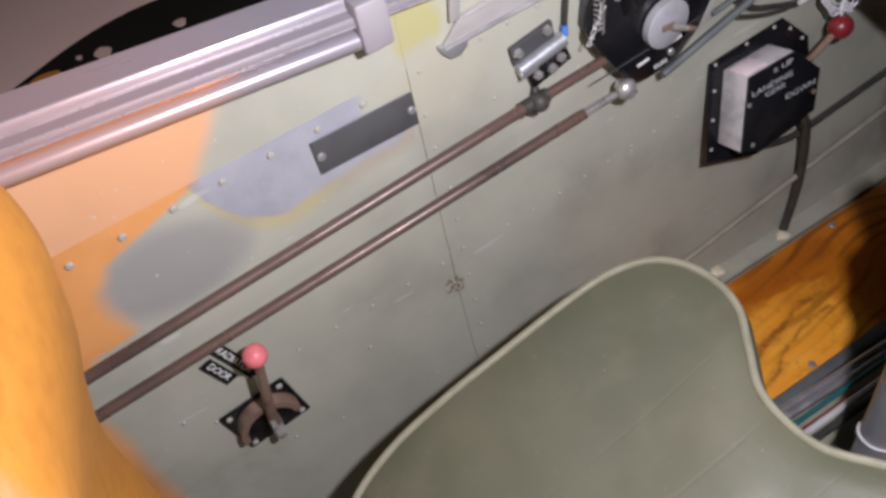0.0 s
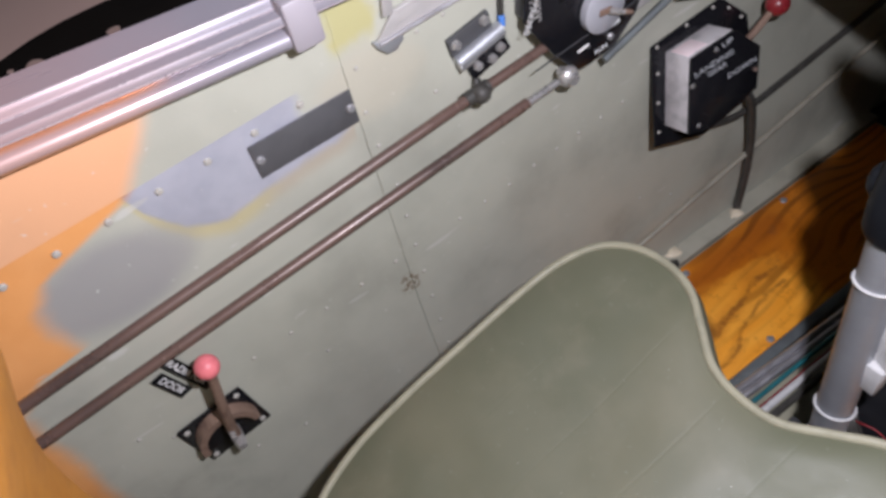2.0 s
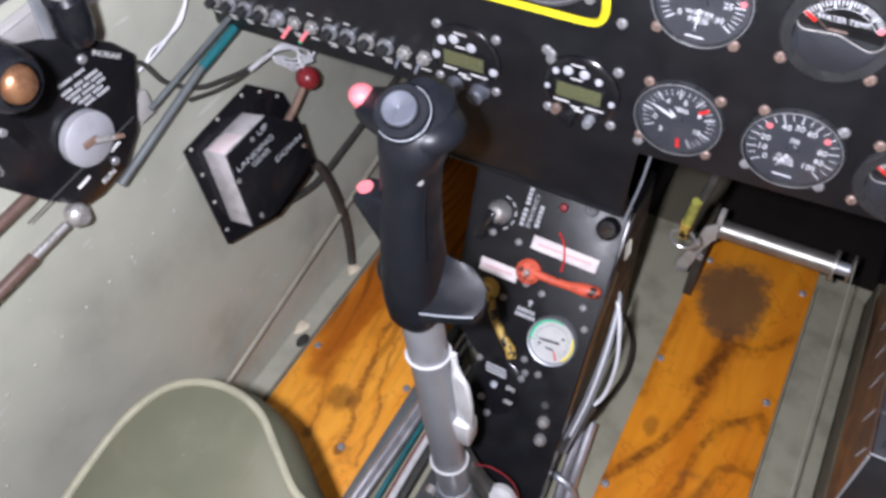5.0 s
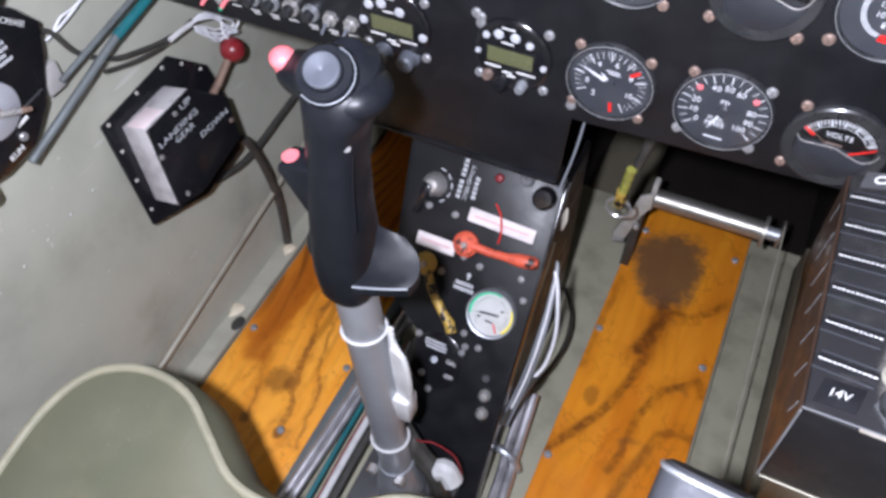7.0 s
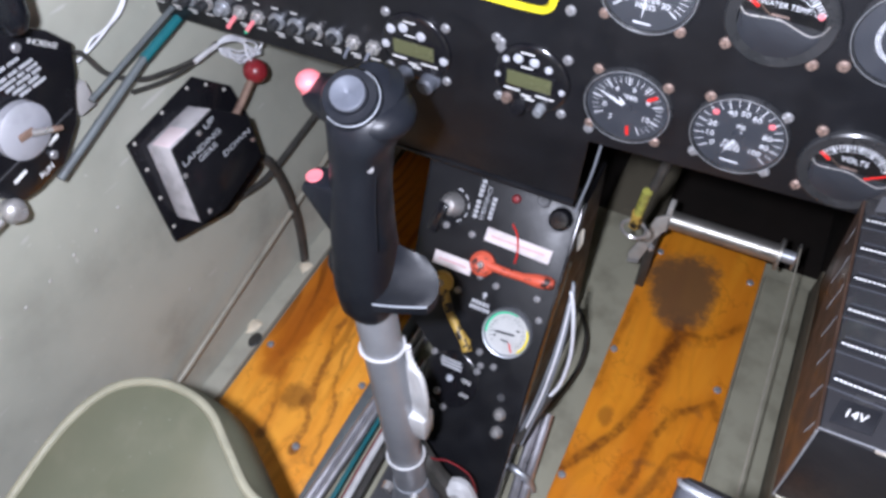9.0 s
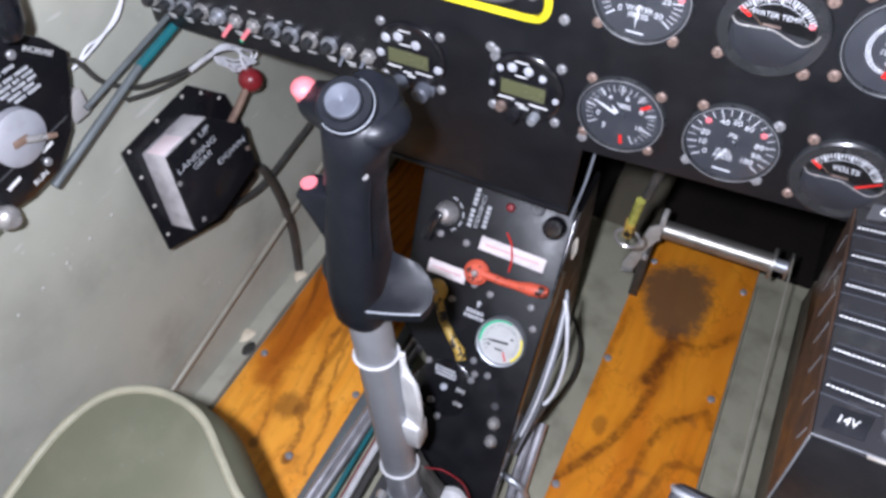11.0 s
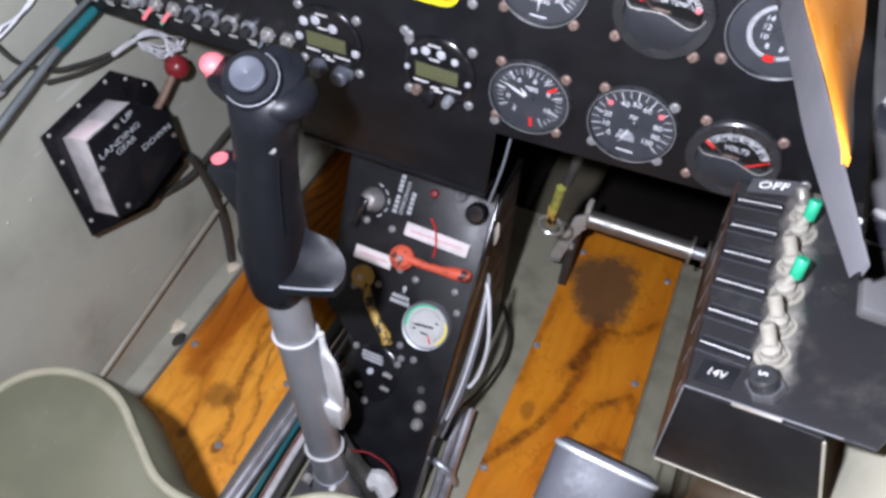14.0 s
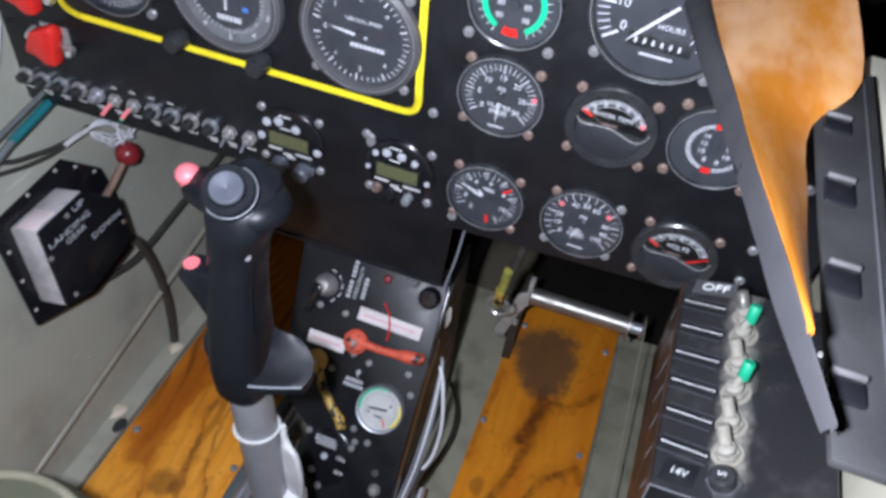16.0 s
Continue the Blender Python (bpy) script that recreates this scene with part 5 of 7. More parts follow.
part("frame_bead", tube(bmesh.new(), [(-0.4475, -0.345, 0.588), (-0.4475, -0.26, 0.594), (-0.4475, -0.05, 0.60)], 0.0018, 8), STEEL, frame_dark)
for k in range(8):
    same_part("rivet", RIVET, frame_dark, axes_pose((-0.4488, -0.33 + 0.036 * k, 0.572), (0, 1, 0), (0, 0, 1)))

# ledge angle on the forward skin
ledge = thing("ledge_plate", ORIGIN, "pale worn metal ledge plate along the cockpit side", "ledge")
part("plate_sheet", plate([(-0.378, 0.505), (-0.358, 0.5245), (-0.25, 0.536), (-0.02, 0.5485), (-0.02, 0.521), (-0.272, 0.5092)], 0, 0.0025, 0.0006), LEDGE, ledge, m=axes_pose((-0.4490, 0, 0), (0, 1, 0), (0, 0, 1)))
part("bright_lip", rod(rod(bmesh.new(), (-0.4450, -0.376, 0.5050), (-0.4450, -0.272, 0.5090), 0.0020, seg=8), (-0.4450, -0.272, 0.5090), (-0.4450, -0.02, 0.5205), 0.0020, seg=8), ALU, ledge, "bright worn lower lip")
part("fold", rod(bmesh.new(), (-0.4462, -0.356, 0.5235), (-0.4462, -0.03, 0.5445), 0.0014, seg=8), LEDGE, ledge)
tagged(part("ledge_bracket", plate([(-0.0125, 0.0150), (0.0125, 0.0125), (0.0128, 0.006), (0.005, 0.0), (-0.003, 0.0008), (-0.0095, 0.008)], 0, 0.005, 0.001), SATIN, m=WALL(-0.368, 0.4925)), "small bent metal bracket below the strip", "bracket")

# dark plate screwed over the rubbed patch
cover = thing("cover_plate", WALL(-0.4520, 0.4640), "dark grey rectangular cover plate on the side skin", "plate")
part("plate_sheet", boxed((-0.0442, -0.0158, 0), (0.0442, 0.0158, 0.0015), 0.0005), SLATE, cover, m=pose(0, 0, 0, 0, 0, 0.5))
same_part("screw", SCREW_STEEL, cover, pose(-0.0395, 0.0004, 0.0014))
same_part("screw", SCREW_STEEL, cover, pose(0.0400, 0.0006, 0.0014))

# control rods
rods = (((-0.4335, -1.22, 0.352), (-0.4335, -0.308, 0.4245), (-0.432, -0.225, 0.4320)), ((-0.4315, -1.22, 0.314), (-0.4275, -0.235, 0.3915)))
r1 = thing("control_rod", ORIGIN, "rusty brown control rod along the cockpit side", "control rod", "control rods")
part("tube", rod(bmesh.new(), rods[0][0], rods[0][1], 0.0050), RUSTROD, r1)
part("tube", rod(bmesh.new(), rods[0][1], rods[0][2], 0.0046), RUSTROD, r1)
part("joint", ball(rod(bmesh.new(), (-0.4335, -0.320, 0.4236), (-0.4335, -0.296, 0.4256), 0.0065), (-0.430, -0.306, 0.4250), 0.0085), CABLE, r1, "dark swivel joint")
r2 = thing("control_rod", ORIGIN, "rusty brown control rod along the cockpit side", "control rod", "control rods")
part("tube", rod(bmesh.new(), (-0.4315, -1.22, 0.314), (-0.4275, -0.262, 0.3893), 0.0050), RUSTROD, r2)
part("rod_end", rod(bmesh.new(), (-0.4275, -0.262, 0.3893), (-0.427, -0.228, 0.392), 0.0036), STEEL, r2, "bright threaded rod end")
part("ball_end", ball(rod(bmesh.new(), (-0.436, -0.2165, 0.3925), (-0.417, -0.2165, 0.3925), 0.0055), (-0.426, -0.2165, 0.3925), 0.0098, squash=(0.8, 1.05, 1.05)), STEEL, r2, "bright ball end")

# hinge bracket with bolts and a blue terminal
hb = thing("hinge_bracket", WALL(-0.2905, 0.4575) @ pose(0, 0, 0, 0, 0, 12), "black hinge bracket with bright bolts on the side skin", "bracket")
part("lower_leaf", plate([(-0.0185, -0.0045), (0.0235, -0.0045), (0.0265, -0.0270), (-0.0165, -0.0300)], 0, 0.004, 0.0012), GLOSSBLACK, hb)
part("upper_leaf", plate([(-0.0250, 0.0235), (-0.0260, 0.0060), (0.0165, 0.0060), (0.0175, 0.0225)], 0, 0.005, 0.0012), GREYBOX, hb)
part("knuckle", rod(bmesh.new(), (-0.0250, 0.0012, 0.007), (0.0215, 0.0012, 0.007), 0.0068, seg=18), SATIN, hb, "grey hinge barrel")
part("knuckle_end", rod(bmesh.new(), (-0.0255, -0.0020, 0.009), (-0.0100, -0.0020, 0.009), 0.0042, seg=14), STEEL, hb, "bright end of the hinge barrel")
for x, y, z in ((-0.0085, -0.0175, 0.004), (0.0165, -0.0170, 0.004), (0.0060, -0.0215, 0.004), (-0.0195, 0.0165, 0.005), (0.0105, 0.0180, 0.005)):
    part("bolt", turned([(0, 0.0045), (0.0035, 0.004), (0.0046, 0.0025), (0.0046, 0)], 6, pose(x, y, z)), STEEL, hb)
part("lug", rod(bmesh.new(), (-0.014, -0.028, 0.004), (-0.020, -0.036, 0.008), 0.0036), CABLE, hb)
part("terminal", rod(bmesh.new(), (0.0242, 0.002, 0.006), (0.0262, 0.011, 0.006), 0.0030), BLUE, hb, "blue crimp terminal")
part("wire", hose([(0.0265, 0.012, 0.006), (0.034, 0.035, 0.006), (0.046, 0.07, 0.005), (0.060, 0.11, 0.004)], 0.0024), CABLE, hb)

# throttle quadrant
Q = lambda y, z, out=0.0: axes_pose((-0.427 + out, y, z), (0, 1, 0), (0, 0, 1))
quad = thing("throttle_quadrant", Q(-0.18, 0.445), "black throttle quadrant plate with white lettering", "throttle quadrant")
qo = [(-0.077, 0.022), (-0.066, 0.003), (-0.049, -0.024), (-0.026, -0.053), (-0.010, -0.0555), (0.020, -0.052), (0.045, -0.030), (0.064, 0.008), (0.0715, 0.028), (0.058, 0.048), (0.036, 0.067), (0.010, 0.082), (-0.018, 0.093), (-0.045, 0.090), (-0.060, 0.070), (-0.074, 0.045)]
part("face_plate", plate(qo, -0.004, 0.0, 0.0012), GLOSSBLACK, quad)
part("back_plate", plate([(x * 0.92, y * 0.92) for x, y in qo], -0.022, -0.0045, 0.001), GREYBOX, quad)
part("split_line", boxed((-0.066, -0.0012, 0.0), (0.052, 0.0, 0.0006)), GREYBOX, quad, "", pose(-0.005, -0.021, 0, 0, 0, 5))
part("friction_disc", turned([(0, 0.010), (0.020, 0.010), (0.0222, 0.0085), (0.0225, 0.002), (0.021, 0.0)], 40, pose(0.001, 0.0, 0)), FRICTION, quad, "dull aluminium friction disc")
part("disc_bar", boxed((-0.009, -0.0030, 0.0102), (0.004, 0.0030, 0.0125), 0.001), RUST, quad, "", pose(0.001, 0.0, 0, 0, 0, -6))
part("pin", rod(bmesh.new(), (0.002, -0.001, 0.0115), (0.015, -0.006, 0.0165), 0.0030, 0.0026), STEEL, quad, "bright pin")
part("pin_tip", rod(bmesh.new(), (0.0148, -0.0059, 0.0164), (0.0215, -0.0085, 0.019), 0.0026, 0.0020), RUST, quad, "rusty pin tip")
for x, y in ((0.030, 0.052), (-0.048, 0.045), (0.014, -0.038)):
    same_part("screw", SCREW_STEEL, quad, pose(x, y, 0))
writing("INCREASE", 0.0060, DIALWHITE, quad, pose(0.050, 0.042, 0.0002, 0, 0, -42))
writing("DECREASE", 0.0075, WHITE, quad, pose(-0.069, 0.028, 0.0002, 0, 0, 62))
writing("RUN", 0.007, WHITE, quad, pose(0.003, -0.046, 0.0002, 0, 0, 6))
bars([(-0.022, -0.031, 0.013, 0.003), (0.016, -0.030, 0.011, 0.003)], quad, pose(0, 0, 0, 0, 0, 8), WHITE)
for row, (x0, y0, words) in enumerate(((0.002, 0.0455, (6, 5)), (0.001, 0.0385, (5, 4, 6)), (0.003, 0.0340, (7, 3, 5)), (0.006, 0.0295, (4, 6, 4)), (0.010, 0.0250, (6, 5)), (0.014, 0.0205, (5, 6)))):
    cells, x = [], x0
    for w in words:
        cells += [(x + 0.0021 * i + 0.0009, y0, 0.0016, 0.0026) for i in range(w)]
        x += 0.0021 * w + 0.0017
    bars(cells, quad, pose(0, 0, 0.0001, 0, 0, -2), MARK)
part("mixture_lever", boxed((-0.0045, 0.0, -0.010), (0.0045, 0.075, -0.007), 0.001), SATIN, quad, "", pose(0.012, 0.04, 0.006, 0, 0, -8))
kn = pose(0.025, 0.098, 0.024, -82, 0, 0)
part("mixture_knob", turned([(0, 0.020), (0.0105, 0.0198), (0.0135, 0.0165), (0.0130, 0.000), (0.0122, -0.012), (0.009, -0.020), (0, -0.0205)], 28, kn), GRIPGLOSS, quad, "round black lever knob")
part("knob_cap", turned([(0, 0.0215), (0.0080, 0.0212), (0.0098, 0.0200)], 28, kn), STEEL, quad, "bright worn knob cap")
part("throttle_lever", boxed((-0.006, 0.0, -0.008), (0.006, 0.105, -0.004), 0.001), DEEPBLACK, quad, "", pose(-0.035, 0.025, 0.006, 0, 0, 14))
grip = thing("throttle_grip", ORIGIN, "long black cylindrical throttle grip with copper tip", "throttle grip")
tip, d = Vector((-0.350, -0.2325, 0.561)), Vector((-1, -0.03, 0.03)).normalized()
barrel = [(0.0135, 0.0), (0.0160, 0.0008), (0.0190, 0.006), (0.0200, 0.012), (0.0205, 0.030), (0.0205, 0.055), (0.0198, 0.058), (0.0205, 0.061), (0.0210, 0.090), (0.0200, 0.0985), (0.0, 0.0990)]
part("barrel", turned(barrel, 40, Matrix.Translation(tip) @ frame_for(d)), GRIPGLOSS, grip)
part("tip", turned([(0.0, -0.0050), (0.0050, -0.0046), (0.0092, -0.0028), (0.0116, 0.0), (0.0120, 0.003)], 32, Matrix.Translation(tip) @ frame_for(d)), TIPCOPPER, grip, "worn copper tip")
part("strap", tube(bmesh.new(), [tip + d * 0.055 + Vector((0, 0, -0.018)), tip + d * 0.065 + Vector((0, 0.002, -0.030)), (-0.4262, -0.226, 0.520)], 0.006, 10), CABLE, grip)
# spring beside the quadrant
sp = [(-0.425 + 0.004 * math.cos(k * 0.9), -0.2475 + 0.004 * math.sin(k * 0.9), 0.468 + 0.00065 * k) for k in range(70)]
tagged(part("coil_spring", tube(bmesh.new(), sp, 0.0008, 5), STEEL), "bright coil spring beside the throttle quadrant", "spring")

# push rods and sleeve running forward from the quadrant
pr = thing("push_rod", ORIGIN, "grey rod with a teal sleeve running under the panel", "rod")
part("tube", rod(bmesh.new(), (-0.430, -0.170, 0.3815), (-0.431, -0.04, 0.4195), 0.0036), RODGREY, pr)
part("sleeve", rod(bmesh.new(), (-0.4305, -0.050, 0.4170), (-0.4315, 0.01, 0.4270), 0.0043), TEAL, pr, "teal plastic sleeve")
part("clip", boxed((-0.446, -0.124, 0.408), (-0.436, -0.106, 0.432), 0.002), LEDGE, pr, "pale clamp")
tagged(part("steel_link", rod(bmesh.new(), (-0.433, -0.112, 0.417), (-0.433, 0.0, 0.436), 0.0025), RODGREY), "thin grey link rod beside the push rod", "rod")
tagged(part("black_cable", hose([(-0.436, -0.118, 0.465), (-0.436, -0.10, 0.455), (-0.436, -0.086, 0.425), (-0.436, -0.057, 0.398), (-0.436, -0.03, 0.386), (-0.435, -0.005, 0.378), (-0.433, 0.02, 0.374)], 0.0022), CABLE), "black electric cable looped along the side", "cable")
tagged(part("cable_tail", hose([(-0.437, -0.07, 0.393), (-0.437, -0.035, 0.379), (-0.437, 0.0, 0.371), (-0.436, 0.04, 0.372)], 0.0018), CABLE), "second black cable along the side", "cable")
conn = thing("wire_splice", ORIGIN, "frayed white wire splice with loose loops", "wire")
part("sleeve", hose([(-0.430, 0.002, 0.3775), (-0.429, 0.016, 0.3775), (-0.428, 0.031, 0.3765)], 0.0026), NYLON, conn)
SPLICE = Vector((-0.428, 0.031, 0.3765))
for k, (f, g) in enumerate(((0.0, 0.0), (0.004, 0.003), (-0.003, 0.006), (0.007, -0.004), (0.002, 0.010))):
    part("strand", hose([SPLICE, (-0.427, 0.042 + f, 0.374 + 0.4 * g), (-0.426, 0.058 + f, 0.365 + 0.5 * g), (-0.425, 0.072 - f, 0.348 + g), (-0.425, 0.084 - 2 * f, 0.333 + 1.5 * g), (-0.426, 0.070 + g, 0.339 + f), (-0.427, 0.056, 0.349 - g), (-0.428, 0.040 + f, 0.362), (-0.428, 0.034, 0.371)], 0.0012, 6, 6), WIRE, conn)
for k in range(2):
    tagged(part("white_wire", hose([(-0.442, -0.102 + 0.006 * k, 0.446), (-0.4415, -0.082, 0.449 + 0.005 * k), (-0.441, -0.064 - 0.004 * k, 0.454), (-0.441, -0.045, 0.462 - 0.003 * k), (-0.4405, -0.028, 0.478), (-0.44, -0.012, 0.51)], 0.0011), WIRE), "twisted pale wire on the side skin", "wire", "white wires")

# landing gear selector
LGM = axes_pose((-0.448, -0.089, 0.34), (0, 1, 0), (-0.243, 0, 0.97))
lg = thing("landing_gear_selector", LGM, "black landing gear selector box with pale sides", "selector box")
po = [(-0.001, 0.001), (0.098, 0.0085), (0.1345, -0.028), (0.1365, -0.066), (0.122, -0.129), (0.056, -0.136), (-0.0155, -0.111)]
part("mount_plate", plate(po, -0.003, 0.0, 0.0008), GLOSSBLACK, lg)
fo = [(0.015, -0.0115), (0.076, -0.0105), (0.110, -0.045), (0.1015, -0.0905), (0.030, -0.101), (0.000, -0.092)]
part("body", plate([(x * 0.995 + 0.0005, y) for x, y in fo], 0.0004, 0.0325, 0.0015), BOXSIDE, lg, "pale scuffed box sides")
part("tape", boxed((0.0165, -0.0112, 0.0070), (0.0440, -0.0100, 0.0300), 0.0004), TAPE, lg, "pinkish white tape")
part("front_plate", plate(fo, 0.0327, 0.0365, 0.0008), GLOSSBLACK, lg)
for x, y in ((0.006, -0.002), (0.002, -0.030), (-0.003, -0.062), (-0.008, -0.096), (0.048, 0.002), (0.086, 0.003), (0.108, -0.008), (0.125, -0.026), (0.128, -0.058)):
    same_part("rivet", RIVET_SMALL, lg, pose(x, y, 0))
writing("UP", 0.0088, MARK, lg, pose(0.0635, -0.0180, 0.0366, 0, 0, 0), wide=1.45)
writing("LANDING", 0.0084, MARK, lg, pose(0.0437, -0.0311, 0.0366, 0, 0, -1), wide=1.5)
writing("GEAR", 0.0084, MARK, lg, pose(0.0468, -0.0395, 0.0366, 0, 0, -2), wide=1.3)
writing("DOWN", 0.0084, MARK, lg, pose(0.0815, -0.0557, 0.0366, 0, 0, -2), wide=1.5)
for x, y in ((0.048, -0.018), (0.012, -0.040), (0.101, -0.068), (0.014, -0.088)):
    part("front_screw", turned([(0, 0.0014), (0.0024, 0.001), (0.0028, 0)], 12, pose(x, y, 0.0365)), STEEL if x < 0.1 else COPPER, lg)
part("stem", tube(bmesh.new(), [(0.098, -0.055, 0.012), (0.128, -0.040, 0.016), (0.151, -0.026, 0.020)], 0.0042, 10), RUST, lg, "worn lever stem")
part("knob", ball(bmesh.new(), (0.156, -0.023, 0.021), 0.0128, 24), DARKRED, lg, "glossy dark red ball knob")

# hoses and rods below the selector
tagged(part("rubber_hose", hose([(-0.430, 0.03, 0.226), (-0.424, 0.051, 0.205), (-0.424, 0.067, 0.143), (-0.424, 0.073, 0.07), (-0.420, 0.062, 0.0)], 0.0055), CABLE), "dark rubber hose dropping to the floor", "hose")
tagged(part("hose_clip", ball(bmesh.new(), (-0.417, 0.057, 0.004), 0.007, 8, (1.1, 1.3, 0.4)), CHIP), "chipped pale sealant lump at the hose foot", "clip")
tagged(part("dark_conduit", hose([(-0.437, 0.0, 0.185), (-0.434, 0.04, 0.174), (-0.434, 0.073, 0.172), (-0.434, 0.12, 0.177), (-0.434, 0.20, 0.186), (-0.434, 0.4, 0.21)], 0.0042), CABLE), "dark conduit running forward on the side", "conduit")
tagged(part("brake_pipe", rod(bmesh.new(), (-0.4265, -0.45, -0.0065 + 0.012), (-0.4265, 0.5, 0.176), 0.0039), PIPECREAM), "thin dull cream pipe rising forward along the side", "pipe")

# radiator door lever
rd = thing("radiator_door_lever", WALL(-0.631, 0.214) @ pose(0, 0, 0, 0, 0, 7), "rusty lever quadrant with a red ball for the radiator door", "lever")
part("base_plate", boxed((-0.034, -0.034, 0), (0.034, 0.034, 0.0025), 0.002), GLOSSBLACK, rd)
bow = [radians(10 * k) for k in range(19)]
bm = plate([(0.031 * math.cos(a), -0.004 + 0.034 * math.sin(a)) for a in bow] + [(0.0245 * math.cos(a), -0.004 + 0.027 * math.sin(a)) for a in reversed(bow)], 0.003, 0.016)
part("arch", bm, RUST, rd, "rusty curved sector")
part("arm", tube(bmesh.new(), [(0.002, -0.008, 0.012), (0.009, 0.024, 0.021), (0.018, 0.055, 0.025), (0.033, 0.100, 0.026)], lambda f: 0.0054 - 0.0012 * f, 10), RUST, rd)
part("pivot", turned([(0, 0.028), (0.0045, 0.027), (0.006, 0.020), (0.006, 0.0)], 6, pose(0.002, -0.010, 0.0)), STEEL, rd)
part("stop_bolt", turned([(0, 0.024), (0.003, 0.024), (0.003, 0.0)], 6, pose(0.004, 0.012, 0.006)), STEEL, rd)
for sx, sy in ((-1, 1), (1, 1), (-1, -1), (1, -1)):
    same_part("rivet", RIVET, rd, pose(sx * 0.027, sy * 0.027, 0.0025))
part("ball_knob", ball(bmesh.new(), (0.0356, 0.1115, 0.026), 0.0108, 24), PINK, rd, "faded red ball knob")
tag = thing("radiator_door_placard", ORIGIN, "two black embossed label strips with white words", "label")
d1 = Vector((0, 0.27, -0.963)).normalized()
m1 = axes_pose(Vector((-0.4488, -0.6275, 0.3075)), d1, Vector((0, 0.963, 0.27)))
part("strip", boxed((-0.034, -0.0062, 0), (0.034, 0.0062, 0.0006)), GLOSSBLACK, tag, "", m1)
writing("RADIATOR", 0.0100, WHITE, tag, m1 @ pose(0, 0, 0.0007))
m2 = axes_pose(Vector((-0.4488, -0.6435, 0.3035)), d1, Vector((0, 0.963, 0.27)))
part("strip", boxed((-0.020, -0.0062, 0), (0.020, 0.0062, 0.0006)), GLOSSBLACK, tag, "", m2)
writing("DOOR", 0.0100, WHITE, tag, m2 @ pose(0, 0, 0.0007))

for x, y, r in ((-0.4215, -0.0565, 0.0105), (-0.4135, 0.0535, 0.0095)):
    lump = ball(bmesh.new(), (x, y, 0.0045), r, 14, (0.75, 1.1, 0.34))
    for v in lump.verts:
        v.co.x += 0.35 * (v.co.y - y) * (1 if v.co.x > x else -1)
    tagged(part("sealant_blob", lump, SEALANT), "dried cream sealant blob on the floor strip", "sealant", "sealant blobs")
tagged(part("sealant_smear", ball(bmesh.new(), (-0.4085, -0.0710, 0.0042), 0.0100, 14, (0.75, 1.1, 0.14)), CABLE), "black sealant smear on the floor strip", "sealant")

# ---- seat ----
SX = -0.145
def seat_z(y):
    return 0.275 + 0.25 * (y + 0.4)
half = [(0.0, -0.3020), (0.030, -0.2975), (0.060, -0.2790), (0.088, -0.2620), (0.118, -0.2575), (0.148, -0.2640), (0.172, -0.2820), (0.186, -0.3150), (0.1905, -0.3600), (0.1915, -0.43), (0.1915, -0.49), (0.1860, -0.55), (0.168, -0.60), (0.130, -0.64), (0.07, -0.66)]
loop = [(SX - dx, y) for dx, y in half] + [(SX, -0.664)] + [(SX + dx, y) for dx, y in reversed(half[1:])]
rim = [Vector((p.x, p.y)) for p in smooth_path([(x, y, 0) for x, y in loop], 6, True)]
mid = Vector((SX, -0.47))
seat = thing("pilot_seat", ORIGIN, "pilot seat with grey-green piped cushion and part-orange backrest", "seat")
bm = bmesh.new()
rings = []
n = len(rim)
out = []
for i, p in enumerate(rim):
    t = (rim[(i + 1) % n] - rim[i - 1]).normalized()
    out.append(Vector((t.y, -t.x)))
if sum((p - mid).dot(o) for p, o in zip(rim, out)) < 0:
    out = [-o for o in out]
for off, dz in ((0.000, -0.085), (0.013, -0.075), (0.017, -0.045), (0.010, -0.014), (0.0, 0.0)):
    rings.append([bm.verts.new((p.x + o.x * off, p.y + o.y * off, seat_z(p.y) + dz)) for p, o in zip(rim, out)])
for f, dz in ((0.93, 0.0035), (0.82, 0.005), (0.62, 0.003), (0.40, 0.0), (0.18, -0.002)):
    rings.append([bm.verts.new((mid.x + (p.x - mid.x) * f, mid.y + (p.y - mid.y) * f, seat_z(mid.y + (p.y - mid.y) * f) + dz)) for p in rim])
c = bm.verts.new((mid.x, mid.y, seat_z(mid.y) - 0.002))
for a, b in zip(rings, rings[1:]):
    for k in range(n):
        bm.faces.new((a[k], a[(k + 1) % n], b[(k + 1) % n], b[k]))
for k in range(n):
    bm.faces.new((rings[-1][k], rings[-1][(k + 1) % n], c))
bm.faces.new(rings[0])
cushion = part("cushion", bm, SEAT, seat, "grey-green vinyl cushion")
part("piping", tube(bmesh.new(), [(p.x, p.y, seat_z(p.y) + 0.001) for p in rim], 0.0036, 10, True), PIPING, cushion, "pale rounded piping")
part("pan", plate([(p.x * 0.92 + SX * 0.08, p.y * 0.94 - 0.03) for p in rim[::3]], 0.06, 0.19, 0.004), DARKGREEN, seat, "dark green metal")
part("pedestal", boxed((SX - 0.10, -0.60, -0.008), (SX + 0.10, -0.42, 0.0605)), DARKGREEN, seat, "dark green metal")

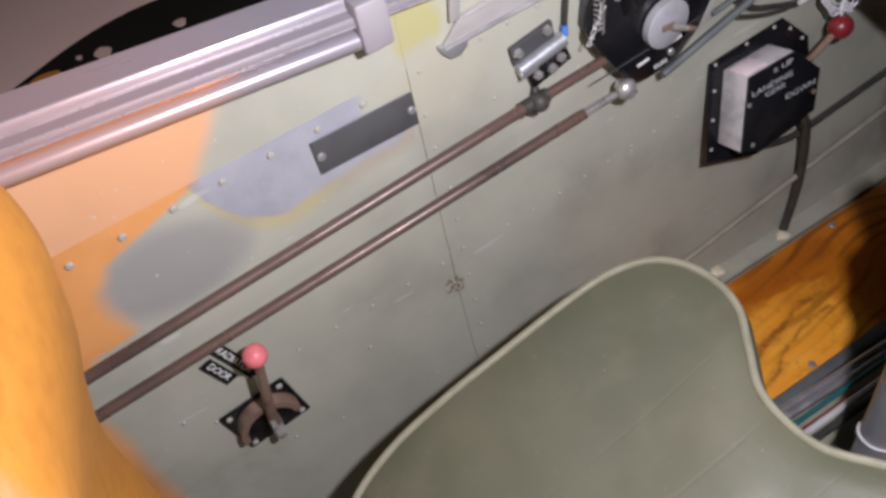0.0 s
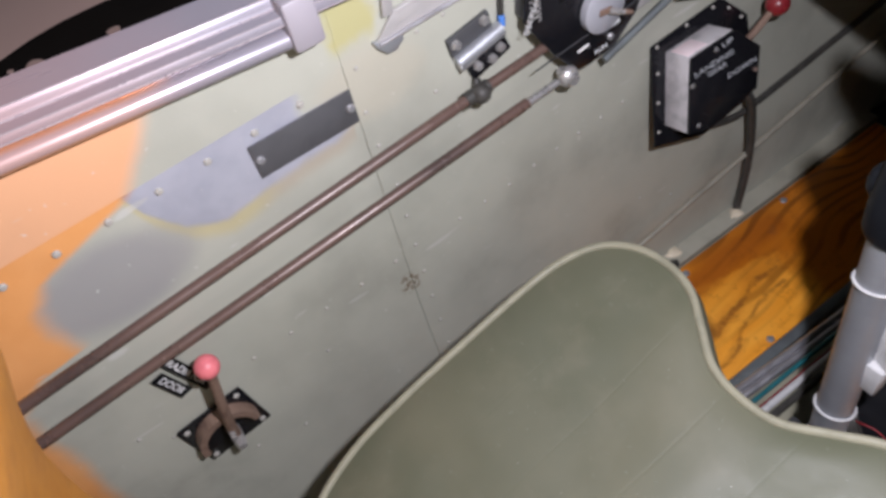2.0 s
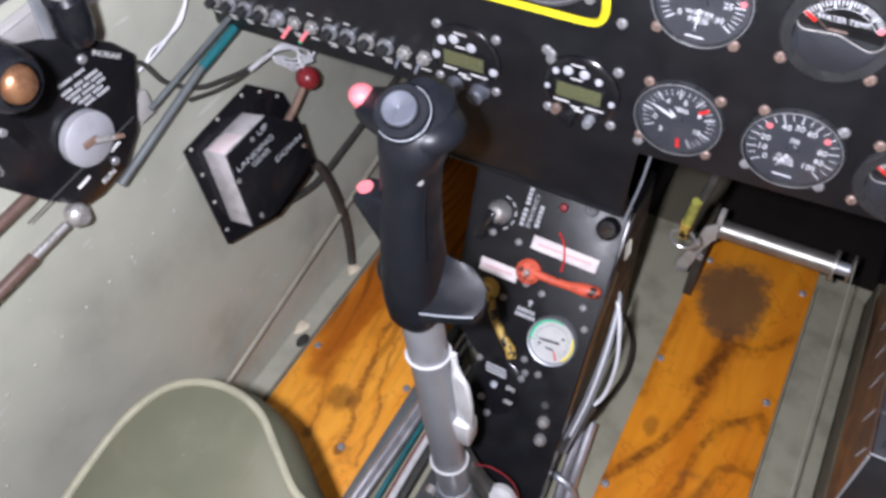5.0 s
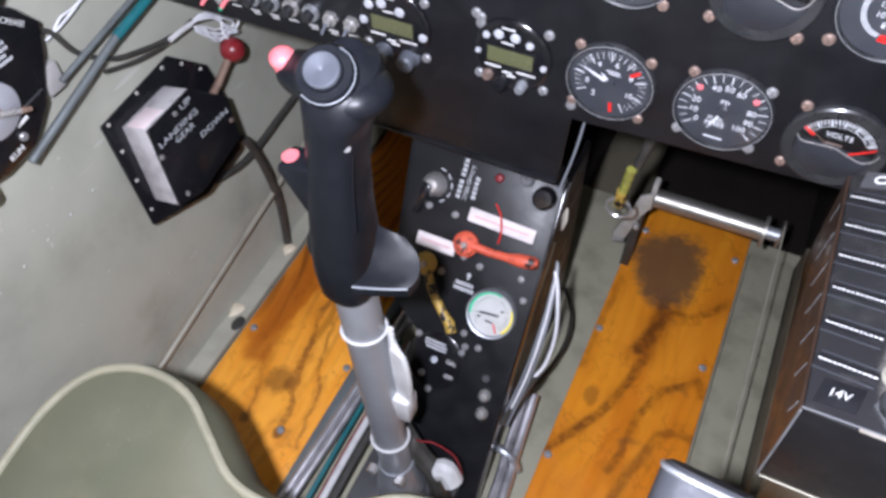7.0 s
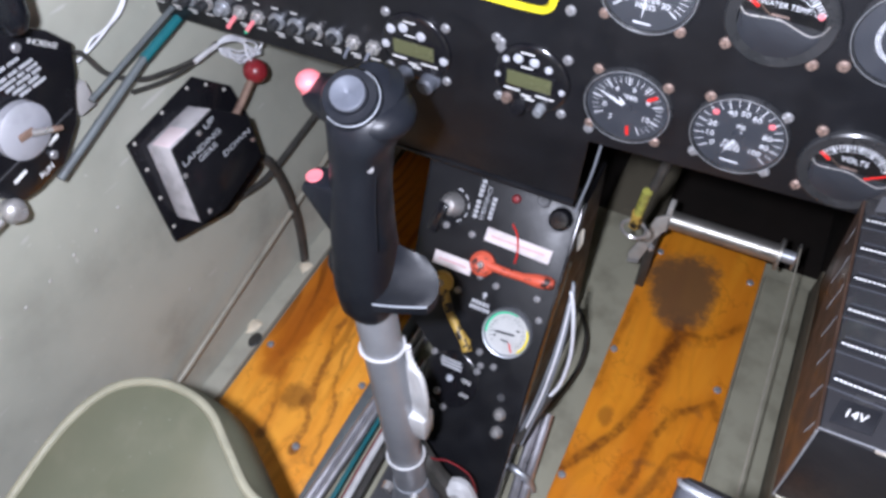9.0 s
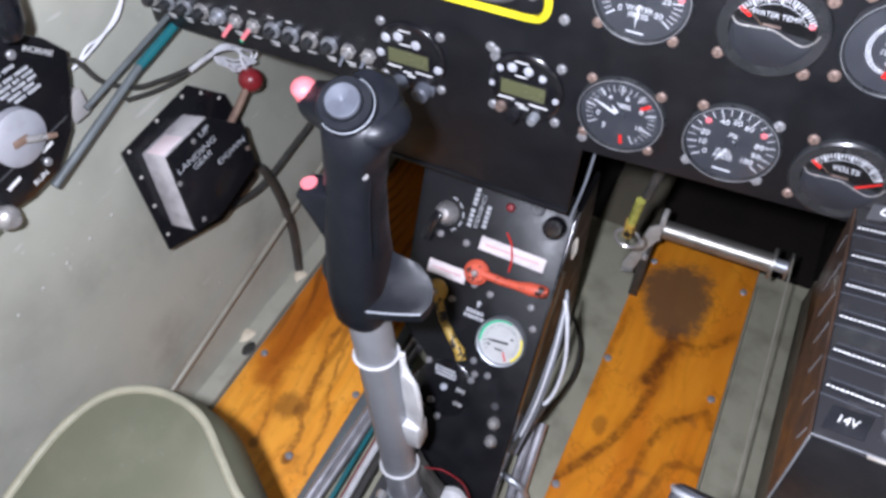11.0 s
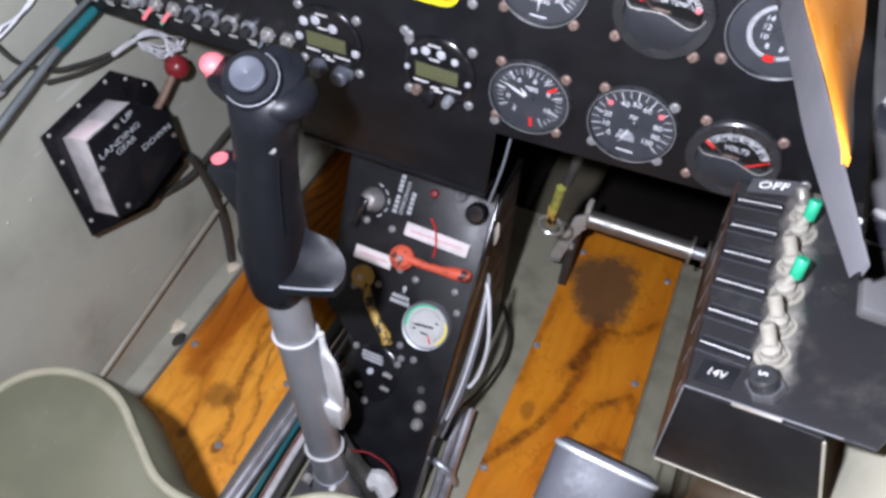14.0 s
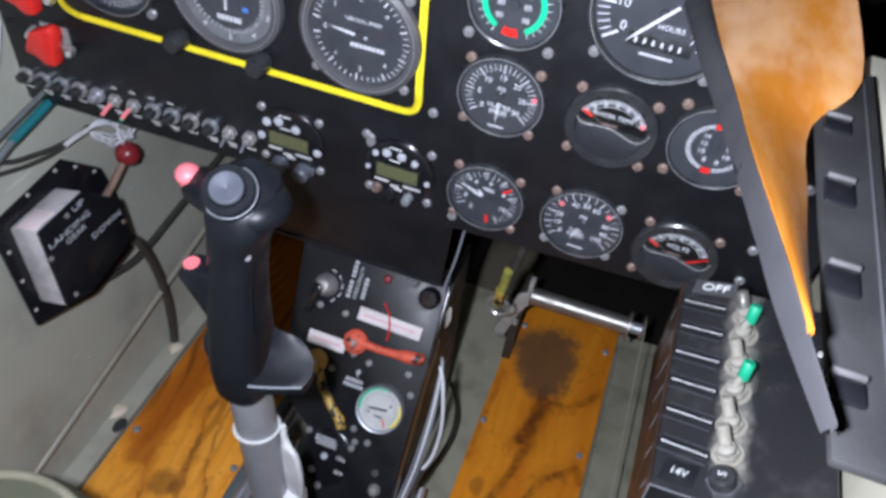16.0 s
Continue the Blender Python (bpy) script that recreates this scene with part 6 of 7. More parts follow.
bm = bmesh.new()
prof = smooth_path([(-0.722, 0.18, 0), (-0.7235, 0.28, 0), (-0.724, 0.36, 0), (-0.719, 0.44, 0), (-0.701, 0.505, 0), (-0.680, 0.56, 0), (-0.670, 0.61, 0), (-0.676, 0.67, 0), (-0.695, 0.74, 0)], 5)
prev = None
for q in prof:
    yf, z = q.x, q.y
    ring = []
    for x, dy in ((-0.330, -0.075), (-0.345, -0.05), (-0.350, -0.028), (-0.349, -0.007), (-0.340, 0.003), (-0.315, 0.004), (-0.28, -0.004), (-0.22, -0.014), (SX, -0.018), (-0.07, -0.014), (-0.01, -0.004), (0.025, 0.004), (0.044, 0.002), (0.056, -0.009), (0.060, -0.028), (0.055, -0.05), (0.040, -0.075)):
        ring.append(bm.verts.new((x, yf + dy + 0.012, z)))
    if prev:
        for k in range(len(ring)):
            bm.faces.new((prev[k], prev[(k + 1) % len(ring)], ring[(k + 1) % len(ring)], ring[k]))
    else:
        bm.faces.new(ring)
    prev = ring
bm.faces.new(prev)
part("backrest", bm, BACKREST, seat, "padded backrest, its side sprayed orange")

# ---- control stick ----
stick = thing("control_stick", Matrix.Translation((-0.111, -0.185, 0.0)), "grey stick with a black pistol grip and pink buttons", "control stick")
INV = Matrix.Translation((0.111, 0.185, 0.0))
def sp_(name, bm, mat, label=""):
    bmesh.ops.transform(bm, matrix=INV, verts=bm.verts)
    return part(name, bm, mat, stick, label)
S0, S1 = Vector((-0.1110, -0.1850, 0.0)), Vector((-0.1465, -0.1585, 0.385))
ax = lambda z: S0 + (S1 - S0) * (z / 0.385)
sp_("shaft", rod(bmesh.new(), ax(0.10), ax(0.385), 0.0158, seg=32), SHAFT)
sp_("socket", rod(rod(bmesh.new(), ax(-0.004), ax(0.070), 0.024, seg=24), ax(0.070), ax(0.112), 0.024, 0.0172, seg=24), SATIN, "dull metal socket at the stick foot")
for s in (-1, 1):
    sp_("bolt", turned([(0, 0.008), (0.005, 0.008), (0.005, 0.0)], 6, axes_pose(ax(0.118) + Vector((0.014 * s, -0.0155, 0)), (1, 0, 0), (0, 0, 1))), STEEL)
for z in (0.322, 0.158):
    p, d = ax(z), (S1 - S0).normalized()
    m = Matrix.Translation(p) @ frame_for(d + Vector((0.0, 0.12, 0)))
    sp_("cable_tie", tube(bmesh.new(), [m @ Vector((0.0172 * math.cos(2 * math.pi * k / 28), 0.0172 * math.sin(2 * math.pi * k / 28), 0)) for k in range(28)], 0.0014, 8, True), NYLON, "white cable tie")
bm = bmesh.new()
sec = [(0.372, 0.0175, 0.0195, -0.1465, -0.1590), (0.378, 0.0200, 0.0225, -0.1470, -0.1580), (0.400, 0.0208, 0.0245, -0.1480, -0.1565), (0.425, 0.0200, 0.0242, -0.1485, -0.1545), (0.455, 0.0182, 0.0220, -0.1485, -0.1520), (0.485, 0.0172, 0.0208, -0.1480, -0.1485), (0.508, 0.0172, 0.0212, -0.1465, -0.1450), (0.520, 0.0190, 0.0230, -0.1450, -0.1420), (0.531, 0.0212, 0.0250, -0.1430, -0.1400), (0.540, 0.0214, 0.0250, -0.1430, -0.1390), (0.548, 0.0190, 0.0225, -0.1430, -0.1380), (0.553, 0.0120, 0.0150, -0.1430, -0.1380)]
prev, cap = None, None
for k, (z, rx, ry, cx, cy) in enumerate(sec):
    ring = []
    for j in range(32):
        a = 2 * math.pi * j / 32
        ca, sa = math.cos(a), math.sin(a)
        e = 0.82
        ring.append(bm.verts.new((cx + rx * math.copysign(abs(ca) ** e, ca), cy + ry * math.copysign(abs(sa) ** e, sa), z + (0.005 * sa if z > 0.525 else 0.0))))
    if prev:
        for j in range(32):
            bm.faces.new((prev[j], prev[(j + 1) % 32], ring[(j + 1) % 32], ring[j]))
    else:
        bm.faces.new(ring)
    prev = ring
bm.faces.new(prev)
sp_("grip", bm, RUBBER, "smooth black moulded grip")
hn = Vector((0.10, -0.50, 0.86)).normalized()
hm = Matrix.Translation((-0.1450, -0.1500, 0.5535)) @ frame_for(hn)
sp_("hat_base", turned([(0, 0.003), (0.0150, 0.003), (0.0170, 0.0), (0.0175, -0.012)], 36, hm), RUBBER)
sp_("hat_ring", tube(bmesh.new(), [hm @ Vector((0.0012 + 0.0160 * math.cos(radians(a)), -0.001 + 0.0160 * math.sin(radians(a)), 0.0030)) for a in range(-130, 75, 6)], 0.0004, 6), GREYTUBE, "bright half ring")
sp_("hat_collar", turned([(0, 0.0052), (0.0103, 0.0052), (0.0108, 0.0044), (0.0108, 0.001)], 36, hm), RUBBER)
hat = [(0.0098, 0.0050), (0.0098, 0.0072), (0.0092, 0.0080)]
for k in range(6):
    r = 0.0088 - 0.00135 * k
    hat += [(r, 0.0080 - 0.0001 * k), (r - 0.0005, 0.0072 - 0.0001 * k), (r - 0.0008, 0.0080 - 0.0001 * k)]
sp_("thumb_hat", turned(hat + [(0, 0.0070)], 40, hm), HATGREY, "ridged grey thumb disc")
sp_("head_lobe", ball(bmesh.new(), (-0.1360, -0.1385, 0.5375), 0.0215, 24, (1.0, 1.0, 0.58)), RUBBER)
sp_("horn", tube(bmesh.new(), [(-0.150, -0.138, 0.538), (-0.165, -0.135, 0.533), (-0.178, -0.132, 0.530), (-0.184, -0.131, 0.528)], lambda f: 0.018 - 0.0078 * f, 20), RUBBER)
sp_("push_button", ball(rod(bmesh.new(), (-0.183, -0.1325, 0.530), (-0.1838, -0.1345, 0.5395), 0.0074, seg=20), (-0.1838, -0.1347, 0.5400), 0.0080, 20, (1, 1, 0.8)), PINK, "faded red push button")
arm_ = sp_("side_bracket", plate([(0, 0.0), (-0.0208, 0.0415), (-0.0180, 0.0478), (0.004, 0.0525), (0.008, 0.0)], -0.009, 0.009, 0.002), RUBBER)
arm_.matrix_basis = Matrix.Translation((0.111, 0.185, 0)) @ axes_pose((-0.160, -0.158, 0.440), (1, 0, 0), (0, 0, 1)) @ Matrix.Translation((-0.111, -0.185, 0)) 
sp_("side_button", rod(bmesh.new(), (-0.1735, -0.1590, 0.4868), (-0.1740, -0.1590, 0.4900), 0.0054, seg=18), PINK, "faded red side button")
root = [(-0.1260, -0.1860, 0.4180), (-0.1195, -0.1760, 0.4270), (-0.1205, -0.1640, 0.4350), (-0.1250, -0.1500, 0.4400)]
edge = [(-0.0945, -0.1705, 0.4140), (-0.0913, -0.1625, 0.4180), (-0.0945, -0.1540, 0.4265), (-0.1060, -0.1490, 0.4360)]
sp_("palm_rest", ribbon(root, edge, 0.009, -0.0010), RUBBER, "flared palm rest")
# pale tube stands in for the highlight along the rest's lower edge
sp_("rest_glint", tube(bmesh.new(), [Vector(root[0]).lerp(Vector(edge[0]), k / 6) + Vector((0, -0.0004, -0.0010 * (1 - (k / 3 - 1) ** 2))) for k in range(7)], 0.0008, 6), GREYTUBE, "pale line drawing the highlight on the edge")
sp_("rear_lobe", ball(bmesh.new(), (-0.1660, -0.1560, 0.4080), 0.011, 16, (1, 1.2, 1.5)), RUBBER)
sp_("grip_screw", turned([(0, 0.0012), (0.0022, 0.001), (0.0025, 0.0)], 12, Matrix.Translation((-0.1325, -0.1590, 0.5130)) @ frame_for((0.5, -0.8, 0.3))), ALU)
sp_("rib_strip", hose([(-0.1285, -0.1690, 0.452), (-0.1290, -0.1660, 0.470), (-0.1295, -0.1625, 0.490), (-0.1290, -0.1590, 0.508)], 0.0004, 6, 8), RUBBER, "fine stippled strip")
sp_("plug", boxed((-0.1215, -0.1740, 0.205), (-0.1030, -0.1570, 0.240), 0.0025), NYLON, "white nylon plug beside the shaft")
for k in range(6):
    sp_("plug_lead", tube(bmesh.new(), smooth_path([(-0.1215 + 0.0006 * k, -0.157 - 0.0010 * k, 0.325 - 0.004 * k), (-0.1215 + 0.0027 * k, -0.158 - 0.0014 * k, 0.302), (-0.1200 + 0.0034 * k, -0.161 - 0.0014 * k, 0.272), (-0.1195 + 0.0030 * k, -0.164 - 0.0006 * k, 0.236)], 5), 0.0026, 8), NYLON)
sp_("shaft_plate", boxed((-0.150, -0.158, 0.19), (-0.1445, -0.125, 0.26), 0.002), SATIN)

# ---- centre console ----
CM = axes_pose((-0.1048, 0.0046, 0.2317), (1, 0, 0), (0, 0.638, 0.770))  # x right, y up the slope, z out
con = thing("centre_console", CM, "sloping black console panel between the foot boards", "console")
cl = lambda X, z: (X + 0.1048, (z - 0.2317) / 0.770)
co = [cl(-0.213, 0.295), cl(-0.058, 0.302), cl(-0.048, 0.05), cl(-0.050, 0.012), cl(-0.142, 0.012), cl(-0.150, 0.15), cl(-0.196, 0.175)]
part("panel_sheet", plate(co, -0.003, 0.0, 0.0008), BLACK, con)
part("side_flange", boxed((0.0485, -0.28, -0.03), (0.0515, 0.085, -0.001), 0.0006), GLOSSBLACK, con, "", pose(0, 0, 0, 0, 0, 1.6))
part("back_box", plate([cl(-0.205, 0.29), cl(-0.064, 0.295), cl(-0.056, 0.02), cl(-0.138, 0.02), cl(-0.146, 0.16), cl(-0.19, 0.18)], -0.045, -0.0035), GREYBOX, con)
part("side_cheek", plate([(-0.172, 0.010), (-0.172, -0.0075), (0.118, -0.0075), (0.118, 0.300), (0.064, 0.296)], -0.002, 0.002), DEEPBLACK, con, "", CM.inverted() @ axes_pose((-0.056, 0, 0), (0, 1, 0), (0, 0, 1)))
def cp(X, z, out=0.0):
    x, y = cl(X, z)
    return Matrix.Translation((x, y, out))
for X, z, mesh in ((-0.070, 0.221, SCREW_STEEL), (-0.062, 0.206, SCREW_STEEL), (-0.112, 0.219, SCREW_STEEL), (-0.130, 0.222, SCREW_STEEL), (-0.090, 0.158, SCREW_STEEL), (-0.103, 0.155, SCREW_STEEL), (-0.172, 0.197, SCREW_STEEL), (-0.148, 0.205, SCREW_STEEL), (-0.150, 0.25, SCREW_STEEL), (-0.178, 0.25, SCREW_STEEL), (-0.108, 0.165, SCREW_STEEL)):
    same_part("screw", mesh, con, cp(X, z))
for X, z in ((-0.0694, 0.1239), (-0.0668, 0.109)):
    part("dome_nut", turned([(0, 0.0075), (0.0036, 0.007), (0.0062, 0.004), (0.0066, 0.0)], 16, cp(X, z)), STEEL, con, "bright dome nut")
part("plug_hole", turned([(0, 0.001), (0.0035, 0.001), (0.0042, 0)], 16, cp(-0.0735, 0.137)), GREYBOX, con)
part("selector_knob", turned([(0, 0.014), (0.006, 0.013), (0.0095, 0.009), (0.0115, 0.004), (0.0125, 0.0)], 24, cp(-0.178, 0.2665)), STEEL, con, "bright rotary selector")
part("selector_arm", boxed((-0.0055, -0.025, 0.010), (0.0055, 0.006, 0.019), 0.0024), GLOSSBLACK, con, "", cp(-0.182, 0.2635) @ pose(0, 0, 0, 0, 0, -12))
bm = bmesh.new()
for k in range(5):
    a = radians(-50 + 31 * k)
    m = Matrix.Translation((0.017 * math.cos(a), 0.017 * math.sin(a), 0)) @ pose(0, 0, 0, 0, 0, math.degrees(a) - 90)
    vs = bmesh.ops.create_cube(bm, size=1, matrix=m @ Matrix.Diagonal((0.0055, 0.0014, 0.0005, 1)))
part("lettering", bm, MARK, con, "illegible white lettering", cp(-0.178, 0.2665), smooth=False)
writing("EMERGENCY", 0.0060, MARK, con, cp(-0.1455, 0.2760, 0.0001) @ pose(0, 0, 0, 0, 0, 88))
bars([(-0.0075, -0.0155 + 0.0048 * k, 0.0042, 0.0034) for k in range(4)] + [(-0.0075, 0.0058 + 0.0046 * k, 0.0042, 0.0034) for k in range(4)] + [(0.0075, -0.0125 + 0.0046 * k, 0.0042, 0.0034) for k in range(5)], con, cp(-0.1455, 0.2760), MARK)
part("warning_lamp", turned([(0, 0.005), (0.003, 0.0045), (0.0045, 0.002), (0.0045, 0)], 16, cp(-0.118, 0.2865)), DARKRED, con, "small dark red lamp")
part("knob", turned([(0, 0.014), (0.008, 0.0135), (0.0105, 0.010), (0.011, 0.0)], 24, cp(-0.0715, 0.2835)), GLOSSBLACK, con, "round black knob")
part("port", turned([(0.0035, 0.0015), (0.006, 0.0018), (0.0068, 0.0)], 20, cp(-0.092, 0.292)), GREYBOX, con)
part("placard", boxed((-0.0335, -0.0068, 0), (0.0335, 0.0068, 0.0006)), CARD, con, "white card placard", cp(-0.1035, 0.2540, 0.0004) @ pose(0, 0, 0, 0, 0, -1), smooth=False)
bars([(0, 0.0, 0.055, 0.0016)], con, cp(-0.1035, 0.2540, 0.0011), TAPEPRINT, "red_print", "faint red print")
part("placard", boxed((-0.0205, -0.0068, 0), (0.0205, 0.0068, 0.0006)), CARD, con, "white card placard", cp(-0.1610, 0.2243, 0.0004), smooth=False)
bars([(0, 0.0, 0.03, 0.0016)], con, cp(-0.1610, 0.2243, 0.0011), TAPEPRINT, "red_print", "faint red print")
part("shut_off_lever", turned([(0, 0.012), (0.009, 0.012), (0.0125, 0.009), (0.0125, 0.004), (0.008, 0.0)], 28, cp(-0.1300, 0.2330)), LEVER, con, "worn red shut-off lever")
bm = tube(bmesh.new(), [cp(-0.124, 0.234, 0.009).translation, cp(-0.105, 0.2335, 0.0085).translation, cp(-0.088, 0.2345, 0.009).translation, cp(-0.075, 0.236, 0.010).translation, cp(-0.062, 0.2372, 0.010).translation, cp(-0.0575, 0.2375, 0.010).translation], lambda f: 0.0042 if f < 0.45 else (0.0065 if f < 0.95 else 0.004), 14)
part("lever_arm", bm, LEVER, con, "worn red lever arm")
part("lever_bolt", turned([(0, 0.0165), (0.003, 0.016), (0.0042, 0.012)], 6, cp(-0.1300, 0.2330)), STEEL, con)
part("red_wire", hose([cp(-0.114, 0.268, 0.002).translation, cp(-0.106, 0.262, 0.006).translation, cp(-0.101, 0.250, 0.005).translation, cp(-0.101, 0.241, 0.003).translation], 0.0009, 6, 6), RED, con)
part("yellow_lever", turned([(0, 0.012), (0.008, 0.012), (0.0115, 0.009), (0.0115, 0.004), (0.007, 0.0)], 24, cp(-0.1640, 0.2080)), BRASS, con, "worn yellow lever boss")
bm = tube(bmesh.new(), [cp(-0.1600, 0.204, 0.009).translation, cp(-0.148, 0.190, 0.010).translation, cp(-0.133, 0.178, 0.011).translation, cp(-0.122, 0.171, 0.011).translation, cp(-0.1185, 0.165, 0.010).translation], lambda f: 0.0045 if f < 0.6 else 0.0055, 12)
part("yellow_arm", bm, CHIPPED, con, "chipped yellow lever arm")
part("yellow_bolt", turned([(0, 0.0155), (0.003, 0.015), (0.004, 0.012)], 6, cp(-0.1640, 0.2080)), STEEL, con)
part("arrow", plate([(-0.0012, -0.0035), (0.0012, -0.0035), (0.0012, 0.0005), (0.003, 0.0005), (0.0, 0.0042), (-0.003, 0.0005), (-0.0012, 0.0005)], 0, 0.0003), MARK, con, "", cp(-0.1200, 0.2085), smooth=False)
bars([(-0.0075 + 0.0038 * k, -0.008, 0.0030, 0.0038) for k in range(5)] + [(-0.0085 + 0.0036 * k, -0.0135, 0.0029, 0.0038) for k in range(6)], con, cp(-0.122, 0.208), MARK)
part("switch_disc", turned([(0, 0.002), (0.029, 0.002), (0.0305, 0.0012), (0.0305, 0)], 40, cp(-0.1285, 0.1350)), GLOSSBLACK, con, "black round switch plate")
part("switch_lever", tube(bmesh.new(), [cp(-0.1300, 0.1360, 0.002).translation, cp(-0.1270, 0.1390, 0.012).translation, cp(-0.1240, 0.1430, 0.022).translation], 0.0034, 10), GREYTUBE, con)
bars([(-0.004, 0.020, 0.022, 0.0022), (-0.003, 0.0165, 0.024, 0.0022), (-0.002, 0.013, 0.022, 0.0022), ], con, cp(-0.1285, 0.1350, 0.0021), MARK)
writing("OFF", 0.0056, WHITE, con, cp(-0.1100, 0.1265, 0.0022) @ pose(0, 0, 0, 0, 0, -4))
writing("ON", 0.0062, WHITE, con, cp(-0.1115, 0.1380, 0.0022) @ pose(0, 0, 0, 0, 0, -4))
for X, z in ((-0.138, 0.122), (-0.127, 0.111), (-0.104, 0.150), (-0.152, 0.152)):
    same_part("screw", SCREW_STEEL, con, cp(X, z, 0.002))
pg = thing("pressure_dial", CM @ cp(-0.087, 0.1885), "white pressure dial with coloured arcs on the console", "gauge")
part("case", turned([(0.0215, 0.004), (0.0225, 0.008), (0.0240, 0.0085), (0.0248, 0.006), (0.0248, 0)], 40), SATIN, pg)
part("dial_face", turned([(0, 0.0045), (0.0218, 0.0045)], 40), DIALWHITE, pg, "white dial")
part("green_band", arc(bmesh.new(), 0.0199, 0.0217, -105, 15, 0.005), GREENARC, pg, "green arc", smooth=False)
part("yellow_band", arc(bmesh.new(), 0.0199, 0.0217, 62, 135, 0.005), YELLOW, pg, "yellow arc", smooth=False)
part("scale_marks", ticks(bmesh.new(), 0.0150, 0.0180, -130, 130, 21, 0.0005, 0.005), DIAL, pg, smooth=False)
needle(0.0150, 0.008, 0.0011, -97, 0.0056, DIAL, pg)
part("limit_mark", boxed((-0.0007, 0.010, 0), (0.0007, 0.0195, 0.0004)), RED, pg, "red mark", pose(0, 0, 0.0052, 0, 0, -150), smooth=False)
bars([(0.0, -0.008, 0.008, 0.0016), (-0.011, -0.006, 0.003, 0.002), (0.010, 0.006, 0.003, 0.002)], pg, pose(0, 0, 0.0048), DIAL, label="illegible black lettering")
part("glass", turned([(0, 0.0078), (0.0222, 0.0078)], 32), GLASS, pg)

# ---- wires, pipes and pedals round the console ----
for k in range(3):
    o = 0.0034 * k
    tagged(part("grey_wire", hose([(-0.040, 0.000, 0.262), (-0.038 + 0.3 * o, -0.008, 0.25), (-0.037 + 0.7 * o, -0.030, 0.205), (-0.040 + o, -0.056, 0.150), (-0.046 + o, -0.078, 0.105), (-0.049 + o, -0.088, 0.085)], 0.0014), GREYTUBE if k != 1 else WIRE), "pale wire drooping beside the console", "wire", "console wires")
tagged(part("white_loop", hose([(-0.039, -0.006, 0.255), (-0.031, -0.016, 0.238), (-0.023, -0.030, 0.195), (-0.024, -0.044, 0.158), (-0.031, -0.054, 0.140)], 0.0019), WIRE), "white wire loop beside the console", "wire")
tagged(part("loop_end", hose([(-0.030, -0.053, 0.142), (-0.036, -0.064, 0.122), (-0.044, -0.078, 0.10), (-0.048, -0.088, 0.085)], 0.0042), CABLE), "black sleeve on the end of the wire loop", "sleeve")
tagged(part("dark_hose", hose([(-0.062, -0.06, 0.02), (-0.049, -0.032, 0.036), (-0.036, -0.012, 0.047), (-0.028, 0.018, 0.050), (-0.024, 0.052, 0.050), (-0.031, 0.090, 0.046), (-0.050, 0.126, 0.035), (-0.075, 0.15, 0.02)], 0.0022), CABLE), "dark rubber hose beside the console", "hose")
for k in range(2):
    tagged(part("floor_pipe", hose([(-0.045 + 0.011 * k, -0.02, 0.035), (-0.040 + 0.011 * k, -0.08, 0.018), (-0.033 + 0.011 * k, -0.16, 0.012), (-0.030 + 0.011 * k, -0.4, 0.010)], 0.0052), ALU), "bright aluminium pipe along the floor", "pipe", "floor pipes")
tagged(part("pipe_clamp", hose([(-0.052, -0.088, 0.02), (-0.044, -0.094, 0.032), (-0.028, -0.096, 0.026), (-0.020, -0.097, 0.006)], 0.0042), SATIN), "grey strap clamp over the pipes", "clamp")
PIPELINE = [(-0.214, 0.04, 0.020), (-0.2205, -0.11, 0.022), (-0.2265, -0.215, 0.022), (-0.236, -0.36, 0.020)]
for k in range(2):
    tagged(part("side_pipe", hose([(x + 0.0092 * k - 0.0046, y, z) for x, y, z in PIPELINE], 0.0046, 12, 16), ALU), "bright aluminium pipe beside the foot board", "pipe", "pipes beside the board")
for mt, dx, r, what in ((TEAL, 0.0, 0.0028, "teal wire along the floor"), (DARKRED, 0.009, 0.0012, "thin red wire along the floor"), (NYLON, 0.014, 0.0040, "white sleeved wire along the floor"), (CABLE, 0.024, 0.0045, "black cable along the floor")):
    tagged(part("loom_wire", hose([(-0.203 + dx, -0.02, 0.034), (-0.205 + dx, -0.11, 0.030), (-0.2055 + dx, -0.17, 0.030), (-0.206 + dx, -0.27, 0.024)], r), mt), what, "wire", "floor loom")
tagged(part("black_sleeve", hose([(-0.150, -0.125, 0.060), (-0.130, -0.148, 0.118), (-0.1172, -0.158, 0.124), (-0.103, -0.162, 0.108), (-0.086, -0.166, 0.088), (-0.075, -0.175, 0.050)], 0.0105), CABLE), "black sleeved cable at the stick foot", "cable")
tagged(part("white_sleeve", hose([(-0.084, -0.164, 0.096), (-0.076, -0.162, 0.100), (-0.066, -0.166, 0.088)], 0.0105), NYLON), "white plug on the sleeved cable", "plug")
tagged(part("red_lead", hose([(-0.118, -0.150, 0.118), (-0.1068, -0.158, 0.132), (-0.0904, -0.155, 0.135), (-0.070, -0.155, 0.125), (-0.060, -0.160, 0.105)], 0.0009), DARKRED), "thin red lead by the stick foot", "wire")
tagged(part("stick_bracket", boxed((-0.165, -0.225, -0.008), (-0.065, -0.150, 0.05), 0.004), GREYBOX), "grey metal bracket at the stick foot", "bracket")

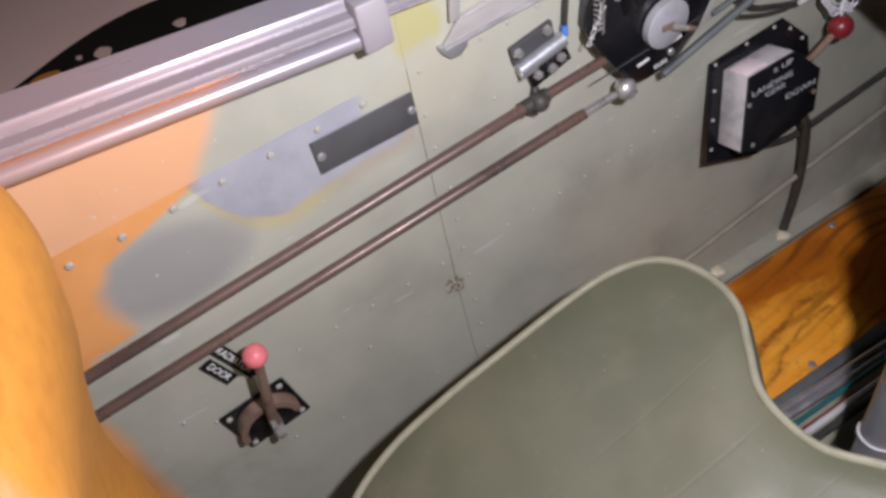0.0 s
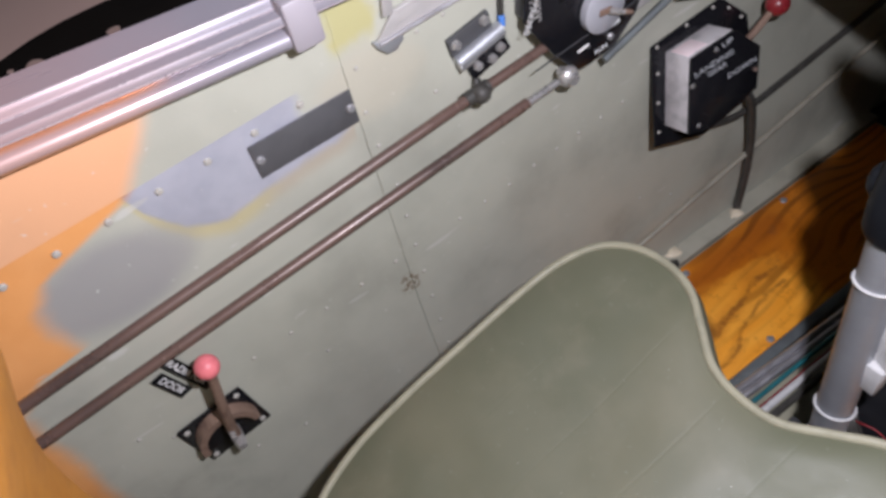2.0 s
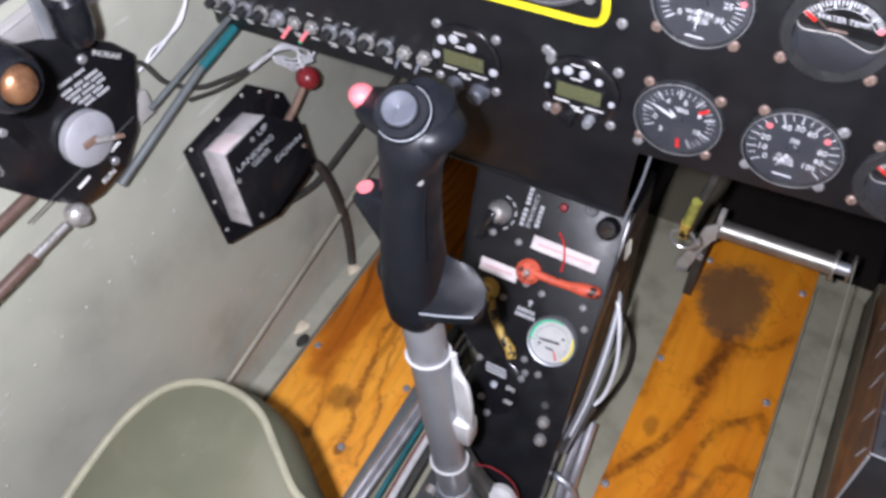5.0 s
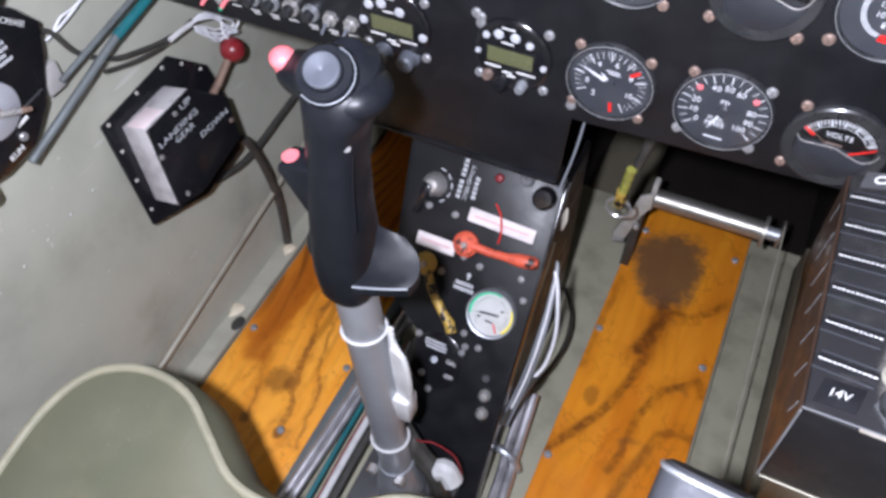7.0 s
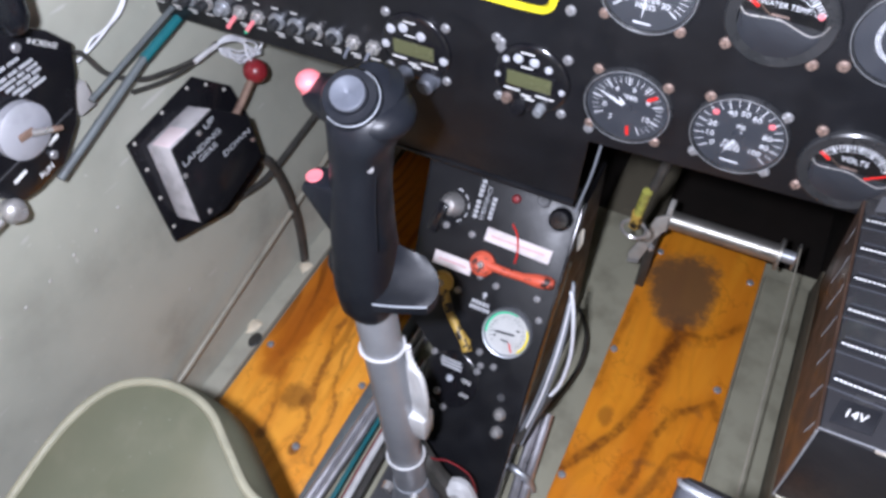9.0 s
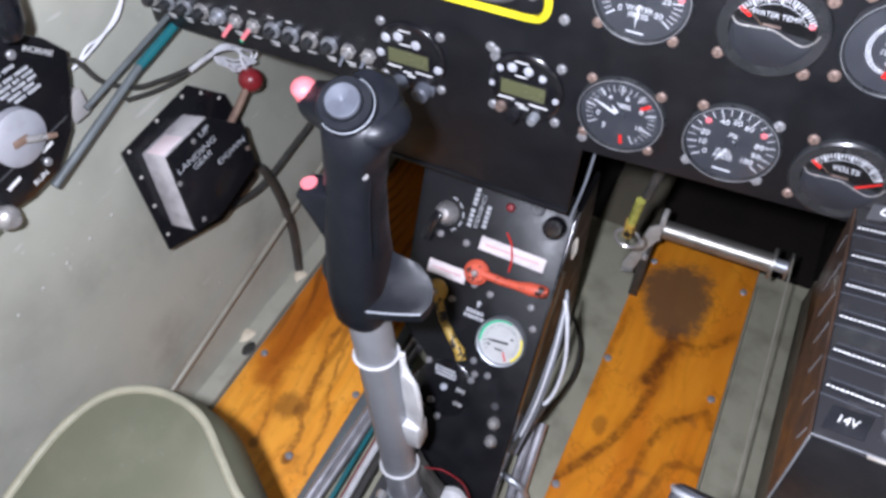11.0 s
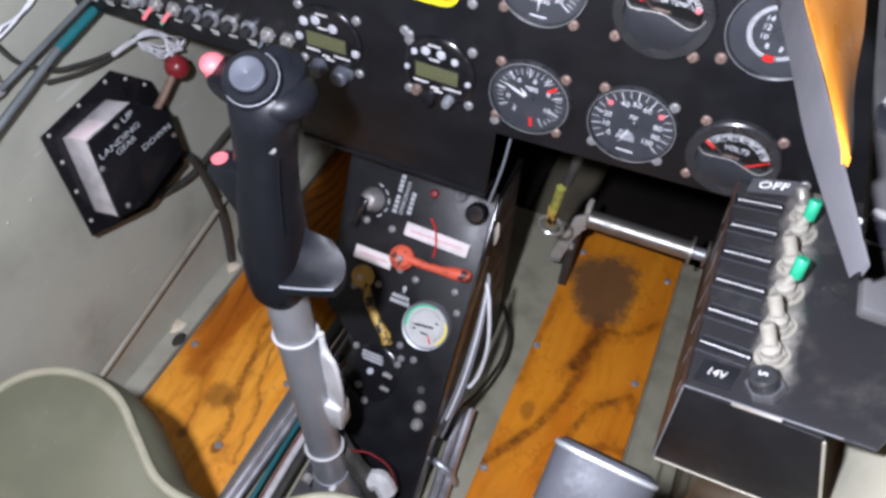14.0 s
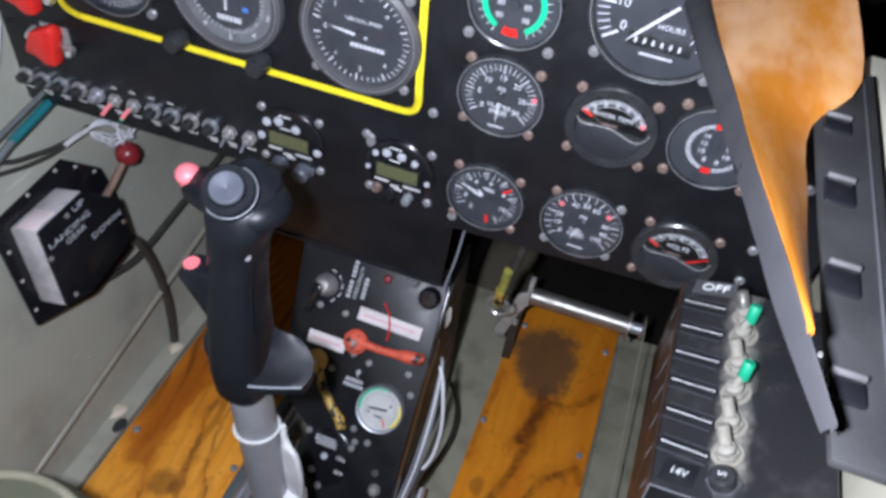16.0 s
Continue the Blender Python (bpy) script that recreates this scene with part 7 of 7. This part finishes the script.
pedal = thing("rudder_pedal", ORIGIN, "bright metal rudder bar with end collars and arm", "rudder pedal")
P0, P1 = Vector((0.013, 0.228, 0.1345)), Vector((0.1365, 0.226, 0.1395))
part("bar", rod(bmesh.new(), P0, P1, 0.0115, seg=28), BARMETAL, pedal, "polished steel foot bar")
u = (P1 - P0).normalized()
part("collar", rod(bmesh.new(), P1 - u * 0.0015, P1 + u * 0.0020, 0.0185, seg=28), BARMETAL, pedal)
part("stub", rod(bmesh.new(), P1, P1 + u * 0.018, 0.0075, seg=20), SATIN, pedal)
part("end_plate", boxed((P1.x + 0.016, 0.217, 0.128), (P1.x + 0.019, 0.236, 0.156), 0.001), BARMETAL, pedal)
part("hanger", boxed((0.006, 0.221, 0.118), (0.0125, 0.237, 0.160), 0.0015), ARMGREY, pedal, "upright hanger plate")
part("arm", plate([(0.010, 0.152), (0.012, 0.128), (0.002, 0.104), (-0.008, 0.058), (-0.021, 0.050), (-0.024, 0.062), (-0.010, 0.110), (-0.004, 0.140)], -0.004, 0.0, 0.001), ARMGREY, pedal, "bent flat metal arm", axes_pose((0, 0.216, 0), (1, 0, 0), (0, 0, 1)))
part("arm_lip", rod(bmesh.new(), (-0.022, 0.214, 0.053), (-0.008, 0.214, 0.058), 0.0022, seg=8), STEEL, pedal, "bright worn end of the arm")
part("arm_bolt", turned([(0, 0.006), (0.003, 0.006), (0.0044, 0.004), (0.0044, 0)], 6, axes_pose((0.0015, 0.2155, 0.092), (1, 0, 0), (0, 0, 1))), STEEL, pedal)
part("heel_bracket", boxed((-0.006, 0.222, -0.002), (0.006, 0.246, 0.100), 0.002), CABLE, pedal, "black bracket standing on the floor")
tagged(part("rudder_cable", rod(bmesh.new(), (0.1540, 0.226, 0.1573), (0.1738, -0.2, 0.053), 0.0009, seg=8), PIPECREAM), "thin steel rudder cable", "cable")
yf = thing("hose_fitting", ORIGIN, "yellow hose end with brass fitting under the panel", "fitting")
part("sleeve", rod(bmesh.new(), (-0.0105, 0.116, 0.282), (-0.0136, 0.118, 0.246), 0.0050), HOSEYELLOW, yf)
part("fitting", rod(bmesh.new(), (-0.0136, 0.118, 0.248), (-0.014, 0.120, 0.226), 0.0066, seg=6), CHIPPED, yf)
part("ring", tube(bmesh.new(), [(-0.014 + 0.013 * math.cos(k * 0.45), 0.120, 0.220 + 0.013 * math.sin(k * 0.45)) for k in range(14)], 0.0018, 6, True), STEEL, yf)
part("hose", hose([(-0.006, 0.115, 0.290), (0.0, 0.118, 0.33), (0.006, 0.13, 0.40), (0.01, 0.16, 0.50)], 0.005), CABLE, yf)
tagged(part("pale_strap", hose([(-0.046, 0.034, 0.40), (-0.048, 0.026, 0.37), (-0.053, 0.016, 0.335)], 0.0011), GREYTUBE), "grey strap beside the console", "strap")
tagged(part("pale_tab", plate([(0, 0), (0.006, 0.02), (0.003, 0.036), (-0.003, 0.02)], 0, 0.002), CREAM, m=axes_pose((-0.050, 0.045, 0.25), (0.4, -0.5, 0), (0, 0, 1))), "pale fabric tab beside the console", "tab")

# ---- switch box ----
BM = axes_pose((0.1190, -0.0640, 0.5148), (0.891, 0, 0.4536), (0, 1, 0))  # x across, y forward, z out
sw = thing("switch_box", BM, "black sheet metal switch box with dusty toggles", "switch box")
top = [(0.0, 0.0), (0.050, -0.018), (0.0825, -0.032), (0.0825, -0.158), (0.0775, -0.1680), (0.0, -0.1475)]
part("top_plate", plate(top, -0.0025, 0.0, 0.0012), DUSTTOP, sw)
WORLD = BM.inverted()
bm = bmesh.new()
ring = [[bm.verts.new(p) for p in q] for q in (((0.1196, -0.2108, 0.5122), (0.1738, -0.2270, 0.5368), (0.1960, -0.2285, 0.4760), (0.1235, -0.2116, 0.4430)), ((0.1196, -0.0700, 0.5122), (0.1738, -0.0960, 0.5368), (0.1960, -0.0960, 0.4760), (0.1206, -0.0700, 0.4460)))]
for k in range(4):
    bm.faces.new((ring[0][k], ring[0][(k + 1) % 4], ring[1][(k + 1) % 4], ring[1][k]))
for q in ring:
    bm.faces.new(q)
bmesh.ops.bevel(bm, geom=list(bm.edges), offset=0.0012, segments=2, affect="EDGES", profile=0.5)
part("body", bm, DEEPBLACK, sw, "scuffed black front", WORLD)
bm = bmesh.new()
quad_ = [[bm.verts.new((x - d, y, z)) for x, y, z in ((0.1192, -0.2118, 0.5138), (0.1192, -0.0665, 0.5138), (0.1232, -0.0665, 0.4430), (0.1232, -0.2118, 0.4430))] for d in (0.0, 0.0012)]
for k in range(4):
    bm.faces.new((quad_[0][k], quad_[0][(k + 1) % 4], quad_[1][(k + 1) % 4], quad_[1][k]))
for q in quad_:
    bm.faces.new(q)
part("side_sheet", bm, LACQUER, sw, "polished dark brown side sheet", WORLD)
# the box corner's highlight, drawn as a thin paler line
part("corner_rim", hose([(0.1226, -0.2120, 0.4435), (0.1208, -0.2120, 0.48), (0.1189, -0.2120, 0.5135)], 0.0006, 4, 6), RINGGREY, sw, "pale line drawing the corner's highlight", WORLD)
part("seam_rim", hose([(0.1958, -0.2290, 0.4762), (0.1848, -0.2284, 0.506), (0.1738, -0.2278, 0.5362)], 0.0008, 4, 6), PIPECREAM, sw, "pale worn corner", WORLD)
part("foot_rim", rod(bmesh.new(), (0.1240, -0.2120, 0.4428), (0.1956, -0.2290, 0.4757), 0.0005, seg=6), PIPECREAM, sw, "pale worn foot edge", WORLD)
part("front_rim", hose([(-0.0002, -0.1475, 0.0004), (0.030, -0.1555, 0.0004), (0.066, -0.165, 0.0004)], 0.0004, 4, 6), RINGGREY, sw, "dull worn front edge")
part("worn_patch", hose([(0.022, -0.1537, -0.0006), (0.032, -0.1564, -0.0006), (0.043, -0.1592, -0.0006)], 0.0012, 4, 6), BARMETAL, sw, "bare metal chip on the front edge")
for k in range(7):
    bm = bmesh.new()
    y0 = -0.0835 - 0.0204 * k
    for j in range(6 + (k * 5) % 6):
        z = 0.5085 - 0.0032 * j
        x = 0.1178 + 0.0565 * (0.5138 - z)
        box(bm, (x, y0 + 0.0009 * j - 0.0003, z - 0.0010), (x + 0.0006, y0 + 0.0009 * j + 0.0003, z + 0.0008))
    part("side_lettering", bm, RINGGREY, sw, "row of small white marks", WORLD, smooth=False)
part("label_strip", boxed((-0.0125, -0.0058, 0), (0.0125, 0.0058, 0.0003)), GREYBOX, sw, "", pose(0.0185, -0.0090, 0.0001, 0, 0, -12), smooth=False)
writing("OFF", 0.0082, WHITE, sw, pose(0.0190, -0.0090, 0.0005, 0, 0, -13), wide=1.15)
for k in range(6):
    m = pose(0.0016, -0.0190 - 0.0204 * k, 0, 0, 0, -19)
    part("label_strip", boxed((0.0, -0.0030, 0), (0.0262, 0.0026, 0.0007), 0.0003), BLACK, sw, "embossed black label strip", m)
    for y in (0.0042, -0.0049):
        part("strip_edge", boxed((0.0, y - 0.0003, 0), (0.0262, y + 0.0003, 0.0004), 0.0001), DIAL, sw, "", m)
    bm = bmesh.new()
    for j in range(12):
        box(bm, (0.0008 + 0.0021 * j, -0.0004, 0.0007), (0.0022 + 0.0021 * j, 0.0002, 0.0010))
    part("lettering", bm, WHITE, sw, "row of small white embossed marks", m, smooth=False)
part("label_strip", boxed((-0.0085, -0.0062, 0), (0.0085, 0.0062, 0.0006)), BLACK, sw, "", pose(0.0130, -0.1395, 0.0001, 0, 0, -14), smooth=False)
writing("14V", 0.0058, DIALWHITE, sw, pose(0.0130, -0.1395, 0.0008, 0, 0, -15))
part("label_strip", boxed((-0.010, -0.0058, 0), (0.010, 0.0058, 0.0004)), BLACK, sw, "", pose(0.0660, -0.0400, 0.0001, 0, 0, -12), smooth=False)
writing("ON", 0.0082, WHITE, sw, pose(0.0640, -0.0395, 0.0006, 0, 0, -13), wide=1.15)
for x, y in ((0.0755, -0.060),):
    same_part("rivet", RIVET_SMALL, sw, pose(x, y, -0.0004))
# toggles
for k, (v, green) in enumerate(((-0.033, 0), (-0.048, 1), (-0.070, 0), (-0.0885, 1), (-0.1095, 0), (-0.1265, 0))):
    x = 0.0375 - 0.0006 * k
    t = thing("toggle_switch", BM @ Matrix.Translation((x, v, 0)), "dusty metal toggle switch" + (" with a green sleeve" if green else ""), "switch", "toggles on the switch box")
    part("nut", turned([(0.003, 0.0035), (0.0060, 0.0032), (0.0064, 0.0026), (0.0064, 0.0), (0.003, 0.0)], 6), NUTGREY, t)
    part("washer", turned([(0.004, 0.0006), (0.0078, 0.0006), (0.0078, 0.0)], 24), DUSTY, t)
    part("bushing", turned([(0, 0.0075), (0.0028, 0.0075), (0.0046, 0.0065), (0.0048, 0.003)], 18), NUTGREY, t)
    tip = Vector((0.0075, 0.006, 0.0155)) if green else Vector((-0.0012, 0.0068, 0.0135))
    if green:
        part("lever", tube(bmesh.new(), [Vector((0, 0, 0.006)), tip * 0.7], 0.0024, 10), DUSTY, t)
        part("sleeve", tube(bmesh.new(), [tip * 0.52, tip * 0.56, tip * 1.08, tip * 1.12], lambda f: 0.0032 if 0.1 < f < 0.9 else 0.0027, 14), MINT, t, "bright green plastic sleeve")
    else:
        part("lever", tube(bmesh.new(), [Vector((0, 0, 0.006)), tip * 0.6, tip * 0.9, tip, tip * 1.06], lambda f: 0.0034 if f < 0.9 else 0.0025, 12), DUSTY if k else BARMETAL, t, "bright lever")
fz = thing("fuse_holder", BM @ Matrix.Translation((0.0345, -0.1445, 0)), "round black fuse holder with a white figure", "fuse holder")
part("nut", turned([(0.004, 0.004), (0.0082, 0.004), (0.0086, 0.003), (0.0086, 0.0)], 6), GREYBOX, fz)
part("cap", turned([(0, 0.0105), (0.0048, 0.0104), (0.0060, 0.0092), (0.0064, 0.006), (0.0066, 0.004)], 28), BEZEL, fz)
writing("5", 0.0056, DIALWHITE, fz, pose(0, 0, 0.0106, 0, 0, -105))

# ---- right sill ----
sill = thing("right_sill", ORIGIN, "orange painted sill panel with a grey rubber edge", "sill")
LOW = [(0.1215, -0.2925, 0.6962), (0.1080, -0.260, 0.6997), (0.1015, -0.235, 0.6996), (0.0935, -0.200, 0.6975), (0.0845, -0.150, 0.6900), (0.0740, -0.100, 0.6840), (0.0635, -0.030, 0.6720)]
HIGH = [(0.1230, -0.2935, 0.6985), (0.1090, -0.260, 0.7072), (0.1025, -0.235, 0.7072), (0.0935, -0.200, 0.7065), (0.0875, -0.150, 0.6980), (0.0805, -0.100, 0.6900), (0.0745, -0.030, 0.6760)]
FAR = [(0.1145, -0.272, 0.7050), (0.1155, -0.260, 0.7024), (0.1150, -0.235, 0.6996), (0.1170, -0.200, 0.6940), (0.1195, -0.150, 0.6900), (0.1385, -0.110, 0.6930), (0.1375, -0.030, 0.6960)]


part("rubber_edge", ribbon(LOW, HIGH, 0.0035, 0.002), RUBBEREDGE, sill, "grey rubber edge strip")
part("sill_skin", ribbon([(0.1133, -0.272, 0.7062)] + [(x + 0.0006, y, z) for x, y, z in HIGH[1:]], FAR, 0.003, 0.0012), ORANGE, sill)
part("cream_side", boxed((0.1465, -0.230, 0.655), (0.2100, -0.065, 0.6845), 0.003), SIDECREAM, sill, "cream painted outer side")

lb = thing("latch_box", ORIGIN, "dark grey latch box with square black lugs on the sill", "latch box")
part("face_plate", plate([(0.1255, -0.2970), (0.1445, -0.2970), (0.1455, -0.0960), (0.1390, -0.0985), (0.1210, -0.1230)], 0.6865, 0.6900, 0.0010), BOXGREY, lb)
part("ridge", boxed((0.1402, -0.2955, 0.6899), (0.1412, -0.1020, 0.6908), 0.0003), GREYBOX, lb)
for y0, y1 in ((-0.1495, -0.1395), (-0.1935, -0.1800), (-0.2375, -0.2255), (-0.2785, -0.2695)):
    part("lug", boxed((0.1240, y0, 0.6870), (0.1345, y1, 0.6915), 0.0012), GLOSSBLACK, lb, "square black lug")
    part("lug_edge", boxed((0.1250, y1 - 0.0002, 0.6895), (0.1345, y1 + 0.0016, 0.6925), 0.0006), LUGEDGE, lb, "worn grey lug edge")

# polished grip at the lower right
hd = thing("crank_handle", ORIGIN, "black and polished metal handle near the switch box", "handle")
ha = Matrix.Translation((0.0985, -0.2480, 0.4930)) @ frame_for((0.05, 0.86, 0.50))
rounded = [(math.copysign(0.0238 * abs(math.cos(a)) ** 0.6, math.cos(a)), math.copysign(0.0180 * abs(math.sin(a)) ** 0.6, math.sin(a))) for a in (2 * math.pi * k / 48 for k in range(48))]
bm = bmesh.new()
prev = None
for z, f in ((-0.085, 0.9), (-0.080, 1.0), (-0.0045, 1.0), (-0.0015, 0.965), (0.0, 0.88)):
    ring = [bm.verts.new((x * f, y * f, z)) for x, y in rounded]
    if prev:
        for k in range(48):
            bm.faces.new((prev[k], prev[(k + 1) % 48], ring[(k + 1) % 48], ring[k]))
    else:
        bm.faces.new(ring)
    prev = ring
bm.faces.new(prev)
part("cover", bm, HANDLEGREY, hd, "satin grey rounded cover", ha)
part("rim", tube(bmesh.new(), [ha @ Vector((x * 0.98, y * 0.98, -0.0030)) for x, y in rounded], 0.0014, 10, True), SATIN, hd, "pale worn rim")
part("stem", tube(bmesh.new(), [(0.100, -0.285, 0.455), (0.15, -0.30, 0.42), (0.2115, -0.31, 0.40)], 0.007, 12), SATIN, hd)
part("grip_screw", turned([(0, 0.0015), (0.002, 0.001), (0.0024, 0.0)], 12, Matrix.Translation((0.099, -0.2830, 0.4895)) @ frame_for((0, -0.4, 0.9))), STEEL, hd)
